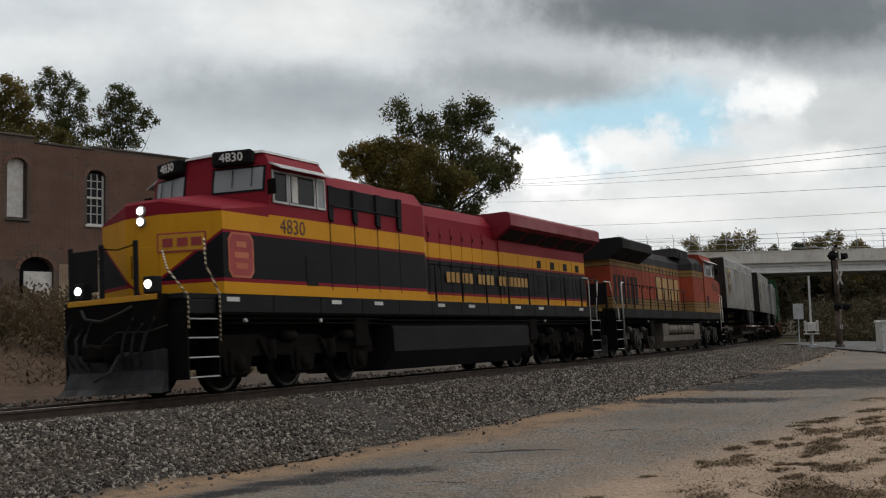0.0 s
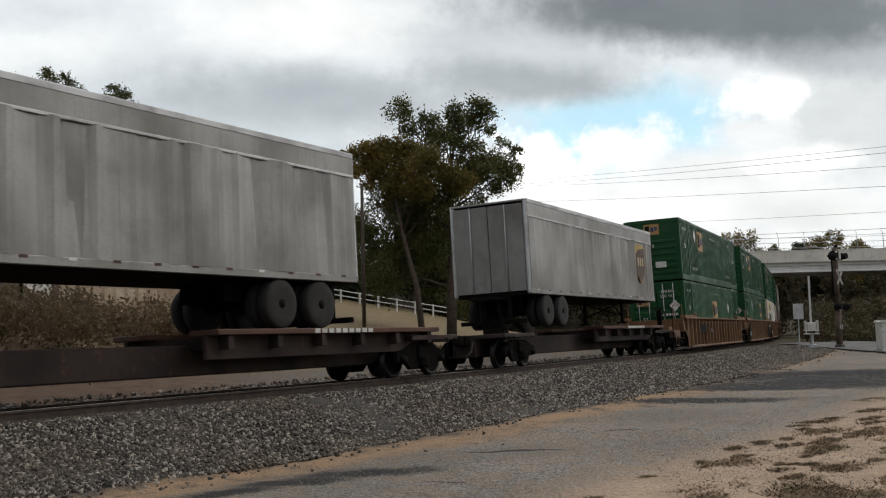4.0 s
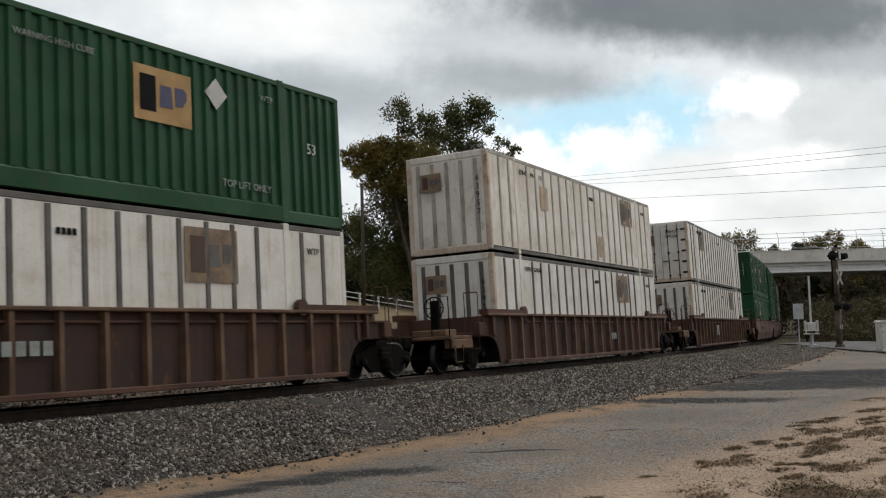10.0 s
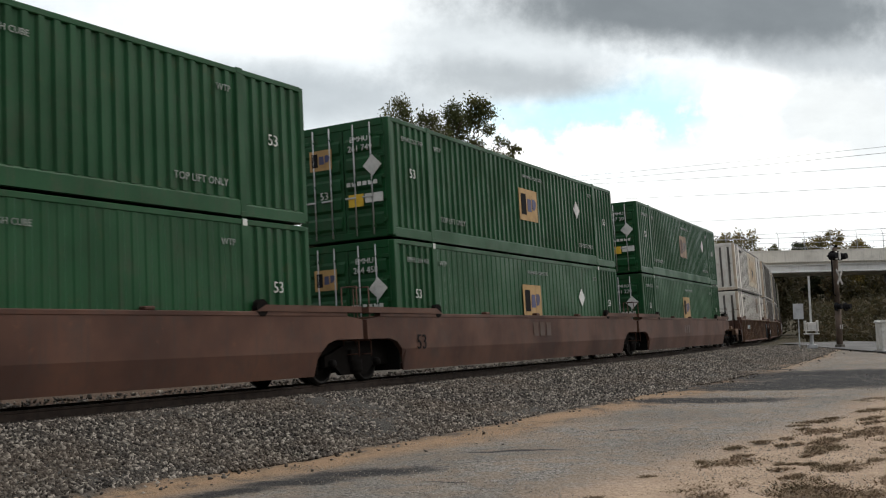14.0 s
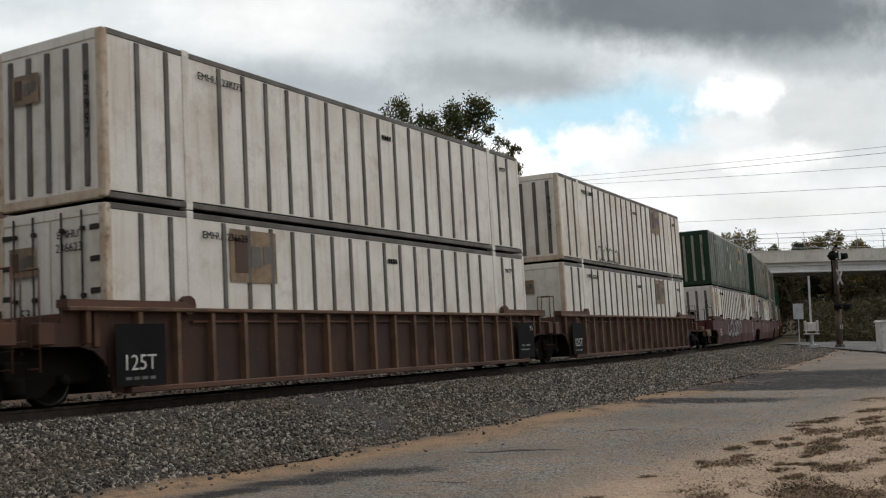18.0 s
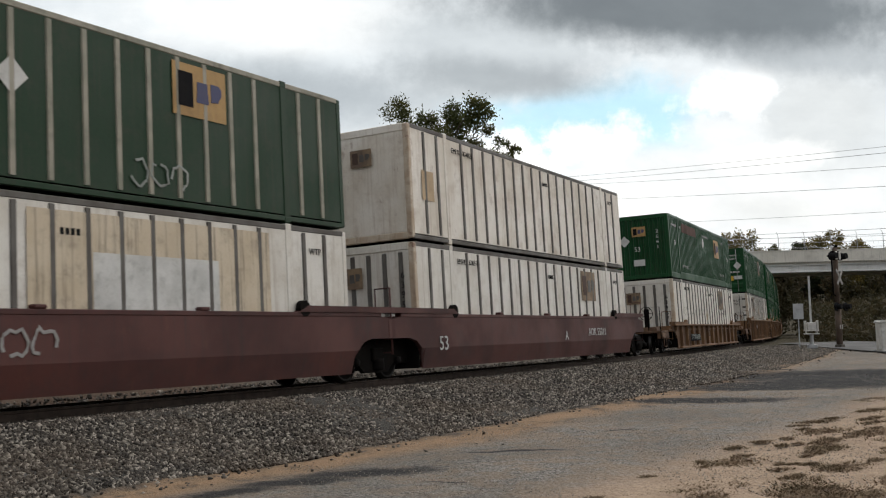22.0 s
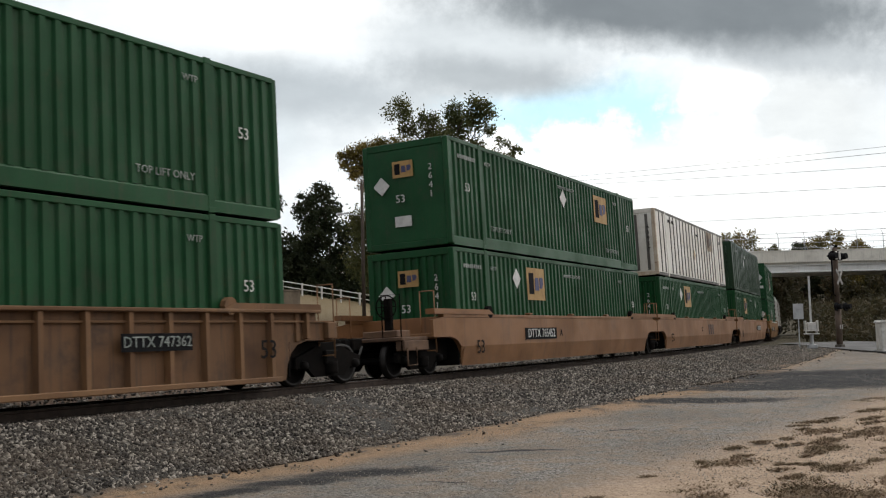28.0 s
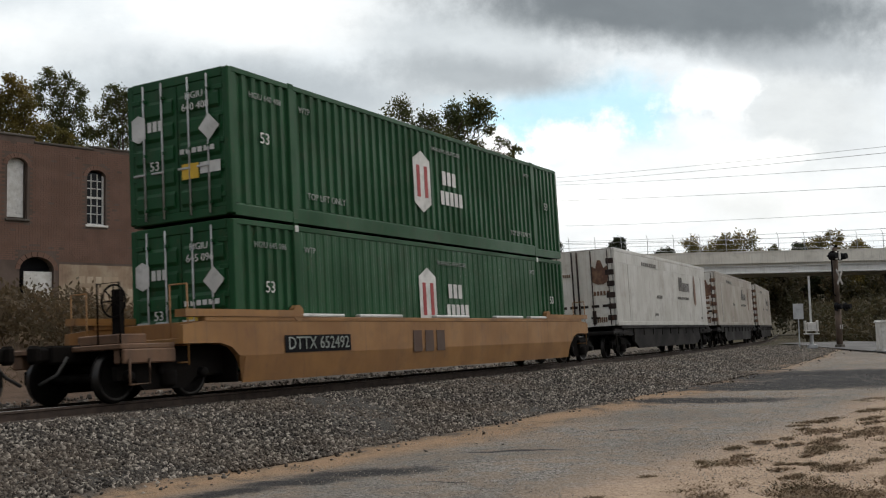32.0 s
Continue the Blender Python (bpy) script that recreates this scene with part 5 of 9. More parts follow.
    part("cab_roof", Geo().loft([ring(4.62, 0.10, 1.34), ring(4.68, 0.14, 1.3), ring(4.73, 0.4, 0.9)]), cab_paint if not modern else BRIGHT, L, "weathered cab roof")
    # nose: a blunt wedge, its top rising to the windshields
    n = Geo()
    plan2 = [(cab1, -1.5), (nose1, -1.5), (nose2, -0.42), (nose2, 0.42), (nose1, 1.5), (cab1, 1.5)]
    tops = (3.58, 3.40, 3.62, 3.62, 3.40, 3.58)
    n.loft([[(x, y, DECK) for x, y in plan2], [(x, y, z - 0.06) for (x, y), z in zip(plan2, tops)]])
    b = [(cab2, -0.28, 3.86), (cab2, 0.28, 3.86)]
    t3 = [(x + (0.05 if i in (1, 2, 3, 4) else 0), y * 0.97, z) for i, ((x, y), z) in enumerate(zip(plan2, tops))]
    n.quad(t3[1], t3[2], b[0], t3[0]).quad(t3[2], t3[3], b[1], b[0]).quad(t3[3], t3[4], t3[5], b[1])
    for i in range(5):
        (x, y), z, (x2, y2), z2 = plan2[i], tops[i] - 0.06, plan2[i + 1], tops[i + 1] - 0.06
        n.quad((x, y, z), (x2, y2, z2), t3[i + 1], t3[i])
    nose = part("nose", n, nose_paint, L)
    part("nose_door", Geo().box(nose2 - 0.02, -0.36, 1.86, nose2 + 0.01, 0.36, 2.75, 0.01), nose_paint, nose)
    part("nose_grab", Geo().tube([(nose2 - 0.03, 0.22, 2.2), (nose2 - 0.07, 0.22, 2.2), (nose2 - 0.07, 0.22, 2.6), (nose2 - 0.03, 0.22, 2.6)], 0.012, 5), STEEL, nose)
    # windshields on the two slanted cab fronts
    for s in (-1, 1):
        def on_front(f0, f1, z0, z1, lift):
            out = Vector((-(1.5 - 0.28), s * (cab1 - cab2), 0)).normalized() * lift
            def p(f, z):
                back = 0.12 * (z - 3.55) / 0.81
                return (cab2 + (cab1 - cab2) * f + back + out.x, s * (0.28 + (1.5 - 0.28) * f) + out.y, z)
            return Geo().quad(p(f0, z0), p(f1, z0), p(f1, z1), p(f0, z1))
        ws = part("windshield_frame", on_front(0.05, 0.93, 3.84, 4.36, 0.012), LOCO_BLACK, L)
        part("windshield", on_front(0.09, 0.89, 3.88, 4.32, 0.022), PANE, ws)
        for f in (0.4, 0.72):
            q0, q1 = on_front(f, f + 0.1, 3.95, 4.34, 0.05).v[0], on_front(f - 0.12, f, 3.95, 4.34, 0.05).v[2]
            part("wiper", Geo().tube([q1, q0], 0.010, 5), STEEL, ws)
        xm = (cab1 + cab2) / 2 + 0.02
        nb = at(part("number_board", Geo().box(-0.42, -0.1, -0.15, 0.42, 0.12, 0.15, 0.04), MARK_BLACK, L, "black number board with white figures"), xm, s * 0.80, 4.53)
        turn = math.atan2(cab2 - cab1, 1.22) * 1.0
        nb.rotation_euler.z = radians(-90) - (turn if s < 0 else -turn)
        at(part("number", lettering(number, 0.25, BOARD_WHITE), BOARD_WHITE, nb), 0, -0.106, 0)
        y = s * 1.5
        w0, w1 = cab1 + 0.12, cab0 - 0.1
        pane_box(L, "cab_window", w0, w0 + 0.5, y, 3.6, 4.26, BRIGHT, s)
        win = pane_box(L, "cab_window", w0 + 0.52, w1 - 0.36, y, 3.6, 4.26, BRIGHT, s)
        part("window_screen", Geo().box(w0 + 0.62, y + s * 0.02, 3.66, w0 + 0.82, y + s * 0.03, 4.2, 0.004), MARK_WHITE, win)
        pane_box(L, "cab_window", w1 - 0.32, w1, y, 3.6, 4.26, BRIGHT, s, PANE)
        part("sun_visor", Geo().loft([[(w0, y - s * 0.1, 4.44), (w0, y, 4.40), (w0, y + s * 0.26, 4.27), (w0, y + s * 0.26, 4.25), (w0, y, 4.36)], [(w1, y - s * 0.1, 4.44), (w1, y, 4.40), (w1, y + s * 0.26, 4.27), (w1, y + s * 0.26, 4.25), (w1, y, 4.36)]]), BRIGHT, L)
        part("mirror", Geo().box(cab1 - 0.02, y, 3.75, cab1 + 0.02, y + s * 0.2, 4.05, 0.01), STEEL, L)
        part("cab_step_door", Geo().box(cab0 - 0.85, y, 2.02, cab0 - 0.45, y + s * 0.012, 2.62, 0.005), LOCO_BLACK, L)
        part("small_label", Geo().box(nose1 + 0.2, y, 2.3, nose1 + 0.32, y + s * 0.006, 2.38), MARK_WHITE, L)
        words(L, number, 0.42 if modern else 0.6, cab1 + 0.75 if modern else cab1 + 0.15, 3.15 if modern else 3.1, LOGO_BROWN, s * 1.506, 0 if s < 0 else math.pi, "road_number")
    # lights
    for z in (3.42, 3.22):
        h = part("headlight", Geo().tube([(nose2 + 0.02, 0, z), (nose2 - 0.05, 0, z)], 0.10, 14), BRIGHT, L, smooth=True)
        part("lens", Geo().tube([(nose2 - 0.05, 0, z), (nose2 - 0.06, 0, z)], 0.070, 14), LAMP_ON if lit else PANE, h)
    for y in (-0.85, 0.85):
        h = part("ditch_light", Geo().box(-10.45, y - 0.13, DECK + 0.02, -10.23, y + 0.13, 2.12, 0.02), LOCO_BLACK, L)
        part("lens", Geo().tube([(-10.45, y, 1.98), (-10.465, y, 1.98)], 0.072, 14), LAMP_ON if lit else PANE, h)
    # pilots, steps, couplers
    for end in (-1, 1):
        x = end * 10.42
        part("pilot_plate", Geo().prism([(-1.12, 1.8), (-1.0, 0.85), (1.0, 0.85), (1.12, 1.8)], 0, x - end * 0.3, x + 0.05 * end), STEEL, L)
        part("platform_edge", Geo().box(x + 0.05 * end, -1.08, 1.70, x + 0.075 * end, 1.08, DECK, 0.005), LOCO_YELLOW if modern else LOCO_GOLD, L)
        pl = Geo()
        for sy in (-1, 1):
            top, mid, low = [], [], []
            pl.loft([[(x + end * (0.02 + 0.16 * f), sy * 1.16 * (1 - f), 0.86 - 0.14 * f), (x + end * (0.0 + 0.16 * f), sy * 1.14 * (1 - f), 0.50), (x + end * (0.10 + 0.22 * f), sy * 1.2 * (1 - f), 0.22), (x + end * (0.2 + 0.3 * f), sy * 1.24 * (1 - f), 0.11), (x - end * (0.1 - 0.3 * f), sy * 1.14 * (1 - f), 0.13), (x - end * (0.1 - 0.2 * f), sy * 1.14 * (1 - f), 0.84)] for f in (0, 0.3, 0.6, 0.85, 1.0)])
        part("snow_plow", pl, PLOW, L, "grimy black plow")
        coupler(L, end, x, end * 11.14)
        for sy in (-1, 1):
            xs = end * 9.78
            for dx in (-0.42, 0.38):
                part("step_well", Geo().box(xs + dx, sy * 1.48, 0.30, xs + dx + 0.04, sy * 1.02, 1.7), STEEL, L)
            for z in (0.32, 0.66, 1.0, 1.33):
                stp = part("step", Geo().box(xs - 0.38, sy * 1.47, z, xs + 0.38, sy * 1.2, z + 0.03, 0.006), STEEL, L)
                part("step_edge", Geo().box(xs - 0.38, sy * 1.47, z + 0.002, xs + 0.38, sy * 1.48, z + 0.026), BRIGHT, stp)
            if modern and end < 0:
                part("grab_rail", Geo().tube([(xs + 0.42, sy * 1.5, 0.95), (xs + 0.42, sy * 1.5, 1.80), (xs + 0.1, sy * 1.48, 2.3), (xs + 0.1, sy * 1.46, 2.78)], 0.017, 6), TAPED, L, smooth=True)
                part("grab_rail", Geo().tube([(xs - 0.40, sy * 1.5, 1.18), (xs - 0.40, sy * 1.5, 1.75), (xs - 0.45, sy * 1.1, 2.22), (xs - 0.2, sy * 0.75, 2.62)], 0.017, 6), TAPED, L, smooth=True)
            else:
                part("grab_rail", Geo().tube([(xs - end * 0.55, sy * 1.5, 0.85), (xs - end * 0.5, sy * 1.5, 2.6), (xs - end * 0.58, sy * 1.5, 2.75), (xs - end * 0.95, sy * 1.46, 2.75)], 0.022, 6), FRAME_WHITE, L, smooth=True)
                part("corner_rail", Geo().tube([(xs + end * 0.05, sy * 1.5, 1.3), (xs + end * 0.08, sy * 1.5, 1.7), (xs + end * 0.45, sy * 1.42, 2.25), (xs + end * 0.62, sy * 1.4, 2.72), (xs + end * 0.7, sy * 1.2, 2.75)], 0.022, 6), FRAME_WHITE, L, smooth=True)
        for y in (-0.42, 0.42, 1.2):
            part("end_stanchion", Geo().box(x - end * 0.16, y - 0.05, DECK, x - end * 0.10, y + 0.05, 2.8, 0.015), LOCO_BLACK, L)
        part("end_guard", Geo().box(x - end * 0.14, 0.5, DECK + 0.15, x - end * 0.11, 1.15, 2.72, 0.02), LOCO_BLACK, L, "black walkway guard")
        part("end_chain", Geo().tube([(x - end * 0.1, -0.42, 2.72), (x - end * 0.1, 0.0, 2.66), (x - end * 0.1, 0.42, 2.72)], 0.014, 5), STEEL, L)
        for y, dz in ((-1.0, 0.1), (-0.72, 0.0), (-0.5, 0.12), (0.5, 0.1), (0.72, 0.0), (1.0, 0.1)):
            part("brake_hose", Geo().tube([(x + end * 0.04, y, 1.3 + dz), (x + end * 0.24, y * 0.97, 1.1), (x + end * 0.28, y * 0.9, 0.75 + dz), (x + end * 0.2, y * 0.8, 0.6)], 0.028, 6), RUBBER, L, smooth=True)
            part("hose_end", Geo().tube([(x + end * 0.2, y * 0.8, 0.6), (x + end * 0.17, y * 0.76, 0.54)], 0.03, 8), TRUCK_GREY, L)
        part("cut_lever", Geo().tube([(x + end * 0.06, -1.3, 1.25), (x + end * 0.12, -0.9, 1.15), (x + end * 0.14, -0.2, 1.18), (x + end * 0.3, 0.0, 1.0)], 0.014, 6), TRUCK_GREY, L, smooth=True)
        part("jumper_cable", Geo().tube([(x + end * 0.05, 0.75, 1.62), (x + end * 0.2, 0.5, 1.45), (x + end * 0.22, 0.1, 1.38), (x + end * 0.16, -0.3, 1.5), (x + end * 0.06, -0.5, 1.62)], 0.03, 6), RUBBER, L, smooth=True)
    # walkway rails
    for side in (-1, 1):
        xs = [-1.2 + i * (rear + 1.0) / 8 for i in range(9)]
        for x in xs:
            part("stanchion", Geo().tube([(x, side * 1.43, 1.7), (x, side * 1.43, 2.72)], 0.02 if not modern else 0.028, 6), LOCO_BLACK, L, smooth=True)
        part("handrail", Geo().tube([(xs[0] - 0.3, side * 1.43, 2.72), (xs[-1] + 0.3, side * 1.43, 2.72)], 0.018, 6), LOCO_BLACK, L, smooth=True)
    # fuel tank, air reservoirs, trucks
    t0, t1 = (-3.3, 4.3) if modern else (-4.2, 3.1)
    if modern:
        part("fuel_tank", Geo().prism([(-1.42, 1.15), (-1.42, 0.62), (-1.05, 0.2), (1.05, 0.2), (1.42, 0.62), (1.42, 1.15), (1.34, 1.22), (-1.34, 1.22)], 0, t0, t1), tank_paint, L)
    else:
        part("fuel_tank", Geo().prism([(-1.0, 1.2), (-1.0, 0.8), (-1.42, 0.72), (-1.4, 0.5), (-1.05, 0.2), (1.05, 0.2), (1.4, 0.5), (1.42, 0.72), (1.0, 0.8), (1.0, 1.2)], 0, t0, t1), tank_paint, L)
        for side in (-1, 1):
            for x0, x1 in ((t0, t0 + 1.35), (t1 - 1.0, t1)):
                part("tank_panel", Geo().box(x0, side * 1.0, 0.72, x1, side * 1.42, 1.24, 0.02), tank_paint, L)
            for x0, x1 in ((-2.75, -0.45), (-0.25, 2.05)):
                part("air_reservoir", Geo().tube([(x0, side * 1.22, 1.0), (x0 + 0.06, side * 1.22, 1.0), (x0 + 0.16, side * 1.22, 1.0), (x1 - 0.16, side * 1.22, 1.0), (x1 - 0.06, side * 1.22, 1.0), (x1, side * 1.22, 1.0)], 0.21, 16), tank_paint, L, smooth=True)
                part("reservoir_strap", Geo().tube([(x0 + 0.5, side * 1.22, 1.0), (x0 + 0.56, side * 1.22, 1.0)], 0.218, 16), STEEL, L, smooth=True)
    for side in (-1, 1):
        for x in (-8.6, -6.2, 5.5):
            part("ground_light", Geo().tube([(x, side * 1.42, 1.32), (x, side * 1.47, 1.32)], 0.035, 8), MARK_WHITE, L)
        for z, r in ((1.36, 0.03), (1.27, 0.022)):
            part("pipe_run", Geo().tube([(-9.3, side * 1.36, z), (-4.0, side * 1.36, z), (-3.6, side * 1.36, z - 0.03), (9.3, side * 1.36, z - 0.03)], r, 6), STEEL, L, smooth=True)
        for x in (-4.6, 4.7):
            part("sand_box", Geo().box(x - 0.25, side * 1.0, 0.75, x + 0.3, side * 1.4, 1.4, 0.03), STEEL, L)
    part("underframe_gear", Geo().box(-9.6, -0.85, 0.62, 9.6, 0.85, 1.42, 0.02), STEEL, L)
    for x in (-6.6, 6.6):
        loco_truck(L, x, truck_paint)
    return L


lead_loco = locomotive("red, yellow and black diesel locomotive with lit headlights", BELLE, BELLE, LOCO_RED, LOCO_BLACK, LOCO_BLACK, STEEL, "4830", True, True, BELLE_NOSE, (-5.85, -7.85, -8.2, -9.22, -9.68, 10.35, 3.2, 10.5))
second_loco = locomotive("weathered orange and black diesel locomotive running backwards", FLAME, FLAME_CAB, LOCO_ROOF, LOCO_ROOF, TANK_GREY, TRUCK_GREY, "4374", False, False, FLAME_CAB, (-5.7, -8.35, -8.7, -9.6, -10.0, 8.75, 4.5, 8.85))


def loco_emblems():
    # lead engine: an eight-sided badge, a nose plate and bars for the railway's name
    def badge():
        return flat_poly([(-0.26, -0.42), (0.26, -0.42), (0.36, -0.3), (0.36, 0.3), (0.26, 0.42), (-0.26, 0.42), (-0.36, 0.3), (-0.36, -0.3)])
    pale = surface("badge_orange", (0.46, 0.13, 0.06), (0.38, 0.10, 0.05))
    b = at(part("badge", badge(), pale, lead_loco, "red eight-sided badge"), -8.72, -1.503, 2.52)
    ring = flat_poly([(-0.23, -0.38), (0.23, -0.38), (0.32, -0.27), (0.32, 0.27), (0.23, 0.38), (-0.23, 0.38), (-0.32, 0.27), (-0.32, -0.27)])
    at(part("badge_field", ring, LOGO_RED, b), 0, -0.004, 0)
    for z, w in ((-0.2, 0.34), (0.0, 0.40), (0.2, 0.28)):
        at(part("badge_bar", flat(w, 0.11), pale, b), 0, -0.008, z)
    turn = -math.atan2(1.08, 0.46)
    p = at(part("nose_plate", flat(0.92, 0.36), LOGO_RED, lead_loco, "yellow nose plate with red shapes"), -9.53, -0.80, 2.78)
    p.rotation_euler.z = turn
    at(part("plate_field", flat(0.86, 0.30), LOCO_YELLOW, p), 0, -0.005, 0)
    for x in (-0.26, 0.02, 0.28):
        at(part("nose_mark", flat(0.2, 0.16), LOGO_RED, p), x, -0.010, 0)
    gold = surface("gold_lettering", (0.42, 0.24, 0.05), (0.34, 0.19, 0.045), 0.6)
    x = 0.2
    for n in (6, 4, 8):
        bars(lead_loco, x + n * 0.13, 2.5, n, n * 0.26, 0.27, gold, -1.002)
        bars(lead_loco, -(x + n * 0.13) + 5.6, 2.5, n, n * 0.26, 0.27, gold, 1.002, math.pi)
        x += n * 0.26 + 0.28
    # second engine: four gold block shapes, each with a dark edge
    o = [(0.06, 0), (0.84, 0), (0.9, 0.08), (0.9, 0.97), (0.84, 1.05), (0.06, 1.05), (0, 0.97), (0, 0.08)]
    for i in range(4):
        for name, m, k, y in (("block_edge", LOGO_BROWN, 0.0, 0.986), ("gold_block", LOCO_GOLD, 0.045, 0.992)):
            g = Geo().prism([(1.96 - i * 1.12 - (a + (0.45 - a) * k * 2), 2.27 + c + (0.52 - c) * (k * 2 if k < 0.3 else 0.45)) for a, c in o], 1, y - 0.03, y)
            part(name, g, m, second_loco)
    for i in range(2):
        part("cabinet_panel", Geo().box(-5.55 + i * 1.1, 1.468, 1.95, -4.5 + i * 1.1, 1.478, 3.4, 0.003), FLAME, second_loco)
    # the rear face carries the number again
    words(second_loco, "4374", 0.34, 8.765, 3.62, LOGO_BROWN, -0.1, radians(90), "road_number")


loco_emblems()


# ---- trailers on spine cars ----
OILY = surface("oily_black_frame", (0.014, 0.012, 0.011), (0.009, 0.008, 0.008), 0.8, scale=0.8, grime=0.5, grime_colour=(0.006, 0.005, 0.005), spec=0.15)
DULL_BOX = surface("dull_beige_box_paint", (0.29, 0.265, 0.225), (0.24, 0.21, 0.175), 0.6, scale=0.6, grime=0.45, grime_colour=(0.14, 0.10, 0.07), streak=0.5, rust=0.15)
SOOTY = surface("sooty_brown_frame", (0.032, 0.018, 0.013), (0.018, 0.013, 0.011), 0.85, scale=0.8, grime=0.6, grime_colour=(0.012, 0.010, 0.009), streak=0.5, rust=0.5)


def spine_car(label, length, boxed=False):
    """A skeleton flat: a centre sill with wheel platforms and a hitch."""
    c = tagged(new("spine_car"), label, "flat car", group="spine cars of the train")
    h = length / 2
    frame_paint = OILY if boxed else SOOTY
    part("centre_sill", Geo().box(-h, -0.36, 0.34, h, 0.36, 0.92, 0.03), frame_paint, c)
    d0 = -h + 1.0 if boxed else h - 9.0
    part("deck", Geo().box(d0, -1.35, 1.06, h - 1.0, -0.62, 1.17, 0.015).box(d0, 0.62, 1.06, h - 1.0, 1.35, 1.17, 0.015), OILY if boxed else BROWN, c, "rust-stained wheel platform")
    for x in np.linspace(d0 + 0.4, h - 1.4, 11 if boxed else 6):
        part("cross_bearer", Geo().box(x - 0.08, -1.3, 0.8, x + 0.08, 1.3, 1.06, 0.01), OILY if boxed else SOOTY, c)
    if not boxed:
        part("hitch", Geo().box(-h + 2.1, -0.35, 0.92, -h + 2.4, 0.35, 1.2, 0.02).tube([(-h + 2.2, -0.3, 1.1), (-h + 2.0, -0.22, 2.05)], 0.07, 8).tube([(-h + 2.2, 0.3, 1.1), (-h + 2.0, 0.22, 2.05)], 0.07, 8).tube([(-h + 4.0, -0.3, 0.95), (-h + 2.1, -0.2, 1.95)], 0.06, 8).tube([(-h + 4.0, 0.3, 0.95), (-h + 2.1, 0.2, 1.95)], 0.06, 8).box(-h + 1.6, -0.45, 2.0, -h + 2.5, 0.45, 2.1, 0.02), STEEL, c, "folding trailer hitch")
    for end in (-1, 1):
        part("end_platform", Geo().box(end * (h - 2.2), -1.3, 0.86, end * h, 1.3, 0.98, 0.015), OILY if boxed else SOOTY, c)
        part("side_step", Geo().tube([(end * (h - 0.2), -1.32, 0.9), (end * (h - 0.2), -1.32, 0.4), (end * (h - 0.6), -1.32, 0.4), (end * (h - 0.6), -1.32, 0.9)], 0.02, 6), STEEL, c, smooth=True)
        freight_truck(c, end * (h - 1.5))
        coupler(c, end, end * h, end * (h + 0.55))
    part("air_brake_reservoir", Geo().tube([(-1.0, 0.6, 0.6), (0.4, 0.6, 0.6)], 0.2, 12), STEEL, c, smooth=True)
    if not boxed:
        for y in (-1.0, 1.0):
            part("side_beam", Geo().box(d0, y - 0.05, 0.62, h - 1.0, y + 0.05, 1.06, 0.01), SOOTY, c)
    if boxed:
        # black sills and skirts added to fill the gap below the box
        for y in (-1.22, 1.22):
            part("side_sill", Geo().prism([(-h + 2.9, 0.55), (-h + 3.6, 0.3), (h - 3.6, 0.3), (h - 2.9, 0.55), (h - 2.9, 1.06), (-h + 2.9, 1.06)], 1, y - 0.05, y + 0.05), OILY, c, "black side sill")
            part("end_skirt", Geo().box(-h + 0.3, y - 0.04, 0.8, -h + 2.9, y + 0.04, 1.06, 0.01).box(h - 2.9, y - 0.04, 0.8, h - 0.3, y + 0.04, 1.06, 0.01), OILY, c)
    else:
        bars(c, h - 5.0, 1.115, 9, 2.2, 0.09, MARK_WHITE, -1.354)
    return c


def shield(parent, x, z, y):
    """A brown shield with a gold head, plain shapes."""
    o = []
    for i in range(9):
        a = math.pi * i / 8
        o.append((0.62 * math.cos(a) if 0 < i < 8 else 0.62 * math.cos(a), 0.55 + 0.14 * math.sin(a)))
    o += [(-0.62, -0.3), (-0.45, -0.6), (0, -0.88), (0.45, -0.6), (0.62, -0.3)]
    s = at(part("shield", flat_poly(o), surface("gold_logo_paint", (0.40, 0.27, 0.07), (0.30, 0.21, 0.07)), parent, "gold and brown shield emblem"), x, y, z)
    inner = [(-0.57, 0.3), (-0.2, 0.47), (0.57, 0.56), (0.57, -0.29), (0.43, -0.57), (0, -0.82), (-0.43, -0.57), (-0.57, -0.29)]
    at(part("shield_field", flat_poly(inner), LOGO_BROWN, s), 0, -0.005, 0)
    for k in (-0.3, 0.0, 0.3):
        at(part("shield_mark", flat(0.17, 0.34), surface("cream_mark", (0.45, 0.36, 0.22)) if k == -0.3 else bpy.data.materials["cream_mark"], s), k, -0.010, -0.02)
    return s


DARK_REFLECTOR = surface("grimy_red_reflector", (0.07, 0.02, 0.015), (0.03, 0.015, 0.012), 0.6, grime=0.5)


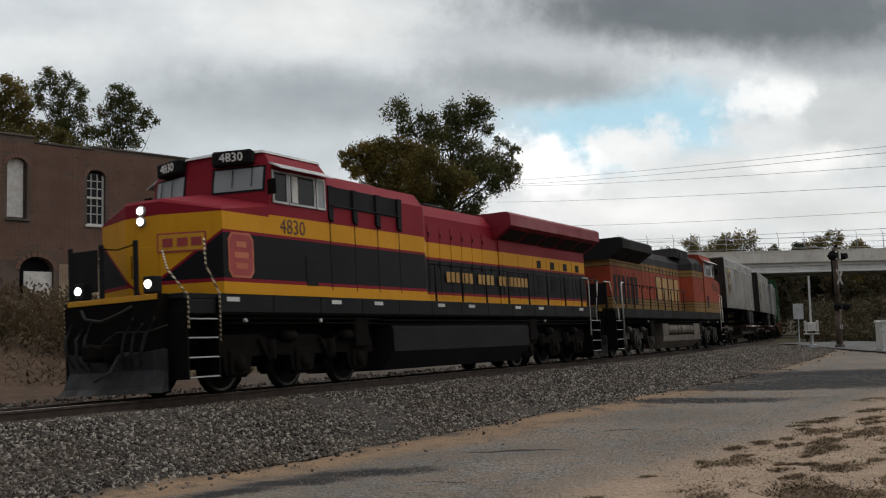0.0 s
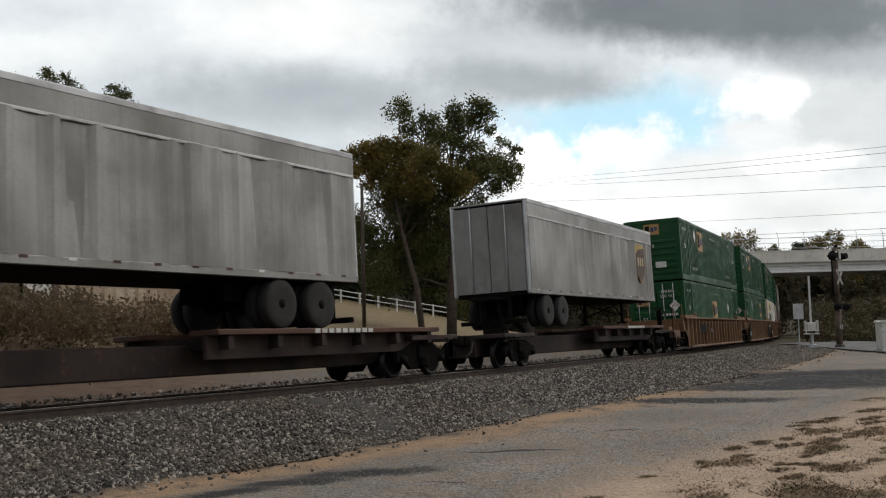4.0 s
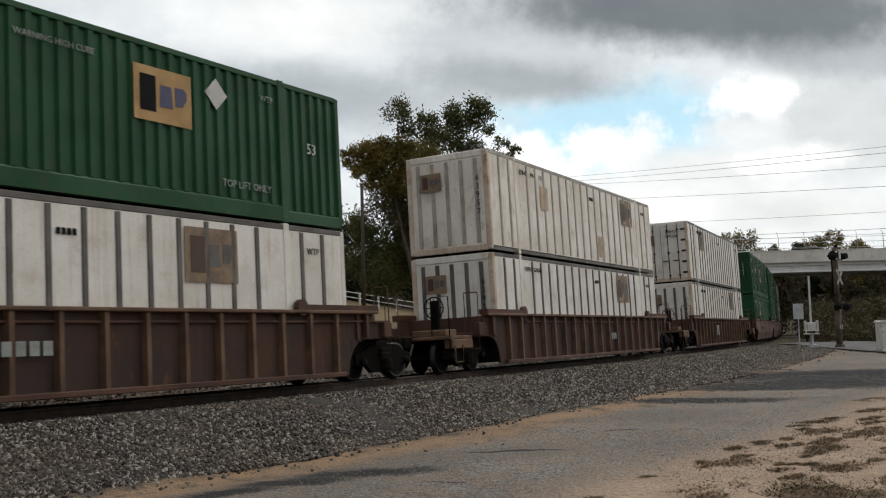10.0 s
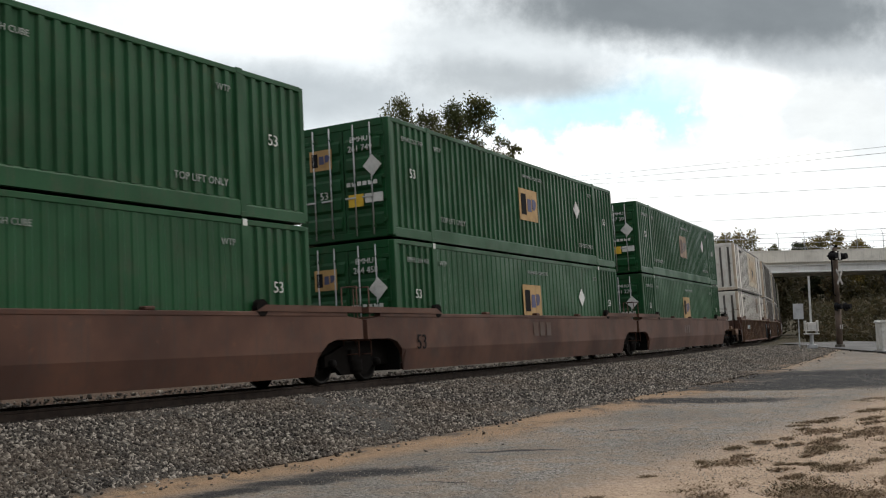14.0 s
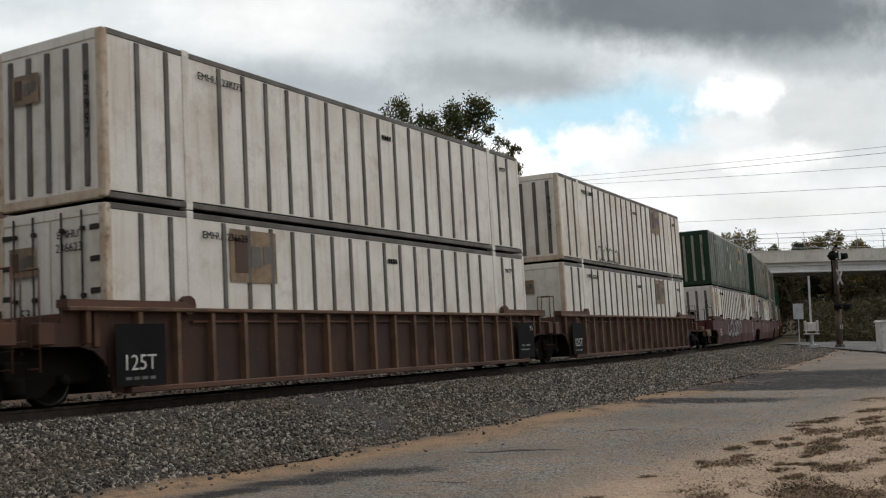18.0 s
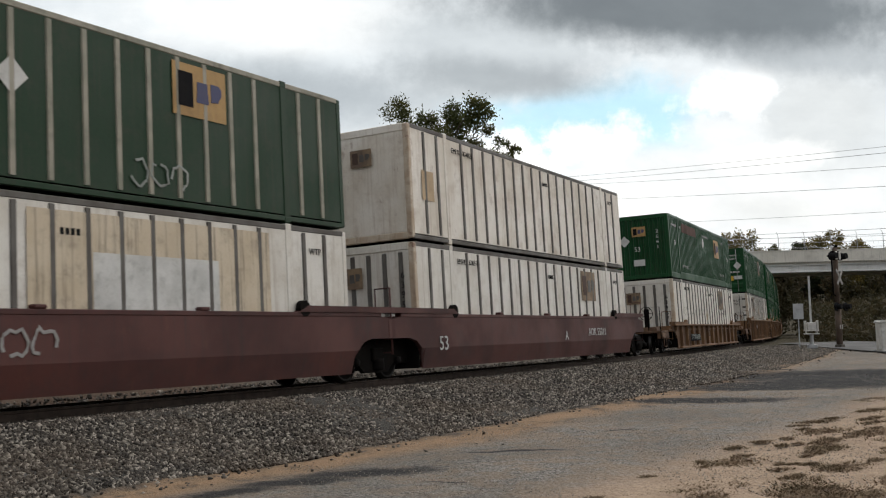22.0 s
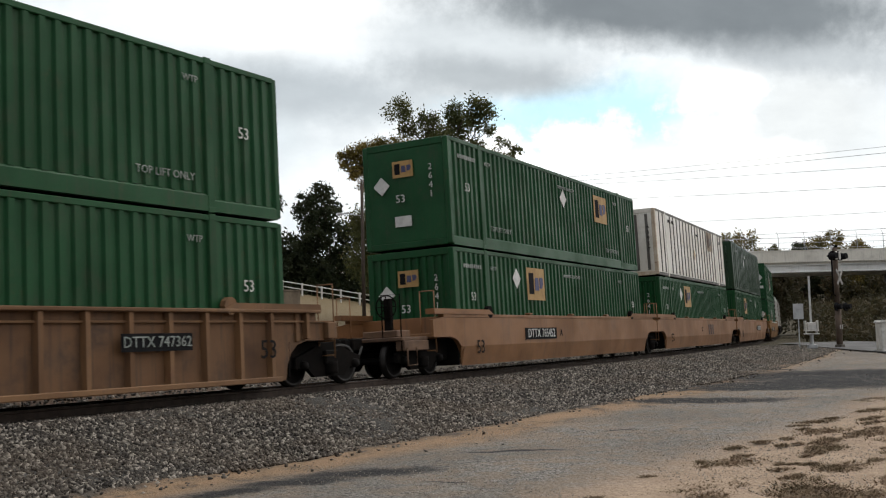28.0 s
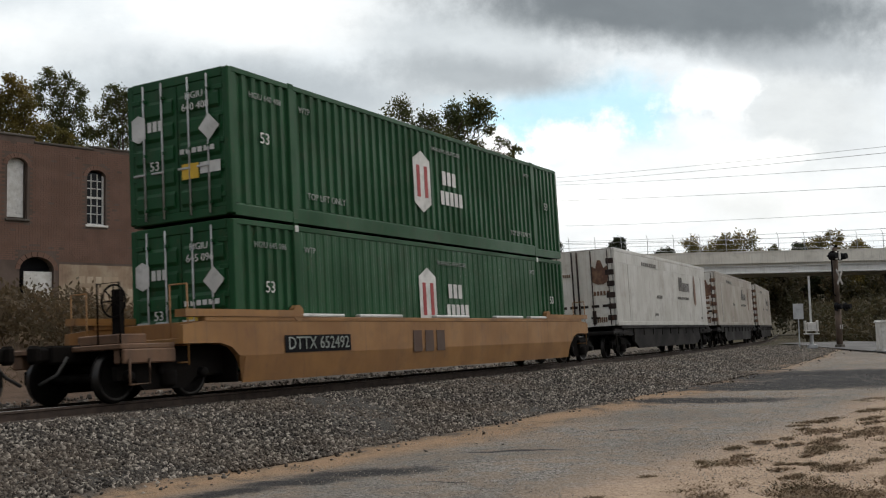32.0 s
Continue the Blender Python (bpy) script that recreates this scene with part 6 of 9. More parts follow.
def trailer(label, length, reverse, paint, nose_paint, shield_x):
    """A highway trailer: 0 is its middle, wheels on the platform at z 1.17."""
    boxed = shield_x is None
    c = tagged(new("refrigerated_box" if boxed else "highway_trailer"), label, "container" if boxed else "trailer", group="refrigerated boxes on the train" if boxed else "trailers on the train")
    h, w2, z0, z1 = length / 2, 1.29, 2.16, 5.02
    d = -1 if not reverse else 1
    for side in (-1, 1):
        y = side * w2
        g = Geo()
        n = 90
        rs2 = np.random.RandomState(7 + side)
        dents = np.convolve(rs2.normal(0, 1, n + 8), np.ones(3) / 3, "same")[:n + 1]
        prof = []
        zz = [z0 + 0.14, z0 + 0.8, z0 + 1.5, z0 + 2.2, z1 - 0.5]
        for i in range(n + 1):
            x = -h + 0.1 + (2 * h - 0.2) * i / n
            rib = 0.012 * (1 if i % 3 == 0 and not boxed else 0)
            prof.append([(x, y + side * (rib + (0.07 * dents[i] * (0.4 + 0.6 * j / 4) * (i > 24) if paint is TRAILER else 0.004 * dents[i])), z) for j, z in enumerate(zz)])
        g.loft(prof, closed=False)
        part("side_panel", g, paint, c)
        part("inner_wall", Geo().box(-h + 0.1, y - side * 0.03, z0 + 0.1, h - 0.1, y - side * 0.06, z1 - 0.1), paint, c)
        part("upper_panel", Geo().box(-h + 0.08, y - side * 0.04, z1 - 0.5, h - 0.08, y + side * 0.008, z1 - 0.1), paint, c)
        if not boxed:
            part("rub_rail", Geo().box(-h + 0.08, y, z1 - 0.53, h - 0.08, y + side * 0.03, z1 - 0.47, 0.01), BRIGHT, c)
        part("top_rail", Geo().box(-h + 0.05, y - side * 0.08, z1 - 0.1, h - 0.05, y + side * 0.015, z1 + 0.03, 0.015), BRIGHT if paint is TRAILER else paint, c)
        part("bottom_rail", Geo().box(-h + 0.05, y - side * 0.1, z0, h - 0.05, y + side * 0.012, z0 + 0.15, 0.012), paint, c)
        for i in range(14 if side < 0 and not boxed else 0):
            x = -h + 0.6 + i * (2 * h - 1.2) / 13
            part("reflector_strip", Geo().box(x - 0.08, y + side * 0.012, z0 + 0.1, x + 0.08, y + side * 0.018, z0 + 0.15), DARK_REFLECTOR if i % 5 else MARK_WHITE, c)
        for x in (-h, h):
            s = 1 if x < 0 else -1
            part("corner_post", Geo().box(x, y, z0, x + s * 0.14, y - side * 0.14, z1, 0.05), paint if boxed else TRAILER_NOSE if (x < 0) == (d < 0) else BRIGHT, c)
    part("roof", Geo().box(-h, -w2 + 0.05, z1 - 0.04, h, w2 - 0.05, z1 + 0.02, 0.01), paint, c)
    part("floor", Geo().box(-h + 0.05, -w2 + 0.08, z0 - 0.02, h - 0.05, w2 - 0.08, z0 + 0.14), STEEL, c)
    nx = d * h
    part("nose_wall", Geo().box(nx, -w2 + 0.12, z0, nx - d * 0.06, w2 - 0.12, z1, 0.01), nose_paint, c, "" if boxed else "dark front wall")
    for y, z in () if boxed else ((-0.55, z0 + 0.9), (-0.75, z0 + 0.55), (0.6, z0 + 0.7)):
        part("hose_box", Geo().box(nx, y - 0.12, z - 0.1, nx + d * 0.06, y + 0.12, z + 0.1, 0.015), TRAILER_NOSE, c)
    for y0, y1 in ((-w2 + 0.13, -0.01), (0.01, w2 - 0.13)):
        dr = part("rear_door", Geo().box(-nx, y0, z0 + 0.1, -nx - (-d) * 0.05, y1, z1 - 0.1, 0.01), paint, c)
        part("lock_rod", Geo().tube([(-nx - d * 0.04, (y0 + y1) / 2, z0 + 0.1), (-nx - d * 0.04, (y0 + y1) / 2, z1 - 0.1)], 0.016, 6), BRIGHT, dr, smooth=True)
    if boxed:
        return c
    # landing gear, tandem
    for y in (-0.75, 0.75):
        x = d * (h - 3.0)
        leg = Geo().box(x - 0.07, y - 0.06, 1.35, x + 0.07, y + 0.06, z0, 0.01).box(x - 0.16, y - 0.16, 1.3, x + 0.16, y + 0.16, 1.36, 0.01)
        part("landing_leg", leg, STEEL, c)
        part("leg_brace", Geo().tube([(x, y, 1.6), (x - d * 1.1, y * 0.8, z0)], 0.03, 6), STEEL, c, smooth=True)
    part("leg_tie", Geo().tube([(d * (h - 3.0), -0.75, 1.6), (d * (h - 3.0), 0.75, 2.1)], 0.025, 6).tube([(d * (h - 3.0), 0.75, 1.6), (d * (h - 3.0), -0.75, 2.1)], 0.025, 6), STEEL, c, smooth=True)
    part("bogie_frame", Geo().box(-d * (h - 0.7), -0.6, 1.75, -d * (h - 3.6), -0.45, 2.14, 0.01).box(-d * (h - 0.7), 0.45, 1.75, -d * (h - 3.6), 0.6, 2.14, 0.01), STEEL, c)
    for k in (1.4, 2.7):
        x = -d * (h - k)
        part("axle", Geo().tube([(x, -1.0, 1.66), (x, 1.0, 1.66)], 0.07, 10), STEEL, c, smooth=True)
        for y in (-1.15, -0.83, 0.83, 1.15):
            ty = Geo().loft([[(x + a * math.cos(t), y + b, 1.665 + a * math.sin(t)) for t in [2 * math.pi * i / 24 for i in range(24)]] for a, b in ((0.3, -0.12), (0.45, -0.13), (0.49, -0.10), (0.49, 0.10), (0.45, 0.13), (0.3, 0.12))])
            tyre = part("tyre", ty, RUBBER, c, smooth=True)
            s = -1 if y < 0 else 1
            part("hub", Geo().tube([(x, y, 1.665), (x, y + s * 0.09, 1.665)], 0.27, 16).tube([(x, y + s * 0.08, 1.665), (x, y + s * 0.13, 1.665)], 0.09, 12), STEEL, tyre, smooth=True)
    part("rear_bumper", Geo().box(-d * h, -1.1, 1.3, -d * (h - 0.1), 1.1, 1.42, 0.01).box(-d * h, -0.6, 1.4, -d * (h - 0.1), -0.5, z0).box(-d * h, 0.5, 1.4, -d * (h - 0.1), 0.6, z0), STEEL, c)
    shield(c, shield_x - h, 3.72, -w2 - 0.03)
    return c


# ---- the train in order: (thing, place of its middle from the lead at 0 s, height) ----
TRAIN = [(lead_loco, 23.1, 0.0, False), (second_loco, 45.2, 0.0, True)]
for u0, length, car_u, car_len, rev, paint, nose_p, sx, label in (
        (58.55, 13.6, 66.6, 17.6, False, TRAILER, TRAILER_NOSE, 1.7, "dented aluminium highway trailer with brown shield, on a spine car"),
        (76.85, 13.0, 85.4, 17.6, False, TRAILER, TRAILER_NOSE, 1.6, "weathered aluminium highway trailer with brown shield, on a spine car"),
        (99.15, 13.6, 105.8, 17.6, True, TRAILER, TRAILER, 11.7, "weathered grey highway trailer with brown shield, on a spine car")):
    TRAIN.append((spine_car("grimy brown skeleton spine car carrying a highway trailer", car_len), car_u, 0.0, False))
    TRAIN.append((trailer(label, length, rev, paint, nose_p, sx), u0 + length / 2, 0.0, False))

FRONTS = dict(A=118.0, B=137.36, C=156.49, D=179.93, E=203.34, F=226.58, G=249.87, H=269.28, I=288.78, J=312.36, K=331.77, L=351.05, M=374.29, N=393.6, O=412.57, P=436.25, Q=459.43, R=478.83, S=498.18, T=521.39, U=540.72, V=560.28, W=584.03)
DARK_BOX = lambda x: ("panel", 1.1, 1.0, x, 0.76)
N125 = [DARK_BOX(0.55), ("text", "125T", 0.36, 0.5, 0.62, MARK_WHITE), ("bars", 4, 0.7, 0.55, 0.38, 0.05)]
REAR_BOX = [("panel", 1.1, 1.0, 15.6, 0.76), ("text", "53", 0.2, 15.95, 1.1, MARK_WHITE), ("bars", 2, 0.7, 15.6, 0.62, 0.05), ("bars", 1, 0.8, 15.6, 0.5, 0.04)]
DT = [("panel", 2.5, 0.34, 5.3, 0.95), ("text", "DTTX 765452", 0.36, 5.3, 0.95, MARK_WHITE), ("text", "53", 0.5, 1.0, 0.62, MARK_BLACK)]
# name: well kind, paint, free front, free rear, marks, upper and lower container (look, leading end, logos)
up, lo = 3.30, 0.365
UNITS = dict(
    A=("ribbed", TAN, 1, 0, [("panel", 1.6, 0.32, 3.2, 1.0), ("bars", 5, 0.8, 5.6, 0.9)], ("green", "ribbed", [("E", 4.97, 2.08), ("D", 3.59, 2.25)]), ("green_flat", "door", [("E", 7.88, 1.57), ("D", 12.17, 1.77)], "EMHU 250 163")),
    B=("ribbed", TAN, 0, 0, N125 + REAR_BOX + [("bars", 3, 0.6, 8.3, 1.0)], ("green", "ribbed", [("E", 5.1, 2.05), ("D", 3.68, 2.22)]), ("green_flat", "door", [("E", 11.15, 1.91), ("D", 4.85, 2.16)], "EMHU 647946")),
    C=("ribbed", TAN, 0, 1, N125, ("green", "panel", [("E", 5.08, 2.04), ("D", 11.39, 2.25)]), ("white_corrugated", "ribbed", [("J", 4.4, 2.28)])),
    D=("ribbed", BROWN, 1, 1, [("bars", 5, 1.2, 7.8, 0.9)], ("green", "door", [("E", 10.9, 1.96), ("D", 12.25, 2.26)], "EMHU 648915"), ("white", "post", [("E", 12.0, 2.14)])),
    E=("ribbed", BROWN, 1, 1, [("bars", 3, 0.6, 9.8, 0.8)], ("cream_pale", "post", [("E", 12.85, 2.22), ("p", 4.2, 1.88), ("p", 9.6, 0.7)], "EMHU 296 112"), ("white", "post", [("E", 11.7, 2.18)], "EMHU 639304")),
    F=("ribbed", BROWN, 1, 1, [("bars", 2, 0.8, 5.6, 0.9, 0.5)], ("white", "door", [("E", 3.6, 2.15)], "EMHU 290266"), ("white", "post", [("E", 11.8, 2.17)], "EMHU 63957")),
    G=("smooth", BROWN, 1, 0, [("text", "DTTX 720076", 0.4, 4.7, 1.0, LOGO_FADED)], ("green", "corrugated", [("E", 8.0, 1.57), ("D", 3.8, 1.84)]), ("green_flat", "ribbed", [("E", 5.22, 2.02)])),
    H=("smooth", BROWN, 0, 0, [("bars", 3, 1.5, 8.4, 1.08, 0.4), ("text", "53", 0.5, 0.8, 0.8, MARK_BLACK)], ("green", "door", [("E", 8.2, 1.55), ("D", 12.35, 1.8)], "EMHU 261 749"), ("green_flat", "door", [("E", 8.05, 1.56), ("D", 12.3, 1.76)], "EMHU 264 458")),
    I=("smooth", BROWN, 0, 1, [("bars", 3, 1.2, 7.0, 1.0, 0.35)], ("green", "door", [("F", 8.1, 1.54), ("D", 12.6, 1.85)], "EMHU 267 301"), ("green_flat", "door", [("E", 7.9, 1.62)], "EMHU 641 220")),
    J=("ribbed", BROWN, 1, 0, REAR_BOX + [("bars", 6, 1.6, 3.2, 1.05)], ("white", "post", [("S", 10.2, 1.62), ("P", 10.3, 1.55), ("E", 10.14, 1.42), ("d", 7.15, 1.33)], "EMHU 241252"), ("white", "post", [("E", 11.44, 2.15)], "EMHU 538702")),
    K=("ribbed", BROWN, 0, 0, N125 + REAR_BOX, ("white", "post", [], "EMHU 238275"), ("white", "door", [("E", 3.7, 2.18)], "EMHU 236623")),
    L=("ribbed", BROWN, 0, 1, N125, ("cream", "post", [("E", 11.9, 2.27)], "EMHU 238903"), ("white", "panel", [("E", 11.9, 2.2)], "EMHU 637118")),
    M=("smooth", MAROON, 1, 0, [("text", "53", 0.55, 0.75, 0.77, MARK_WHITE)], ("dark", "post", [("E", 12.0, 2.18), ("D", 7.5, 1.3)]), ("white", "post", [("E", 11.8, 2.2), ("p", 0.8, 2.2), ("p", 1.3, 2.2)], "EMHU 660462")),
    N=("smooth", MAROON, 0, 0, [("bars", 6, 1.1, 3.2, 1.2, 0.12)], ("dark", "post", [("E", 11.75, 2.2), ("D", 7.72, 1.72)]), ("white", "post", [("S", 10.75, 1.55), ("Q", 10.65, 1.55)], "EMHU 655036")),
    O=("smooth", MAROON, 0, 1, [("text", "53", 0.5, 1.0, 0.75, MARK_WHITE), ("text", "AOK 55011", 0.36, 12.3, 0.95, MARK_WHITE), ("text", "A", 0.4, 9.4, 0.85, MARK_WHITE)], ("cream", "panel", [("p", 0.9, 1.4)], "EMHU 834820"), ("white", "post", [("E", 12.15, 2.16)], "EMHU 638115")),
    P=("shallow", TAN, 1, 1, [("panel", 2.3, 0.32, 3.4, 0.6), ("text", "DTTX 466039", 0.33, 3.4, 0.6, FAINT), ("text", "53", 0.42, 6.9, 0.75, MARK_BLACK)], ("green", "corrugated", [("E", 11.75, 1.99), ("D", 7.95, 2.05)]), ("white", "post", [("E", 11.9, 2.15), ("d", 7.6, 1.28)], "EMHU 237537")),
    Q=("ribbed", TAN, 1, 0, [("bars", 3, 0.7, 3.6, 1.05)], ("green", "door", [("F", 11.0, 2.07), ("D", 12.36, 2.21)], "EMHU 650959"), ("white", "door", [("E", 4.05, 2.18), ("d", 8.0, 1.73), ("d", 12.3, 1.43)], "EMHU 830587")),
    R=("ribbed", TAN, 0, 0, [("bars", 3, 0.8, 7.0, 0.9)], ("green", "corrugated", [("F", 5.3, 2.0), ("D", 4.0, 2.2)]), ("green", "corrugated", [("D", 3.99, 1.75), ("E", 9.4, 1.8)])),
    S=("ribbed", TAN, 0, 1, [("panel", 1.6, 0.3, 12.6, 0.95), ("text", "DTTX 747362", 0.26, 12.6, 0.95, FAINT), ("text", "53", 0.5, 15.4, 0.75, MARK_BLACK)], ("green", "door", [("E", 3.6, 2.1), ("D", 2.5, 2.3)]), ("green", "door", [("E", 3.5, 2.06), ("D", 2.6, 2.0)])),
    T=("smooth", ORANGE_TAN, 1, 0, DT + [("text", "A", 0.3, 6.9, 0.95, MARK_BLACK)], ("green", "panel", [("E", 12.0, 2.05), ("D", 8.28, 2.07)]), ("green", "corrugated", [("E", 5.45, 2.08), ("D", 4.0, 2.2)])),
    U=("smooth", ORANGE_TAN, 0, 0, [("text", "53", 0.5, 1.0, 0.62, MARK_BLACK), ("bars", 3, 1.5, 10.0, 0.95, 0.5), ("text", "C", 0.3, 7.6, 0.95, MARK_BLACK)], ("white", "post", [("E", 12.15, 2.25), ("d", 7.9, 1.33)], "EMHU 243545"), ("green", "corrugated", [("E", 5.45, 2.14), ("D", 4.05, 2.22)])),
    V=("smooth", ORANGE_TAN, 0, 1, [("panel", 2.5, 0.34, 11.2, 0.97), ("text", "DTTX 765452", 0.36, 11.2, 0.97, MARK_WHITE), ("text", "53", 0.55, 1.0, 0.62, MARK_BLACK), ("text", "B", 0.3, 9.4, 0.95, MARK_BLACK)], ("dark_plain", "post", [("D", 6.05, 1.84)]), ("green", "corrugated", [("E", 5.13, 2.02), ("D", 11.45, 2.22)])),
    W=("tabbed", YELLOW, 1, 1, [("panel", 2.3, 0.34, 2.4, 0.86), ("text", "DTTX 652492", 0.36, 2.4, 0.86, FAINT), ("bars", 3, 1.7, 7.05, 0.84, 0.5)], ("green", "door", [("H", 6.8, 1.42)], "HGIU 640 408"), ("green_flat", "door", [("H", 6.8, 1.42)], "HGIU 645 096")))

CAR_LABEL = {ORANGE_TAN: "orange-tan smooth-sided well car carrying two stacked containers", TAN: "rust-stained tan ribbed well car carrying two stacked containers", BROWN: "grimy red-brown well car carrying two stacked containers", MAROON: "dark maroon smooth-sided well car carrying two stacked containers", YELLOW: "faded yellow smooth-sided well car carrying two stacked containers"}
BOX_LABEL = {"green": "green corrugated steel container", "dark": "dark green container with pale grey side posts", "dark_plain": "dark green smooth-sided container", "white": "white sheet-sided container with grey seams", "cream": "rust-streaked dirty white container", "cream_pale": "dirty cream container with pale side posts", "green_flat": "green steel container with shallow side ribs", "white_corrugated": "white corrugated container with a yellow panel"}
CARS = {}
for key, (kind, paint, first, last, marks, upper, lower) in UNITS.items():
    mid = FRONTS[key] + LEN / 2
    label = CAR_LABEL[paint]
    CARS[key] = well_car(kind, paint, label, first, last, marks)
    TRAIN.append((CARS[key], mid, 0.0, False))
    for spec, z, where in ((upper, up, " stacked on another"), (lower, lo, " in a well car")):
        c = container(spec[0], BOX_LABEL[spec[0]] + where, spec[1], spec[2], spec[3] if len(spec) > 3 else "", key != "W")
        CARS[key, z] = c
        TRAIN.append((c, mid, z, False))
for i, u0 in enumerate((605.6, 624.7, 643.9)):
    TRAIN.append((spine_car("grimy dark skeleton car carrying a white refrigerated box", 17.6, True), u0 + 8.1, 0.0, False))
    # front walls get a whiter paint than the sides to show them lit
    TRAIN.append((trailer("dirty white refrigerated box with dark emblem, on a spine car", 16.0, False, DULL_BOX if i else TRAILER_WHITE, WHITE, None), u0 + 8.0, -0.98, False))


def pale_trailer_marks():
    """Emblems, lock rods and hinges on the fronts of the white trailers, writing on their sides."""
    q = radians(-90)
    blot = surface("brown_emblem", (0.10, 0.045, 0.03), (0.20, 0.12, 0.07), 0.7, scale=5, grime=0.4)
    for k, (thing, mid, z, flip) in enumerate(t for t in TRAIN if t[0].name.startswith("refrigerated_box")):
        x = -8.0
        e = at(part("emblem", flat_poly([(-0.28, -0.36), (-0.1, -0.44), (0.12, -0.44), (0.28, -0.36), (0.34, -0.05), (0.3, 0.25), (0.17, 0.16), (0.06, 0.46), (-0.06, 0.46), (-0.15, 0.16), (-0.3, 0.26), (-0.34, -0.05)]), blot, thing, "dark brown emblem"), x - 0.012, -0.72, 4.15)
        e.rotation_euler.z = q
        for y, wide in ((-1.06, 0.02), (-0.42, 0.022), (0.12, 0.035), (0.32, 0.03), (0.9, 0.02)):
            part("lock_rod", Geo().tube([(x - 0.05, y, 2.2), (x - 0.05, y, 4.97)], wide, 6), SOOTY, thing, smooth=True)
        for i in range(6):
            part("hinge", Geo().box(x - 0.035, -1.27, 2.36 + i * 0.42, x + 0.01, -0.93 - 0.05 * (i % 2), 2.56 + i * 0.42, 0.02), SOOTY if k == 0 else blot, thing)
        for i in range(5 if k else 0):
            part("rust_patch", Geo().box(x - 0.016, -0.9 + 0.07 * (i % 2), 2.5 + i * 0.27, x - 0.012, -0.55 + 0.1 * (i % 3), 2.62 + i * 0.27), blot, thing)
        for y, wide, z1, tall in ((-0.72, 0.62, 3.3, 0.16), (0.62, 0.4, 4.05, 0.12), (0.0, 2.1, 2.86, 0.1), (-0.7, 0.4, 2.3, 0.2)):
            g = Geo()
            for i in range(5):
                c0 = y + wide * (i / 5 - 0.5)
                g.box(x - 0.016, c0, z1, x - 0.012, c0 + wide * 0.14, z1 + tall)
            part("front_writing", g, SOOTY if tall == 0.1 else blot, thing)
        part("latch_box", Geo().box(x - 0.06, -0.5, 2.25, x, -0.36, 2.75, 0.02).box(x - 0.06, -0.62, 2.45, x, -0.3, 2.52, 0.01), SOOTY, thing)
        grey = SEAM
        bars(thing, 2.5, 4.02, 2, 0.75, 0.62, grey, -1.31)
        bars(thing, 3.5, 3.9, 7, 1.5, 0.4, grey, -1.31)
        bars(thing, 2.9, 3.38, 12, 2.3, 0.12, grey, -1.31)
        bars(thing, -1.5, 3.35, 4, 0.9, 0.13, grey, -1.31)
        bars(thing, -2.2, 2.6, 3, 0.6, 0.1, grey, -1.31)
        bars(thing, -3.0, 4.62, 8, 2.4, 0.15, grey, -1.31)
        bars(thing, 6.6, 2.5, 2, 0.4, 0.1, grey, -1.31)
        at(part("side_mark", flat_poly([(-0.18, -0.55), (0.0, -0.7), (0.18, -0.55), (0.2, 0.3), (0.06, 0.75), (-0.06, 0.75), (-0.2, 0.3)]), blot, thing), 5.3, -1.315, 3.75)
        for u in (-6.2, 6.9):
            part("side_band", Geo().box(u - 0.04, -1.308, 2.33, u + 0.04, -1.29, 4.5, 0.005), TRAILER_WHITE, thing)


pale_trailer_marks()


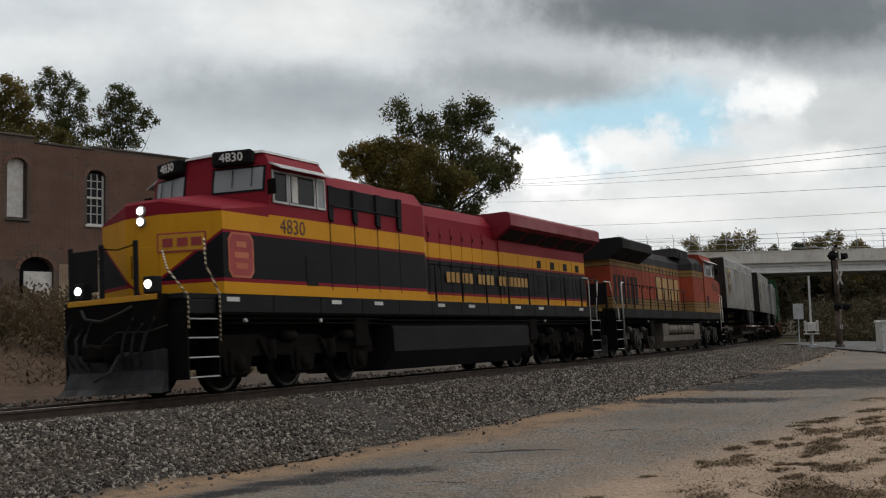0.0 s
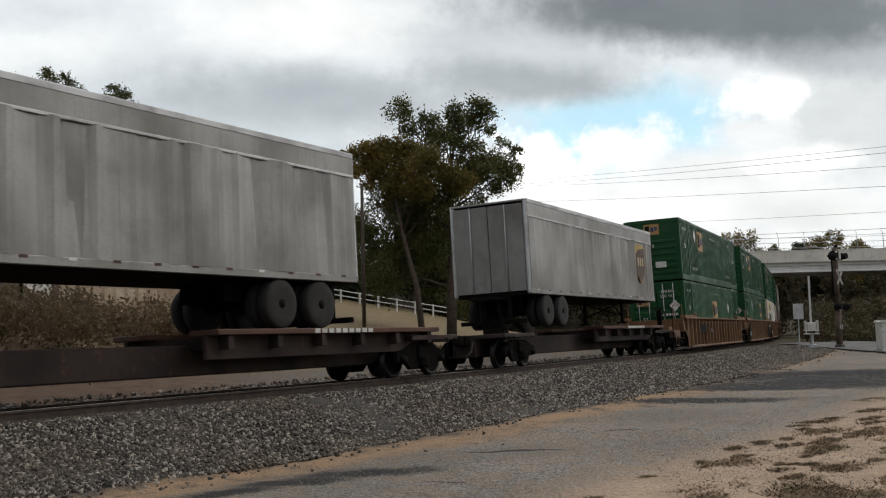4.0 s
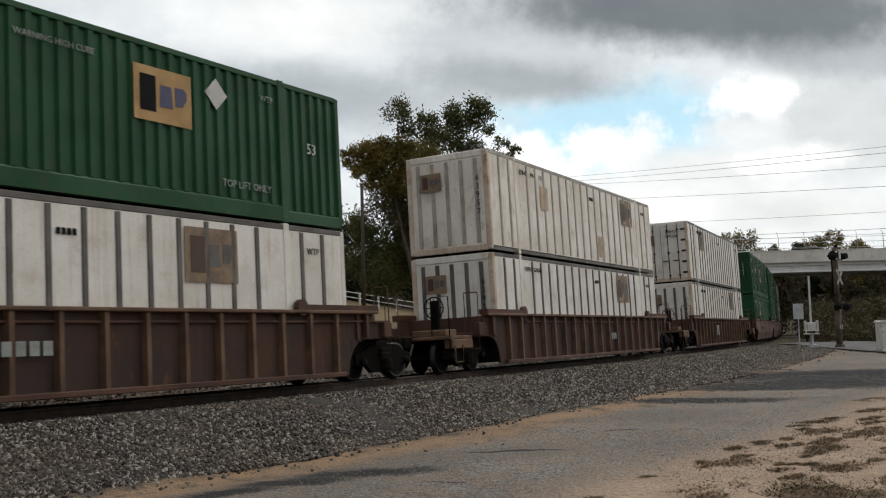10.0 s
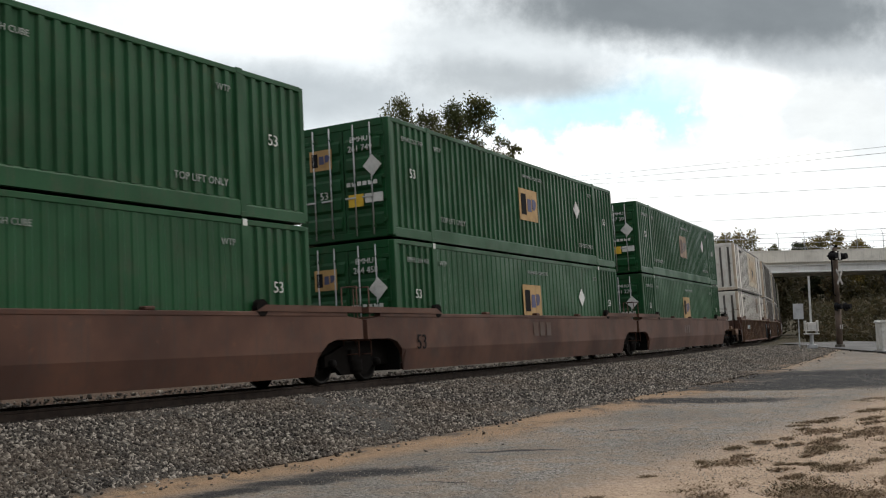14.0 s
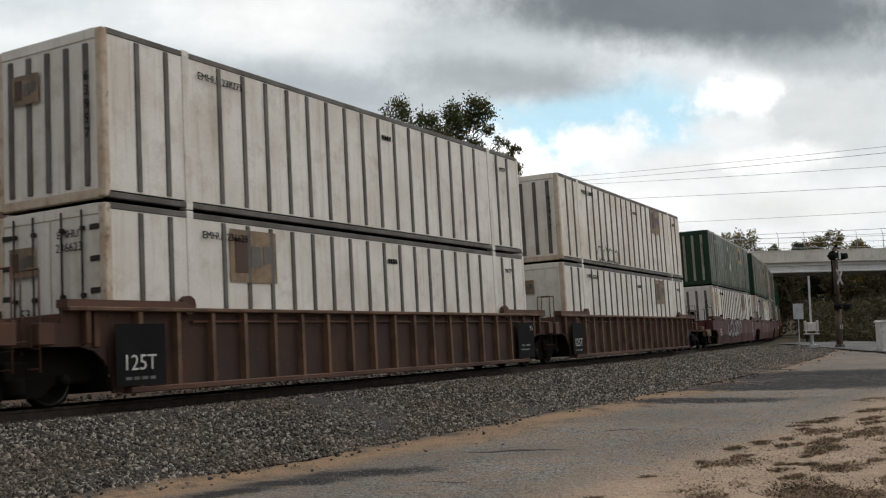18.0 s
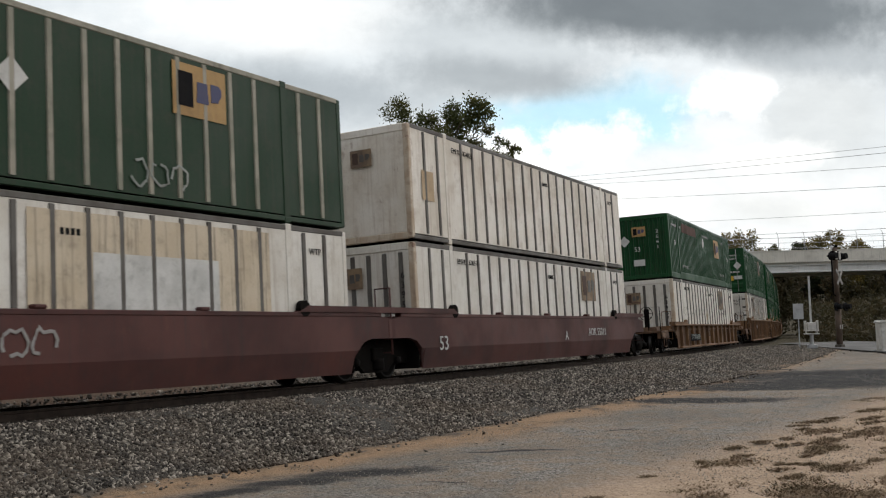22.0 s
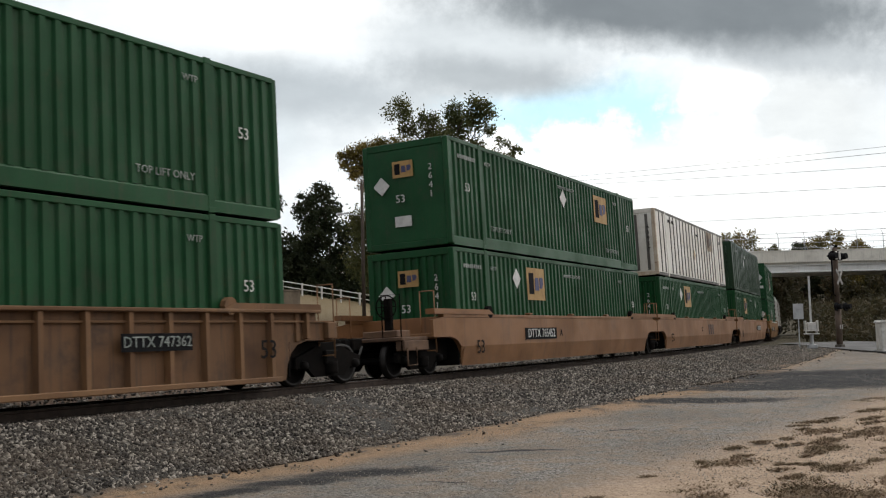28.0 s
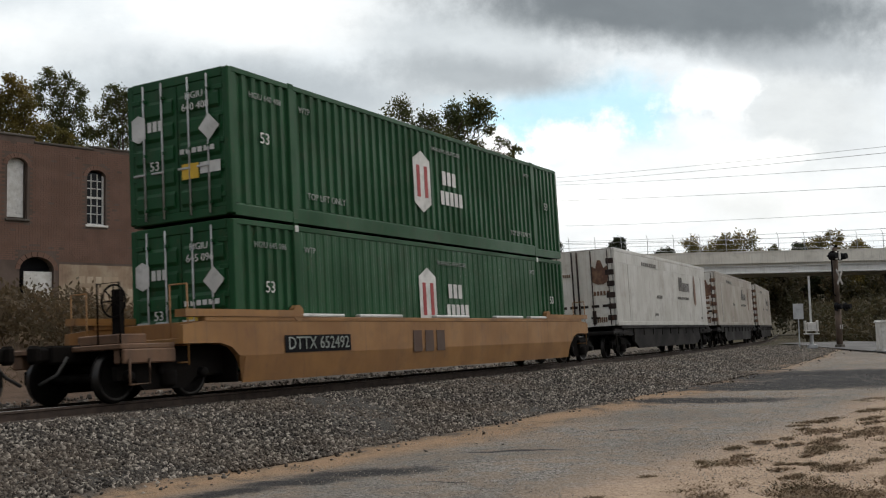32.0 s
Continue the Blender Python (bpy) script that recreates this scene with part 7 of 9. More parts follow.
def extra_marks():
    h = LEN / 2
    j = CARS["C", lo]
    decal(j, "logo_panel", flat(3.1, 0.78), LOGO_YELLOW, 4.57 - h, 2.31)
    bars(j, 4.67 - h, 2.31, 7, 1.9, 0.42, MARK_BLACK, -WID / 2 - 0.014)
    words(j, "Intermodal", 0.78, 4.6 - h, 1.62, surface("dark_green_lettering", (0.01, 0.05, 0.03)))
    q = radians(-90)
    decal(j, "logo_panel", flat(1.1, 0.4), LOGO_YELLOW, -h - 0.05, 2.35, 0.2).rotation_euler.z = q
    bars(j, -h - 0.056, 2.35, 6, 0.7, 0.2, MARK_BLACK, 0.2, q)
    for z in (up, lo):
        c = CARS["W", z]
        hexa = [(0, -0.78), (0.42, -0.55), (0.42, 0.55), (0, 0.78), (-0.42, 0.55), (-0.42, -0.55)]
        p = decal(c, "hexagon_emblem", flat_poly(hexa), MARK_WHITE, 7.28 - h, 1.5)
        m = Geo().box(-0.27, -0.012, -0.4, -0.11, -0.006, 0.4).box(0.11, -0.012, -0.4, 0.27, -0.006, 0.4)
        part("emblem_mark", m, LOGO_RED, p)
        bars(c, 8.75 - h, 1.72, 3, 0.8, 0.36, MARK_WHITE)
        bars(c, 8.85 - h, 1.2, 5, 1.25, 0.36, MARK_WHITE)
        e = decal(c, "hexagon_emblem", flat_poly([(a * 0.42, b * 0.36) for a, b in hexa]), MARK_WHITE, -h - 0.06, 1.95, 0.95)
        e.rotation_euler.z = q
        bars(c, -h - 0.06, 1.95, 3, 0.42, 0.2, MARK_WHITE, 0.5, q)

    def scrawl(thing, x, z, w, t, n, r, material, seed, y):
        """Sprayed loops and strokes that spell nothing."""
        rnd = random.Random(seed)
        for i in range(n):
            cx = x - h - w / 2 + w * (i + 0.5) / n
            a0, da = rnd.uniform(0, 6.3), rnd.choice((-1, 1)) * rnd.uniform(3.5, 6.0)
            pts = [(cx + 0.42 * w / n * math.cos(a0 + da * j / 12) + rnd.uniform(-0.03, 0.03), y, z + t * 0.45 * math.sin(a0 + da * j / 12) + 0.06 * rnd.uniform(-1, 1)) for j in range(13)]
            g = Geo().tube(pts, r, 5)
            g.v = [(p, y + (q - y) * 0.08, o) for p, q, o in g.v]
            part("graffiti", g, material, thing)

    pale = surface("grey_spray_paint", (0.30, 0.29, 0.28), (0.22, 0.21, 0.2), 0.7, grime=0.3)
    # sprayed silver loops with dark outlines
    silver = surface("silver_spray_paint", (0.27, 0.265, 0.25), (0.17, 0.165, 0.16), 0.6, scale=2.5, grime=0.5, grime_colour=(0.06, 0.045, 0.04), streak=0.4)
    for spread, r, m, y in ((0.84, 0.16, MARK_BLACK, -1.456), (0.84, 0.115, silver, -1.466)):
        scrawl(CARS["M"], 6.2, 1.0, 5.8, spread, 5, r, m, 14, y)
    scrawl(CARS["M"], 14.6, 0.9, 0.6, 0.9, 1, 0.11, silver, 15, -1.458)
    scrawl(CARS["N"], 7.6, 1.0, 1.6, 0.4, 3, 0.03, pale, 8, -1.458)
    scrawl(CARS["L", up], 4.9, 0.42, 2.6, 0.55, 4, 0.035, SEAM, 5, -WID / 2 - 0.02)
    scrawl(CARS["P", lo], 5.0, 1.45, 6.2, 0.30, 14, 0.012, SEAM, 6, -WID / 2 - 0.02)
    scrawl(CARS["P", lo], 9.3, 2.5, 3.6, 0.3, 6, 0.013, SEAM, 7, -WID / 2 - 0.02)
    scrawl(CARS["P", lo], 12.1, 1.5, 2.4, 0.3, 5, 0.015, MARK_BLACK, 9, -WID / 2 - 0.02)
    scrawl(CARS["N", up], 10.7, 0.55, 1.4, 0.45, 3, 0.025, FAINT, 10, -WID / 2 - 0.02)
    rust = surface("rust_patch", (0.075, 0.03, 0.018), (0.05, 0.025, 0.016), 0.85, grime=0.4)
    decal(CARS["P", up], "rust_patch", flat(3.4, 0.42), rust, 4.5 - h, 2.44, -WID / 2 - 0.006)


extra_marks()


# ---- sky backdrop with drifting clouds ----
RIGHT = Vector((math.cos(1.01711), -math.sin(1.01711), 0))
UP = RIGHT.cross(FWD).normalized()


def sky_backdrop():
    roll = -0.02463
    right = RIGHT * math.cos(roll) + UP * math.sin(roll)
    up_ = UP * math.cos(roll) - RIGHT * math.sin(roll)
    nx_, ny_ = 44, 20
    verts, uvs, faces = [], [], []
    for j in range(ny_ + 1):
        for i in range(nx_ + 1):
            a, b = -0.55 + 2.1 * i / nx_, -0.65 + 1.42 * j / ny_
            d = FWD + right * ((a * 1568 - 784) / 1852.9) - up_ * ((b * 882 - 441) / 1852.9)
            verts.append(d.normalized() * 2300)
            uvs.append((a, b))
    for j in range(ny_):
        for i in range(nx_):
            k = j * (nx_ + 1) + i
            faces.append((k, k + nx_ + 1, k + nx_ + 2, k + 1))
    me = bpy.data.meshes.new("sky_backdrop")
    me.from_pydata(verts, [], faces)
    lay = me.uv_layers.new(name="plan")
    for loop in me.loops:
        lay.data[loop.index].uv = uvs[loop.vertex_index]
    m = bpy.data.materials.new("cloudy_sky")
    m.use_nodes = True
    k = Nodes(m.node_tree)
    uv = k.n("ShaderNodeTexCoord").outputs["UV"]
    p = k.vmath("MULTIPLY", uv, (15.68, 8.82, 1.0))
    s = k.n("ShaderNodeSeparateXYZ", Vector=p)
    X, Y = s.outputs[0], s.outputs[1]
    wide = k.vmath("MULTIPLY", p, (0.55, 1.0, 1.0))
    n1, n2, n3 = k.noise(wide, 0.55, 6, 0.55), k.noise(p, 1.3, 8, 0.6), k.noise(k.vmath("ADD", p, (7.7, 3.1, 0)), 3.0, 8, 0.62)
    n4 = k.noise(k.vmath("ADD", wide, (17.7, 3.1, 0)), 0.9, 8, 0.6)

    def blob(col, cx, cy, rx, ry, tone, turn=0.0, lo_=0.55, hi_=1.15, rag=0.9, power=1.0):
        dx, dy = k.math("SUBTRACT", X, cx), k.math("SUBTRACT", Y, cy)
        c_, s_ = math.cos(turn), math.sin(turn)
        a = k.math("DIVIDE", k.math("ADD", k.math("MULTIPLY", dx, c_), k.math("MULTIPLY", dy, s_)), rx)
        b = k.math("DIVIDE", k.math("SUBTRACT", k.math("MULTIPLY", dy, c_), k.math("MULTIPLY", dx, s_)), ry)
        r = k.math("SQRT", k.math("ADD", k.math("MULTIPLY", a, a), k.math("MULTIPLY", b, b)))
        r = k.math("ADD", r, k.math("MULTIPLY", k.math("SUBTRACT", n2, 0.5), rag))
        r = k.math("ADD", r, k.math("MULTIPLY", k.math("SUBTRACT", n3, 0.5), rag * 0.3))
        f = k.math("MULTIPLY", k.math("SUBTRACT", 1.0, k.step(r, lo_, hi_)), power)
        return k.mix(f, col, tone)

    # high veil, then the grey undersides, the bright bank over the horizon, the blue gaps, the heaps and the dark shelf
    col = k.mix(k.step(n1, 0.3, 0.7), (0.58, 0.62, 0.645), (0.70, 0.73, 0.745))
    col = blob(col, 1.0, 1.0, 1.9, 0.55, (0.76, 0.785, 0.79), -0.1, 0.2, 1.5, 0.9)
    col = blob(col, 5.6, 0.4, 2.6, 0.75, (0.78, 0.79, 0.785), 0.05, 0.2, 1.4, 0.9)
    col = blob(col, 3.6, 2.1, 4.2, 0.95, (0.47, 0.51, 0.535), 0.03, 0.2, 1.5, 0.8)
    col = blob(col, 5.9, 1.75, 2.9, 0.55, (0.375, 0.41, 0.435), 0.05, 0.2, 1.5, 0.9)
    col = blob(col, 4.6, 2.75, 1.9, 0.5, (0.56, 0.61, 0.635), 0.0, 0.2, 1.5, 1.0)
    col = blob(col, 12.6, 3.6, 5.6, 1.35, (0.74, 0.755, 0.755), 0.0, 0.5, 1.35, 1.0)
    col = blob(col, 11.2, 2.25, 2.5, 0.85, (0.47, 0.70, 0.82), -0.1, 0.45, 1.25, 1.3)
    col = blob(col, 15.3, 2.1, 1.5, 1.25, (0.60, 0.625, 0.63), 0.1, 0.4, 1.25, 1.1)
    col = blob(col, 13.6, 1.75, 1.05, 0.62, (0.90, 0.91, 0.905), -0.25, 0.3, 1.05, 2.6)
    col = blob(col, 13.5, 2.35, 0.9, 0.4, (0.74, 0.76, 0.765), 0.05, 0.3, 1.2, 1.7)
    col = blob(col, 11.3, 2.65, 1.3, 0.6, (0.86, 0.875, 0.875), 0.12, 0.35, 1.05, 2.4)
    col = blob(col, 9.6, 2.95, 1.2, 0.66, (0.99, 0.99, 0.985), 0.25, 0.45, 1.05, 2.0)
    col = blob(col, 12.7, 3.0, 1.6, 0.38, (0.70, 0.715, 0.715), 0.05, 0.2, 1.3, 1.6)
    col = blob(col, 14.4, 2.85, 1.1, 0.3, (0.92, 0.92, 0.90), -0.1, 0.2, 1.3, 1.7)
    col = blob(col, 11.3, 3.75, 2.4, 0.34, (0.88, 0.88, 0.865), 0.0, 0.2, 1.4, 1.4)
    col = blob(col, 14.6, 3.75, 1.5, 0.3, (0.70, 0.71, 0.70), 0.03, 0.2, 1.4, 1.5)
    col = blob(col, 9.4, 0.95, 2.7, 0.95, (0.50, 0.535, 0.555), 0.05, 0.45, 1.12, 0.75)
    col = blob(col, 9.3, 1.45, 2.3, 0.42, (0.345, 0.375, 0.395), 0.06, 0.25, 1.3, 0.9)
    col = blob(col, 14.8, 0.85, 2.6, 0.6, (0.40, 0.43, 0.45), 0.1, 0.4, 1.3, 0.9)
    col = blob(col, 13.0, 0.15, 4.9, 0.85, (0.165, 0.185, 0.20), 0.03, 0.45, 1.2, 0.55)
    col = blob(col, 9.5, -1.2, 5.5, 1.1, (0.3, 0.32, 0.34), 0.0, 0.45, 1.2, 0.8)
    tex = k.mix(k.step(n4, 0.25, 0.8), (0.90, 0.905, 0.91), (1.08, 1.08, 1.075))
    col = k.mix(1.0, col, tex, "MULTIPLY")
    e = k.n("ShaderNodeEmission", Color=col, Strength=1.2)
    k.link(e.outputs[0], k.n("ShaderNodeOutputMaterial").inputs[0])
    me.materials.append(m)
    ob = tagged(new("sky_backdrop", me), "cloudy sky with grey and white clouds and a blue gap", "sky", kind="structure")
    ob.location = EYE
    return ob


sky_cloth = sky_backdrop()


# ---- plants ----
def leaf_cloud(lobes, leaves, size, seed, stretch_y=1.0):
    """Many small leaves in ragged clumps: lobes are (x, y, z, radius)."""
    r = np.random.RandomState(seed)
    vol = np.array([l[3] ** 2.2 for l in lobes])
    pick = r.choice(len(lobes), leaves, p=vol / vol.sum())
    L = np.array(lobes, float)[pick]
    # each lobe holds sprigs; leaves gather round them
    tufts = 26 if size > 0.15 else 14
    sprig = r.normal(0, 1, (len(lobes), tufts, 3))
    sprig /= np.linalg.norm(sprig, axis=2, keepdims=True)
    sprig *= r.uniform(0.35, 1.0, (len(lobes), tufts, 1)) ** 0.6
    at_ = sprig[pick, r.randint(0, tufts, leaves)]
    c = L[:, :3] + at_ * L[:, 3:4] * np.array([1, stretch_y, 0.9]) + r.normal(0, 0.19 if size > 0.15 else 0.33, (leaves, 3)) * L[:, 3:4]
    a = r.normal(0, 1, (leaves, 3))
    a /= np.linalg.norm(a, axis=1, keepdims=True)
    b = np.cross(a, r.normal(0, 1, (leaves, 3)))
    b /= np.linalg.norm(b, axis=1, keepdims=True)
    s = size * r.uniform(0.5, 1.3, (leaves, 1))
    v = np.stack([c - a * s, c + b * s * 0.45, c + a * s, c - b * s * 0.45], 1).reshape(-1, 3)
    f = np.arange(leaves * 4).reshape(-1, 4)
    return v, f


def fast_mesh(name, v, f, material):
    """A mesh from arrays of vertices and of equal-sided faces."""
    me = bpy.data.meshes.new(name)
    n, k = f.shape
    me.vertices.add(len(v))
    me.vertices.foreach_set("co", np.ascontiguousarray(v, np.float32).ravel())
    me.loops.add(n * k)
    me.loops.foreach_set("vertex_index", np.ascontiguousarray(f, np.int32).ravel())
    me.polygons.add(n)
    me.polygons.foreach_set("loop_start", np.arange(0, n * k, k, dtype=np.int32))
    me.update(calc_edges=True)
    me.materials.append(material)
    return me


def limb(g, p0, p1, r0, r1, rnd):
    m = (Vector(p0) + Vector(p1)) / 2 + Vector((rnd.uniform(-0.3, 0.3), rnd.uniform(-0.3, 0.3), rnd.uniform(0, 0.4)))
    g.tube([p0, m, p1], r0, 7, True, r1)


SWAYING = []


def tree(label, base, lobes, leaves, size, material, seed, trunk_r=0.28, sway=0.0, height=None):
    """A trunk, limbs to every lobe, and a crown of leaves. Lobes are local (x, y, z, radius)."""
    rnd = random.Random(seed)
    t = tagged(new("tree"), label, "tree", group="trees")
    t.location = base
    t.rotation_euler.z = radians(-58.3)
    zs = [l[2] for l in lobes]
    top = max(zs)
    cx = sum(l[0] for l in lobes) / len(lobes)
    trunk = Geo().tube([(cx * 0.5, 0, -0.6), (cx * 0.6, 0.1, top * 0.25), (cx * 0.8, 0, top * 0.5), (cx, 0, top * 0.8)], trunk_r, 9, True, trunk_r * 0.3)
    part("trunk", trunk, TRUNK, t, smooth=True)
    for l in lobes:
        g = Geo()
        z0 = max(0.5, l[2] * rnd.uniform(0.35, 0.6) if size > 0.15 else l[2] * rnd.uniform(0.6, 0.82))
        f = min(1.0, z0 / (top * 0.8))
        limb(g, (cx * (0.5 + 0.5 * f), 0, z0), (l[0], l[1], l[2]), trunk_r * (0.4 if size > 0.15 else 0.17), 0.015, rnd)
        for _ in range(4):
            e = Vector((l[0], l[1], l[2])) + Vector([rnd.uniform(-1, 1) for _ in range(3)]) * l[3] * 0.9
            limb(g, (l[0], l[1], l[2]), e, 0.05 if size > 0.15 else 0.02, 0.008, rnd)
        part("limb", g, TRUNK, t, smooth=True)
    v, f = leaf_cloud(lobes, leaves, size, seed)
    crown = part("crown", fast_mesh("crown", v, f, material), material, t)
    if sway:
        SWAYING.append((crown, sway, seed))
    return t


def lobes_from(spots, depth_spread, seed, fuller=1.0):
    """Lobes from a plan of the crown's outline: (across, height, radius) in tenths of a metre."""
    r = random.Random(seed)
    return [(a / 10, r.uniform(-1, 1) * depth_spread, b / 10, c / 10 * fuller) for a, b, c in spots]


crown = [(-31, 160, 6.5), (-25, 149, 5.3), (-11, 155, 5.3), (-9, 145, 7.3), (10, 161, 5.7), (22, 163, 4.9), (31, 158, 4.9), (10, 151, 8.1), (24, 150, 6.9), (-1, 137, 7.3), (13, 138, 5.3), (33, 146, 3.2), (41, 140, 2.8), (51, 132, 3.2), (46, 137, 2.0), (23, 134, 4.1), (42, 122, 7.7), (29, 124, 6.9), (17, 124, 7.3), (52, 119, 3.2), (41, 112, 6.9), (31, 113, 6.9), (38, 105, 4.0), (21, 114, 6.9)]
skirt = [(6, 107, 8.1), (-7, 101, 10.1), (-23, 99, 11.3), (-39, 100, 9.7), (-17, 83, 11.3), (-35, 75, 11.3), (-56, 80, 8.9), (-28, 59, 12.1), (-44, 47, 12.1), (-60, 56, 9.7), (-12, 62, 10.5), (5, 78, 9.7), (21, 94, 7.3)]
tree("broad leafy oak with dark green crown behind the track", (63.3, 38.9, 1.0), lobes_from(crown + skirt, 1.5, 3, 1.3), 60000, 0.115, LEAF, 3, 0.4, 0.5)
olive = [(-72, 127, 2.4), (-65, 129, 3.9), (-55, 132, 5.1), (-44, 132, 5.5), (-33, 131, 5.5), (-22, 129, 5.9), (-11, 123, 5.9), (-69, 121, 2.7), (-59, 122, 5.1), (-46, 121, 6.7), (-31, 119, 7.1), (-17, 116, 7.1), (-3, 111, 7.1), (-64, 114, 3.5), (-52, 109, 5.5), (-36, 106, 7.1), (-21, 104, 7.1), (9, 105, 6.3)]
tree("tree with yellowing leaves before the oak", (61.5, 37.5, 1.0), lobes_from(olive, 1.0, 5, 1.3), 34000, 0.105, LEAF_OLIVE, 5, 0.25, 0.5)
tree("tall tree behind the brick building", (40.8, 46.9, 1.2), lobes_from([(-2, 144, 2.6), (-7, 140, 2.6), (4, 140, 3.3), (-2, 135, 4.2), (8, 133, 3.6), (15, 129, 2.9), (19, 126, 1.6), (-9, 130, 3.3), (2, 127, 4.2), (13, 123, 2.9), (-5, 121, 3.9), (-13, 119, 2.9), (6, 118, 3.2), (-2, 114, 3.9), (9, 112, 2.9), (-4, 100, 9), (6, 95, 8)], 0.5, 8, 1.3), 15000, 0.085, LEAF, 8, 0.16, 0.4)
tree("slender tall tree behind the brick building", (40.2, 51.0, 1.2), lobes_from([(-9, 160, 2.3), (-8, 155, 3.7), (-14, 150, 3.0), (-4, 148, 4.0), (3, 156, 2.0), (5, 152, 2.7), (8, 146, 3.0), (12, 147, 2.0), (-4, 139, 4.3), (6, 137, 4.0), (-12, 141, 3.3), (10, 131, 3.3), (-3, 129, 4.3), (13, 123, 3.3), (-16, 145, 1.7), (4, 126, 4.0), (-2, 112, 9), (8, 106, 8)], 0.5, 9, 1.3), 15000, 0.085, LEAF, 9, 0.16, 0.4)
tree("yellow-brown autumn tree behind the brick building", (35.9, 50.2, 1.2), lobes_from([(-1, 144, 2.8), (6, 139, 3.8), (-3, 134, 4.7), (11, 131, 4.1), (2, 123, 5.3), (14, 119, 4.4), (22, 115, 3.4), (-11, 138, 5.0), (30, 112, 3.1), (5, 114, 4.4), (14, 112, 3.7), (-9, 125, 5.0), (0, 103, 8), (16, 100, 8), (30, 101, 6), (-12, 110, 7)], 0.6, 10, 1.3), 22000, 0.095, LEAF_OLIVE, 10, 0.2, 0.4)
# woods beyond the field
rw = random.Random(21)
for i, (x, y, hgt, wd, mat) in enumerate(((76.5, 62.5, 11.6, 3.0, LEAF_DARK), (79, 60.5, 12.3, 3.2, LEAF_DARK), (74, 66.5, 11.8, 3.4, LEAF_DARK), (71, 69, 12.0, 3.2, LEAF_DARK), (82, 57, 11.2, 3.0, LEAF_DARK), (85, 53.5, 11.0, 3.0, LEAF), (69, 72.5, 11.6, 3.4, LEAF_DARK), (89, 52, 9.5, 2.8, LEAF_DARK), (93, 56, 9.5, 2.8, LEAF))):
    sp = []
    for j in range(9):
        f = j / 8
        sp.append((rw.uniform(-1, 1) * wd * 10 * (1.0 - 0.55 * f), 10 * hgt * (0.12 + 0.84 * f), 10 * wd * (0.72 - 0.38 * f)))
    tree("dark woodland tree beyond the field", (x, y, 3.0), lobes_from(sp, 1.6, 30 + i), 14000, 0.2, mat, 30 + i, 0.22)
# trees rising behind the bridge
for i, (x, y, hgt, wd, mat) in enumerate(((148.0, 48.0, 15.0, 4.2, LEAF_OLIVE), (150.7, 43.8, 15.8, 4.4, LEAF_OLIVE), (146.2, 51.4, 13.6, 3.6, LEAF_DARK), (154.5, 40.2, 13.6, 2.8, LEAF), (167, 33.8, 16.6, 4.0, LEAF_OLIVE), (164, 37.6, 14.6, 3.2, LEAF_DARK), (171, 30.5, 15.2, 3.4, LEAF_OLIVE), (175, 28.6, 15.0, 3.2, LEAF), (140.4, 57.2, 15.4, 2.5, LEAF_DARK), (141, 55.0, 11.4, 2.2, LEAF_DARK), (128, 66.0, 15.0, 3.4, LEAF_DARK), (131, 62.5, 14.2, 2.6, LEAF_DARK))):
    sp = []
    for j in range(8):
        f = j / 7
        sp.append((rw.uniform(-1, 1) * wd * 10 * (1.0 - 0.5 * f), 10 * hgt * (0.5 + 0.38 * f), 10 * wd * (0.55 - 0.2 * f)))
    tree("tree rising behind the road bridge", (x, y, 0.0), lobes_from(sp, 2.0, 60 + i), 13000, 0.2, mat, 60 + i, 0.22)


def far_woods():
    """The wooded slope that shows under the bridge and between the cars."""
    r = np.random.RandomState(12)
    lobes = []
    for i in range(560):
        f = r.uniform(0, 1)
        a = Vector((100, 82, 0)).lerp(Vector((222, -34, 0)), f)
        d = r.uniform(0, 28)
        lobes.append((a.x + d * 0.8, a.y + d * 0.5, r.uniform(0.5, 8.5) + d * 0.08, r.uniform(1.4, 3.0)))
    v, f = leaf_cloud(lobes, 190000, 0.32, 13)
    return tagged(new("far_woods", fast_mesh("far_woods", v, f, BRUSH)), "dark wooded slope beyond the road bridge", "woods", kind="stuff")


far_woods()


def shade_brush():
    """Dense brush added for the deep shade between crossing and bridge, clear of the track."""
    r = np.random.RandomState(44)
    lobes = []
    while len(lobes) < 520:
        x, y = r.uniform(79, 128), r.uniform(-6, 34)
        lat = float(rail_nearest(np.array([x]), np.array([y]))[1][0])
        if lat < -4.5 and 0.85 * x + 0.53 * y > 75.5:
            deep = min(1.0, (0.85 * x + 0.53 * y - 75.5) / 16)
            lobes.append((x, y, float(ground_height([x], [y])[0]) + r.uniform(0.1, 0.5 + 2.2 * deep), r.uniform(0.5, 0.8 + 0.9 * deep)))
    v, f = leaf_cloud(lobes, 90000, 0.2, 45)
    return tagged(new("undergrowth", fast_mesh("undergrowth", v, f, BRUSH)), "brown undergrowth added for the deep shade between crossing and bridge", "bushes", kind="stuff")


shade_brush()


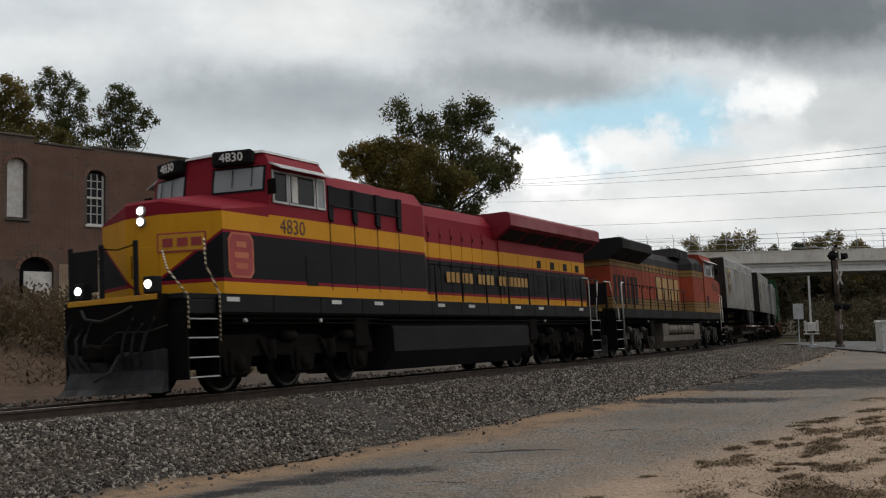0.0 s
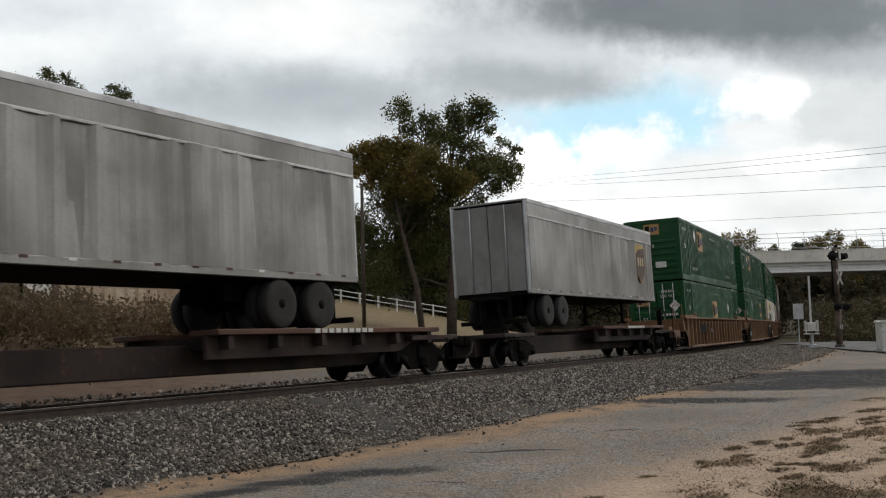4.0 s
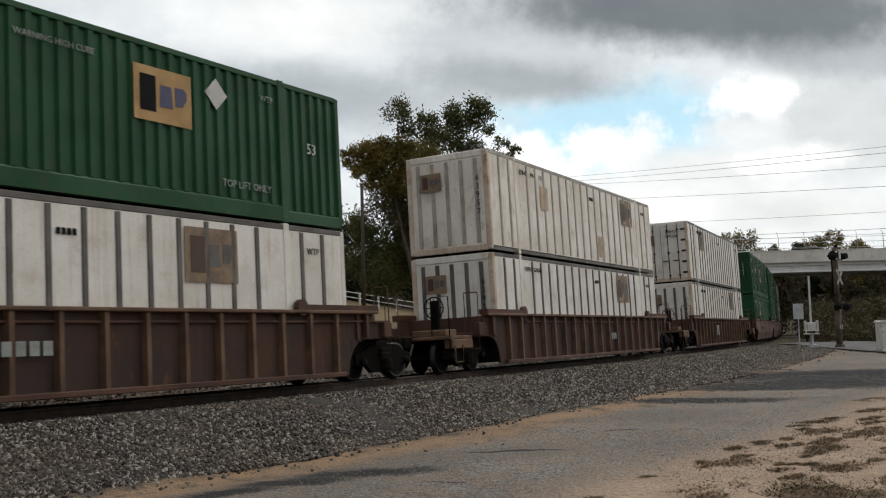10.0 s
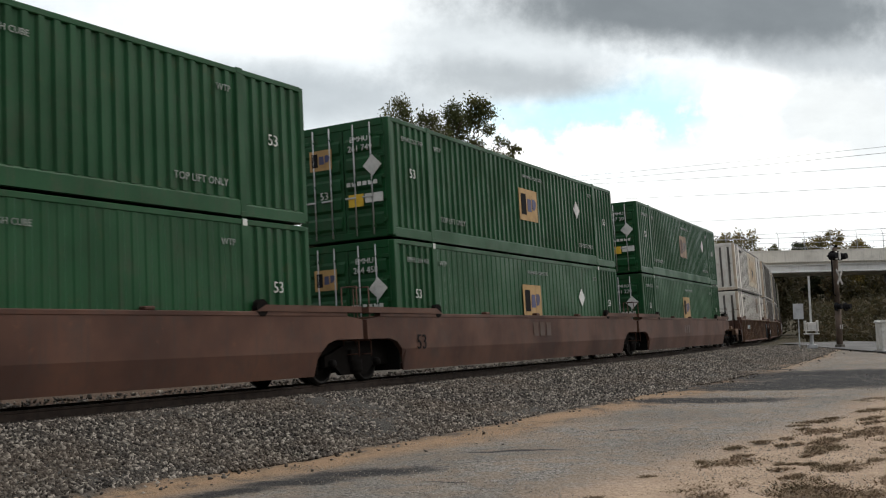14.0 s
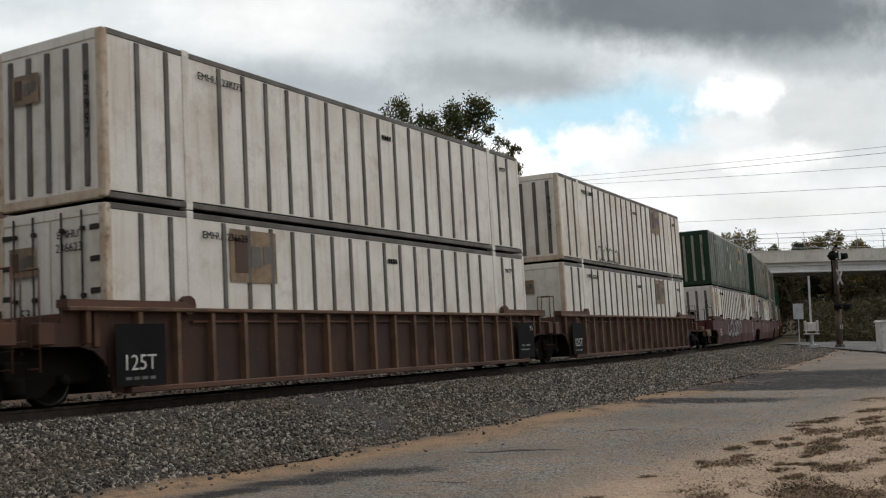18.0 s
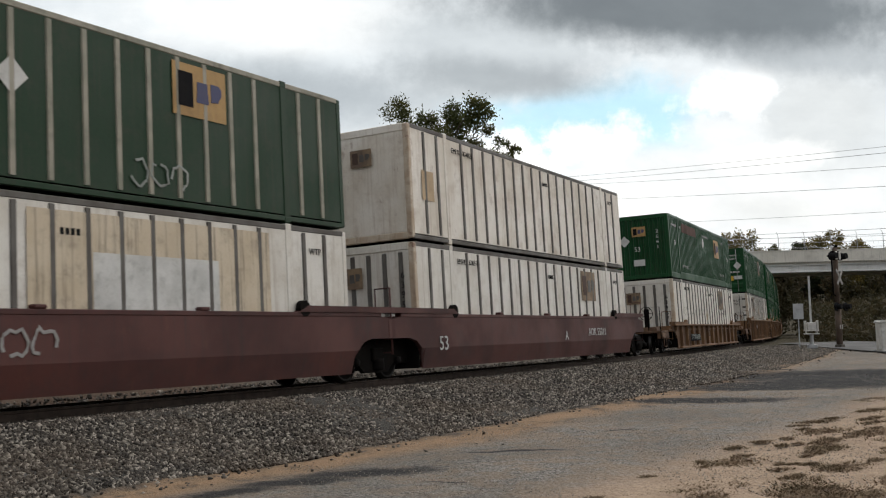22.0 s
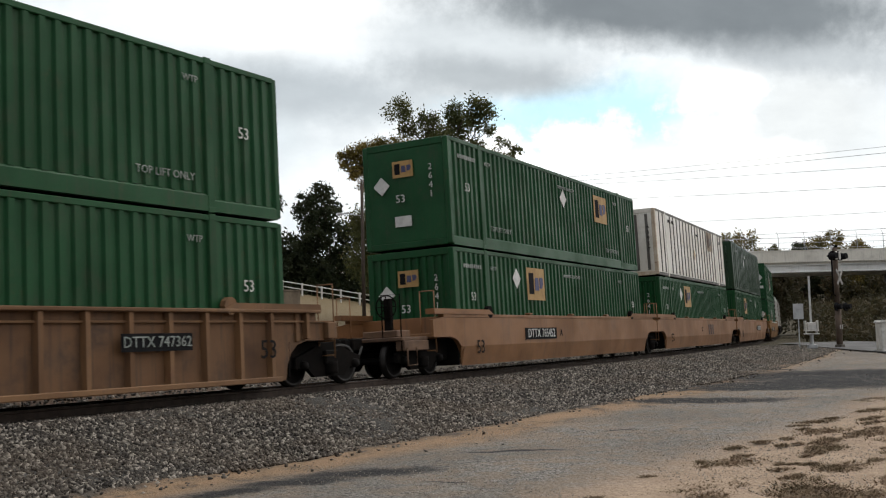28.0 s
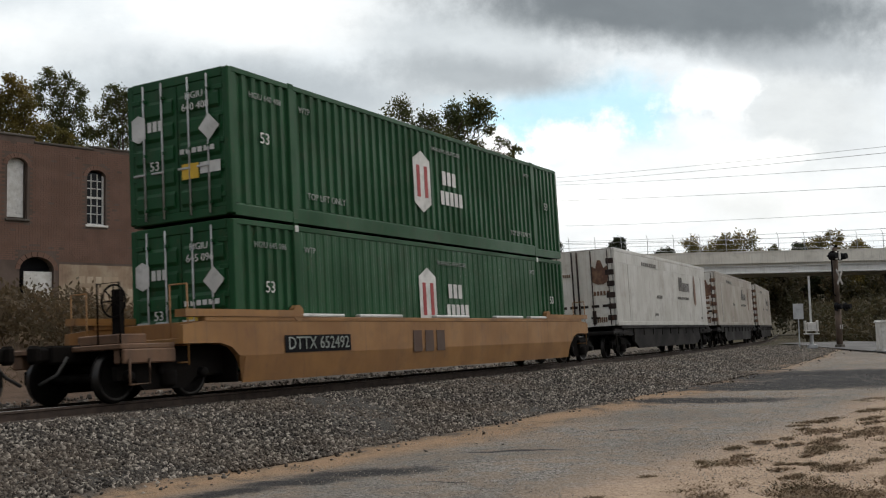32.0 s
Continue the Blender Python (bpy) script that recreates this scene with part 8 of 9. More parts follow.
# ---- road bridge ----
def bridge():
    b = tagged(new("road_bridge"), "pale concrete road bridge with chain-link fence over the track", "bridge", kind="structure")
    a, c = Vector((88.5, 77.2, 0)), Vector((140.6, -7.8, 0))
    d = (c - a).normalized()
    b.matrix_world = Matrix.Translation(a) @ Matrix.Rotation(math.atan2(d.y, d.x), 4, "Z")
    n = (c - a).length
    part("parapet", Geo().box(0, -0.15, 8.15, n, 0.12, 9.45, 0.03), CONCRETE, b)
    part("parapet", Geo().box(0, 9.0, 8.15, n, 9.3, 9.45, 0.03), CONCRETE, b)
    part("parapet_cap", Geo().box(0, -0.2, 9.45, n, 0.2, 9.52, 0.02), CONCRETE, b)
    part("deck", Geo().box(0, 0.1, 7.95, n, 9.0, 8.2), CONCRETE, b)
    for y in (0.35, 2.6, 5.0, 7.4, 8.9):
        part("girder", Geo().box(0, y - 0.2, 7.05, n, y + 0.2, 7.2, 0.02).box(0, y - 0.04, 7.2, n, y + 0.04, 7.95).box(0, y - 0.2, 7.8, n, y + 0.2, 7.96, 0.02), GIRDER, b)
    for x in (28.6, 44.0, 72.0):
        part("pier_cap", Geo().box(x - 0.6, 0.3, 6.1, x + 0.6, 8.9, 7.05, 0.05), DARK_CONCRETE, b)
        for y in (1.0, 4.6, 8.2):
            part("pier_column", Geo().tube([(x, y, -1.5), (x, y, 6.1)], 0.5, 18), DARK_CONCRETE, b, smooth=True)
    part("abutment", Geo().prism([(20, -1.5), (22.5, 7.0), (10, 7.0), (-4, 7.0), (-4, -1.5)], 1, 0.4, 8.8), DARK_CONCRETE, b)
    for i in range(int(n / 2.9)):
        x = 1.2 + i * 2.9
        g = Geo().tube([(x, -0.05, 9.5), (x, -0.05, 10.9), (x, 0.12, 11.35), (x, 0.42, 11.6)], 0.035, 6)
        part("fence_post", g, BRIGHT, b, smooth=True)
    for z in (9.75, 10.35, 10.9):
        part("fence_rail", Geo().tube([(0, -0.05, z), (n, -0.05, z)], 0.022, 5), BRIGHT, b, smooth=True)
    mesh_wire = Geo()
    for i in range(int(n / 0.55)):
        x = i * 0.55
        mesh_wire.quad((x, -0.05, 9.52), (x + 0.006, -0.05, 9.52), (x + 0.55 + 0.006, -0.05, 10.9), (x + 0.55, -0.05, 10.9))
        mesh_wire.quad((x + 0.55, -0.052, 9.52), (x + 0.55 + 0.006, -0.052, 9.52), (x + 0.006, -0.052, 10.9), (x, -0.052, 10.9))
    part("fence_mesh", mesh_wire, BRIGHT, b)
    return b


bridge()


# ---- crossing signals ----
WEATHERED = surface("weathered_mast_paint", (0.115, 0.080, 0.058), (0.075, 0.052, 0.038), 0.8, scale=2.0, grime=0.5, streak=0.4)
DULL_WHITE = surface("dull_white_board", (0.32, 0.31, 0.29), (0.24, 0.23, 0.21), 0.7, scale=3, grime=0.4)


def crossing_mast():
    m = tagged(new("crossing_signal"), "railway crossing mast with crossbuck, flashing lamps and bell", "signal")
    m.location = (61.0, 12.05, -0.12)
    m.rotation_euler.z = radians(-18)
    part("mast", Geo().tube([(0, 0, 0), (0, 0, 2.3)], 0.17, 14).tube([(0, 0, 2.3), (0, 0, 5.5)], 0.14, 12), WEATHERED, m, smooth=True)
    part("mast_base", Geo().box(-0.2, -0.2, -0.1, 0.2, 0.2, 0.12, 0.03), DARK_CONCRETE, m)
    cb = part("crossbuck", Geo().box(-0.5, -0.14, -0.075, 0.5, -0.11, 0.075).move(Matrix.Translation((0.12, 0, 3.85)) @ Matrix.Rotation(radians(55), 4, "Y")), DULL_WHITE, m, "white crossed boards")
    part("board", Geo().box(-0.5, -0.175, -0.075, 0.5, -0.145, 0.075).move(Matrix.Translation((0.12, 0, 3.85)) @ Matrix.Rotation(radians(-55), 4, "Y")), DULL_WHITE, cb)
    for x in (-0.56, 0.48):
        h = part("flasher", Geo().tube([(x, -0.02, 5.0), (x, -0.1, 5.0)], 0.22, 18).tube([(x, -0.1, 5.0), (x, -0.42, 5.02)], 0.17, 14), MARK_BLACK, m, "black flashing-light head", smooth=False)
        part("lens", Geo().tube([(x, -0.11, 5.0), (x, -0.13, 5.0)], 0.15, 14), LOGO_RED, h)
    part("lamp_arm", Geo().tube([(-0.8, 0, 5.0), (0.7, 0, 5.0)], 0.05, 8).box(-0.3, -0.15, 4.8, 0.3, 0.15, 5.3, 0.04).tube([(0, 0, 5.3), (0, 0, 5.5)], 0.05, 6), STEEL, m)
    part("cross_arm", Geo().tube([(-0.45, 0, 5.52), (0.2, 0, 5.55)], 0.045, 6).tube([(0.3, 0.05, 5.56), (0.8, 0.05, 5.6)], 0.045, 6), FRAME_WHITE, m)
    part("bell", Geo().tube([(0, 0, 5.5), (0, 0, 5.62)], 0.16, 12), STEEL, m, smooth=True)
    for x in (-0.2, 0.75):
        h = part("flasher", Geo().tube([(x, -0.02, 2.2), (x, -0.1, 2.2)], 0.24, 16).tube([(x, -0.1, 2.2), (x, -0.36, 2.22)], 0.14, 12), MARK_BLACK, m)
    part("conduit", Geo().tube([(-0.38, 0, 2.9), (-0.38, 0, 4.85)], 0.05, 8).tube([(-0.38, 0, 2.9), (0, 0, 2.75)], 0.04, 6), STEEL, m, smooth=True)
    part("lower_arm", Geo().tube([(-0.3, 0, 2.2), (0.8, 0, 2.2)], 0.04, 8), STEEL, m)
    for x in (-0.3, 0.04):
        part("lamp_shield", Geo().box(x, -0.24, 4.8, x + 0.17, -0.17, 5.26, 0.03), FRAME_WHITE, m)
    part("notice_plate", Geo().box(-0.14, -0.16, 0.98, 0.14, -0.14, 1.2), DULL_WHITE, m)
    return m


def crossing_gate():
    g = tagged(new("crossing_gate"), "raised white crossing gate arm on its mechanism", "gate")
    g.location = (60.4, 13.4, -0.1)
    g.rotation_euler.z = radians(-68)
    part("pedestal", Geo().tube([(0, 0, 0), (0, 0, 0.75)], 0.1, 10).box(-0.25, -0.25, -0.1, 0.25, 0.25, 0.12, 0.03), BRIGHT, g)
    part("mechanism", Geo().box(-0.24, -0.17, 0.92, 0.24, 0.17, 1.36, 0.04).box(-0.38, -0.2, 0.86, 0.38, 0.2, 0.93, 0.015).box(-0.4, -0.2, 0.68, 0.4, 0.2, 0.75, 0.015).box(-0.3, -0.18, 0.75, -0.26, 0.18, 0.87).box(0.26, -0.18, 0.75, 0.3, 0.18, 0.87), FRAME_WHITE, g, "grey gate mechanism case")
    for x in (-0.32, 0.32):
        part("counterweight", Geo().box(x - 0.045, -0.2, 0.93, x + 0.045, 0.2, 1.45, 0.02), FRAME_WHITE, g)
    part("gate_arm", Geo().prism([(-0.055, -0.02), (0.055, -0.02), (0.055, 0.02), (-0.055, 0.02)], 2, 1.2, 3.95), MARK_WHITE, g)
    return g


def road_sign():
    s = tagged(new("road_sign"), "blank back of a grey metal road sign on a post", "sign")
    s.location = (59.9, 13.95, -0.1)
    s.rotation_euler.z = radians(-62)
    part("post", Geo().box(-0.03, -0.02, 0, 0.03, 0.02, 2.4), BRIGHT, s)
    part("panel", Geo().box(-0.28, -0.045, 1.55, 0.28, -0.025, 2.4, 0.006), BRIGHT, s, "bare aluminium panel")
    return s


def signal_cabinet():
    c = tagged(new("signal_cabinet"), "white steel equipment cabinet beside the road", "cabinet")
    c.location = (53.9, 8.35, -0.36)
    c.rotation_euler.z = radians(-68)
    body = part("body", Geo().box(-0.5, -0.6, 0.08, 0.5, 0.6, 1.5, 0.03), FRAME_WHITE, c)
    part("roof", Geo().prism([(-0.56, 1.5), (0.56, 1.5), (0.5, 1.6), (-0.5, 1.6)], 1, -0.66, 0.66), FRAME_WHITE, c)
    part("door", Geo().box(-0.515, -0.5, 0.2, -0.5, 0.5, 1.42), FRAME_WHITE, body)
    part("plinth", Geo().box(-0.55, -0.65, -0.2, 0.55, 0.65, 0.08), CONCRETE, c)
    return c


crossing_mast(), crossing_gate(), road_sign(), signal_cabinet()


def crossing_road():
    """The asphalt road that comes up to the track."""
    s = Geo()
    rows = []
    for i in range(33):
        f = i / 32
        x0, y0 = 44 + 31 * f, 1.0 + 15.4 * f
        row = []
        for k in range(9):
            w = -3.6 + 7.2 * k / 8
            x, y = x0 + w * 0.85, y0 - w * 0.53
            row.append((x, y, float(ground_height([x], [y])[0]) + 0.075))
        rows.append(row)
    s.loft(rows, closed=False)
    return tagged(new("crossing_road", s.mesh("crossing_road", surface("worn_asphalt", (0.095, 0.093, 0.09), (0.068, 0.066, 0.064), 0.9, scale=0.8, grime=0.4, bump=0.5), True)), "worn grey asphalt road leading over the track", "road", kind="structure")


crossing_road()


# ---- brick building ----
def building():
    b = tagged(new("brick_building"), "old two-storey brick building with arched windows and faded painted wall", "building", kind="structure")
    a, c = Vector((20.2, 34.75, 0)), Vector((33.85, 32.1, 0))
    d = (c - a).normalized()
    b.matrix_world = Matrix.Translation((a.x, a.y, 0.9)) @ Matrix.Rotation(math.atan2(d.y, d.x), 4, "Z")
    n = (c - a).length
    openings = []
    for x0, w, z0, z1, kind in BUILDING_OPENINGS:
        openings.append((x0, x0 + w, z0, z1, kind))
    # wall built of piers and panels round the openings
    top = 7.75
    xs = sorted({0.0, n, *[o[0] for o in openings], *[o[1] for o in openings]})
    wall = Geo()
    for x0, x1 in zip(xs, xs[1:]):
        holes = sorted((o[2], o[3]) for o in openings if o[0] < (x0 + x1) / 2 < o[1])
        z = -1.2
        for lo_, hi_ in holes:
            wall.box(x0, 0, z, x1, 0.38, lo_)
            z = hi_
        wall.box(x0, 0, z, x1, 0.38, top)
    part("wall", wall, MORTAR, b)
    # bricks in courses, proud of the mortar
    brick = Geo().box(0, -0.010, 0, 0.20, 0.0, 0.066, 0.003).mesh("brick", BRICK)
    # parapet steps
    for x0, x1, z in ((0, 5.2, 8.02), (5.2, 7.6, 7.82), (7.6, n - 0.75, 7.92), (n - 0.75, n, 8.02)):
        part("parapet", Geo().box(x0, 0.0, top, x1, 0.38, z - 0.06), MORTAR, b)
        part("coping", Geo().box(x0 - 0.03, -0.05, z - 0.06, x1 + 0.03, 0.43, z + 0.03, 0.02), DARK_CONCRETE, b)
    part("side_wall", Geo().box(n - 0.38, 0.38, -1.2, n, 14, top), MORTAR, b)
    part("side_wall", Geo().box(0, 0.38, -1.2, 0.38, 14, top), MORTAR, b)
    part("back_wall", Geo().box(0, 14, -1.2, n, 14.4, top), MORTAR, b)
    part("roof", Geo().box(0.38, 0.38, top - 0.3, n - 0.38, 14, top - 0.2), LOCO_ROOF, b)
    for x0, x1, z0, z1, kind in openings:
        cx, w = (x0 + x1) / 2, x1 - x0
        r = w / 2
        # arched head: spandrels fill the corners of the square hole
        arch = [(cx + r * math.cos(t), z1 - r * 0.75 + r * 0.75 * math.sin(t)) for t in [math.pi * i / 10 for i in range(11)]]
        part("arch", Geo().prism(arch[:6] + [(x1, z1)][:0] + [(cx, z1 + 0.001), (x1, z1 + 0.001)], 1, 0.004, 0.36).prism(arch[5:] + [(x0, z1 + 0.001), (cx, z1 + 0.001)], 1, 0.004, 0.36), MORTAR, b)
        hood_ = Geo()
        for i in range(10):
            t0, t1 = math.pi * i / 10, math.pi * (i + 0.9) / 10
            q = [(cx + rr * math.cos(t), z1 - r * 0.75 + rr * (0.75 if rr == r else 0.82) * math.sin(t)) for rr, t in ((r, t0), (r + 0.17, t0), (r + 0.17, t1), (r, t1))]
            hood_.prism(q, 1, -0.03, 0.05)
        part("arch_bricks", hood_, BRICK, b)
        part("sill", Geo().box(x0 - 0.08, -0.08, z0 - 0.1, x1 + 0.08, 0.2, z0, 0.02), FRAME_WHITE if kind == "sash" else DARK_CONCRETE, b)
        win = part("window_frame" if kind != "door" else "door_frame", Geo().box(x0, 0.16, z0, x0 + 0.07, 0.26, z1 - r * 0.5).box(x1 - 0.07, 0.16, z0, x1, 0.26, z1 - r * 0.5).box(x0 + 0.07, 0.17, z0, x1 - 0.07, 0.25, z0 + 0.07), FRAME_WHITE if kind == "sash" else TIMBER, b)
        if kind == "boarded":
            part("board", Geo().box(x0 + 0.05, 0.2, z0 + 0.05, x1 - 0.05, 0.24, z1, 0.005), FRAME_WHITE, win, "white boarded-up opening")
        elif kind == "door":
            part("door_leaf", Geo().box(x0 + 0.22, 0.12, z0, x1 - 0.02, 0.16, z1 - 0.55, 0.01), FRAME_WHITE, win, "white door leaf")
            part("dark_inside", Geo().box(x0, 0.36, z0, x1, 0.4, z1), MARK_BLACK, b)
        else:
            part("pane", Geo().box(x0 + 0.07, 0.21, z0 + 0.07, x1 - 0.07, 0.22, z1 - 0.1), GLASS if kind == "sash" else PANE, win)
            part("meeting_rail", Geo().box(x0 + 0.06, 0.15, (z0 + z1) / 2 - 0.04, x1 - 0.06, 0.24, (z0 + z1) / 2 + 0.04), FRAME_WHITE, win)
            for f in (0.33, 0.66):
                part("glazing_bar", Geo().box(x0 + w * f - 0.015, 0.17, z0 + 0.07, x0 + w * f + 0.015, 0.215, z1 - 0.15), FRAME_WHITE, win)
            for f in (0.2, 0.35, 0.66, 0.8):
                part("glazing_bar", Geo().box(x0 + 0.06, 0.17, z0 + (z1 - z0) * f, x1 - 0.06, 0.215, z0 + (z1 - z0) * f + 0.03), FRAME_WHITE, win)
    # whitewashed band along the ground floor, with worn writing
    part("whitewash", Geo().box(6.2, -0.02, 0.2, n - 2.25, -0.014, 3.2), WHITEWASH, b, "faded whitewashed sign panel")
    faded = surface("faded_sign_writing", (0.46, 0.38, 0.28), (0.36, 0.27, 0.19), 0.95, scale=1.4, grime=0.5, grime_colour=(0.2, 0.14, 0.1), streak=0.4)
    for z, hgt, x0, m, p in ((2.62, 0.26, 7.0, 5, 0.36), (2.05, 0.5, 7.1, 7, 0.5), (1.25, 0.5, 7.6, 6, 0.5)):
        row = Geo()
        for i in range(m):
            row.box(x0 + i * p, -0.026, z - hgt / 2, x0 + i * p + p * 0.7, -0.022, z + hgt / 2)
        tagged(part("worn_writing", row, faded, b), kind="stuff")
    part("whitewash", Geo().box(n - 2.2, -0.02, 0.2, n - 0.35, -0.014, 3.12), WHITEWASH, b, "faded painted mural panel")
    return b, n, openings, brick


BUILDING_OPENINGS = ((4.15, 0.78, 4.85, 7.15, "boarded"), (7.35, 0.80, 4.8, 7.0, "sash"), (10.55, 0.72, 4.75, 6.75, "sash2"), (4.65, 1.35, 0.6, 3.45, "door"))
house, house_len, house_holes, brick_mesh = building()


def low_things_behind():
    """The yard wall, fence and lamp posts between the building and the trees."""
    w = tagged(new("yard_wall"), "low weathered block wall beside the brick building", "wall", kind="structure")
    part("wall_face", Geo().box(34.2, 32.6, 0.4, 39.5, 32.9, 3.3, 0.02).box(34.2, 32.58, 3.3, 39.5, 32.92, 3.38, 0.01), YARD, w)
    for i, (x, y, z, hgt) in enumerate(((56.2, 41.0, 2.2, 9.6), (36.1, 33.0, 0.5, 3.6))):
        p = tagged(new("utility_pole" if i == 0 else "post"), "weathered timber utility pole with a street lamp" if i == 0 else "white painted post beside the yard wall", "pole")
        p.location = (x, y, z - 0.5)
        part("shaft", Geo().tube([(0, 0, 0), (0, 0, hgt)], 0.13 if i == 0 else 0.07, 10, True, 0.1 if i == 0 else 0.07), TIMBER if i == 0 else FRAME_WHITE, p, smooth=True)
        if i == 0:
            part("lamp_arm", Geo().tube([(0, 0, hgt - 2.2), (-0.5, 0.8, hgt - 2.0), (-0.7, 1.1, hgt - 2.0)], 0.04, 6), BRIGHT, p, smooth=True)
            part("lamp_head", Geo().box(-0.9, 1.0, hgt - 2.1, -0.6, 1.5, hgt - 1.95, 0.04), BRIGHT, p)
    f = tagged(new("field_fence"), "white rail fence along the dry field", "fence")
    pts = [Vector((66, 63, 0)).lerp(Vector((82, 50, 0)), i / 12) for i in range(13)]
    tops = []
    for p in pts:
        z = float(ground_height([p.x], [p.y])[0])
        part("fence_post", Geo().box(p.x - 0.06, p.y - 0.06, z - 0.2, p.x + 0.06, p.y + 0.06, z + 1.15), FRAME_WHITE, f)
        tops.append((p.x, p.y, z))
    for k in (0.6, 1.05):
        for a, b in zip(tops, tops[1:]):
            part("fence_rail", Geo().tube([(a[0], a[1], a[2] + k), (b[0], b[1], b[2] + k)], 0.045, 5), FRAME_WHITE, f)


low_things_behind()


# ---- overhead wires ----
def wires():
    for i, (a, b, sag) in enumerate((((64.5, 7.0, 11.6), (192, 104, 33.2), 1.0), ((64.5, 7.0, 11.3), (192, 104, 32.4), 1.2), ((64.6, 7.1, 10.45), (192, 104.5, 32.2), 1.2), ((75.5, 8.8, 10.5), (192, 105, 28.8), 0.8), ((75.5, 8.9, 8.75), (181.5, 84.7, 21.4), 0.6), ((75.5, 8.9, 7.6), (181.5, 84.7, 18.4), 0.5), ((75.5, 8.9, 7.25), (181.5, 84.7, 17.8), 0.5))):
        w = tagged(new("overhead_wire"), "thin black overhead wire strung across the sky", "wire", group="overhead wires")
        a, b = Vector(a), Vector(b)
        a = a + (a - b) * 0.25
        pts = []
        for j in range(25):
            f = j / 24
            p = a.lerp(b, f)
            p.z -= sag * 4 * f * (1 - f) * 0.5
            pts.append(p)
        part("strand", Geo().tube(pts, 0.009 + 0.004 * (i % 2), 5, False, 0.026), WIRE, w)


wires()


# ---- loose stone, pebbles and weeds ----
def stone_material(name, dark, mid, light):
    m = bpy.data.materials.new(name)
    m.use_nodes = True
    k = Nodes(m.node_tree)
    rnd = k.n("ShaderNodeNewGeometry").outputs["Random Per Island"]
    co = k.n("ShaderNodeTexCoord").outputs["Object"]
    col = k.mix(k.step(rnd, 0.0, 0.6), dark, mid)
    col = k.mix(k.step(rnd, 0.62, 1.0), col, light)
    col = k.mix(k.math("MULTIPLY", k.step(k.noise(co, 0.5, 4), 0.4, 0.7), 0.35), col, (0.11, 0.08, 0.055))
    col = k.mix(k.math("MULTIPLY", k.step(k.noise(co, 90, 3), 0.4, 0.7), 0.3), col, dark)
    b = k.n("ShaderNodeBsdfPrincipled", Base_Color=col, Roughness=0.9)
    b.inputs["Specular IOR Level"].default_value = 0.3
    k.link(b.outputs[0], k.n("ShaderNodeOutputMaterial").inputs[0])
    return m


def stones(name, label, px, py, size, material, seed, sink=0.3):
    """Rough eight-sided stones scattered on the ground."""
    r = np.random.RandomState(seed)
    n = len(px)
    base = np.array([(1, 0, 0), (-1, 0, 0), (0, 1, 0), (0, -1, 0), (0, 0, 1), (0, 0, -1)], float)
    tri = np.array([(0, 2, 4), (2, 1, 4), (1, 3, 4), (3, 0, 4), (2, 0, 5), (1, 2, 5), (3, 1, 5), (0, 3, 5)])
    q = r.normal(0, 1, (n, 4))
    q /= np.linalg.norm(q, axis=1, keepdims=True)
    w, x, y, z = q.T
    rot = np.stack([1 - 2 * (y * y + z * z), 2 * (x * y - z * w), 2 * (x * z + y * w), 2 * (x * y + z * w), 1 - 2 * (x * x + z * z), 2 * (y * z - x * w), 2 * (x * z - y * w), 2 * (y * z + x * w), 1 - 2 * (x * x + y * y)], -1).reshape(n, 3, 3)
    shape = base[None] * r.uniform(0.55, 1.25, (n, 6, 1)) * np.array([1.15, 1.15, 0.8]) + r.normal(0, 0.12, (n, 6, 3))
    v = np.einsum("nij,nkj->nki", rot, shape) * size[:, None, None]
    pz = ground_height(px, py) + size * (0.6 - sink)
    v = v + np.stack([px, py, pz], -1)[:, None, :]
    f = (tri[None] + 6 * np.arange(n)[:, None, None]).reshape(-1, 3)
    return tagged(new(name, fast_mesh(name, v.reshape(-1, 3), f, material)), label, "gravel", kind="stuff")


def scatter_ballast():
    r = np.random.RandomState(31)
    n = 128000
    s = 3.0 + 62 * r.uniform(0, 1, n) ** 1.6
    toe = 4.3 + 0.085 * np.clip(s - 8, 0, 30)
    lat = -0.84 - (toe - 0.84) * r.uniform(0, 1.0, n) ** 0.9
    lat += np.where(r.uniform(0, 1, n) < 0.08, -r.exponential(0.22, n) * np.clip((-lat - 2.0) / 2.5, 0, 1), 0)
    a = rail_point(s)
    x, y = a[0] - np.sin(a[2]) * lat, a[1] + np.cos(a[2]) * lat
    size = r.uniform(0.018, 0.044, n) * (1 + 0.25 * np.clip((s - 20) / 40, 0, 1))
    stones("ballast", "grey crushed stone ballast beside the rails", x, y, size, stone_material("crushed_stone", (0.013, 0.011, 0.0095), (0.072, 0.062, 0.052), (0.31, 0.278, 0.235)), 32)
    n = 14000
    s = 4.0 + 80 * r.uniform(0, 1, n)
    lat = r.uniform(-0.68, 3.2, n)
    a = rail_point(s)
    x, y = a[0] - np.sin(a[2]) * lat, a[1] + np.cos(a[2]) * lat
    stones("ballast", "grey crushed stone between and behind the rails", x, y, r.uniform(0.03, 0.07, n), bpy.data.materials["crushed_stone"], 33)


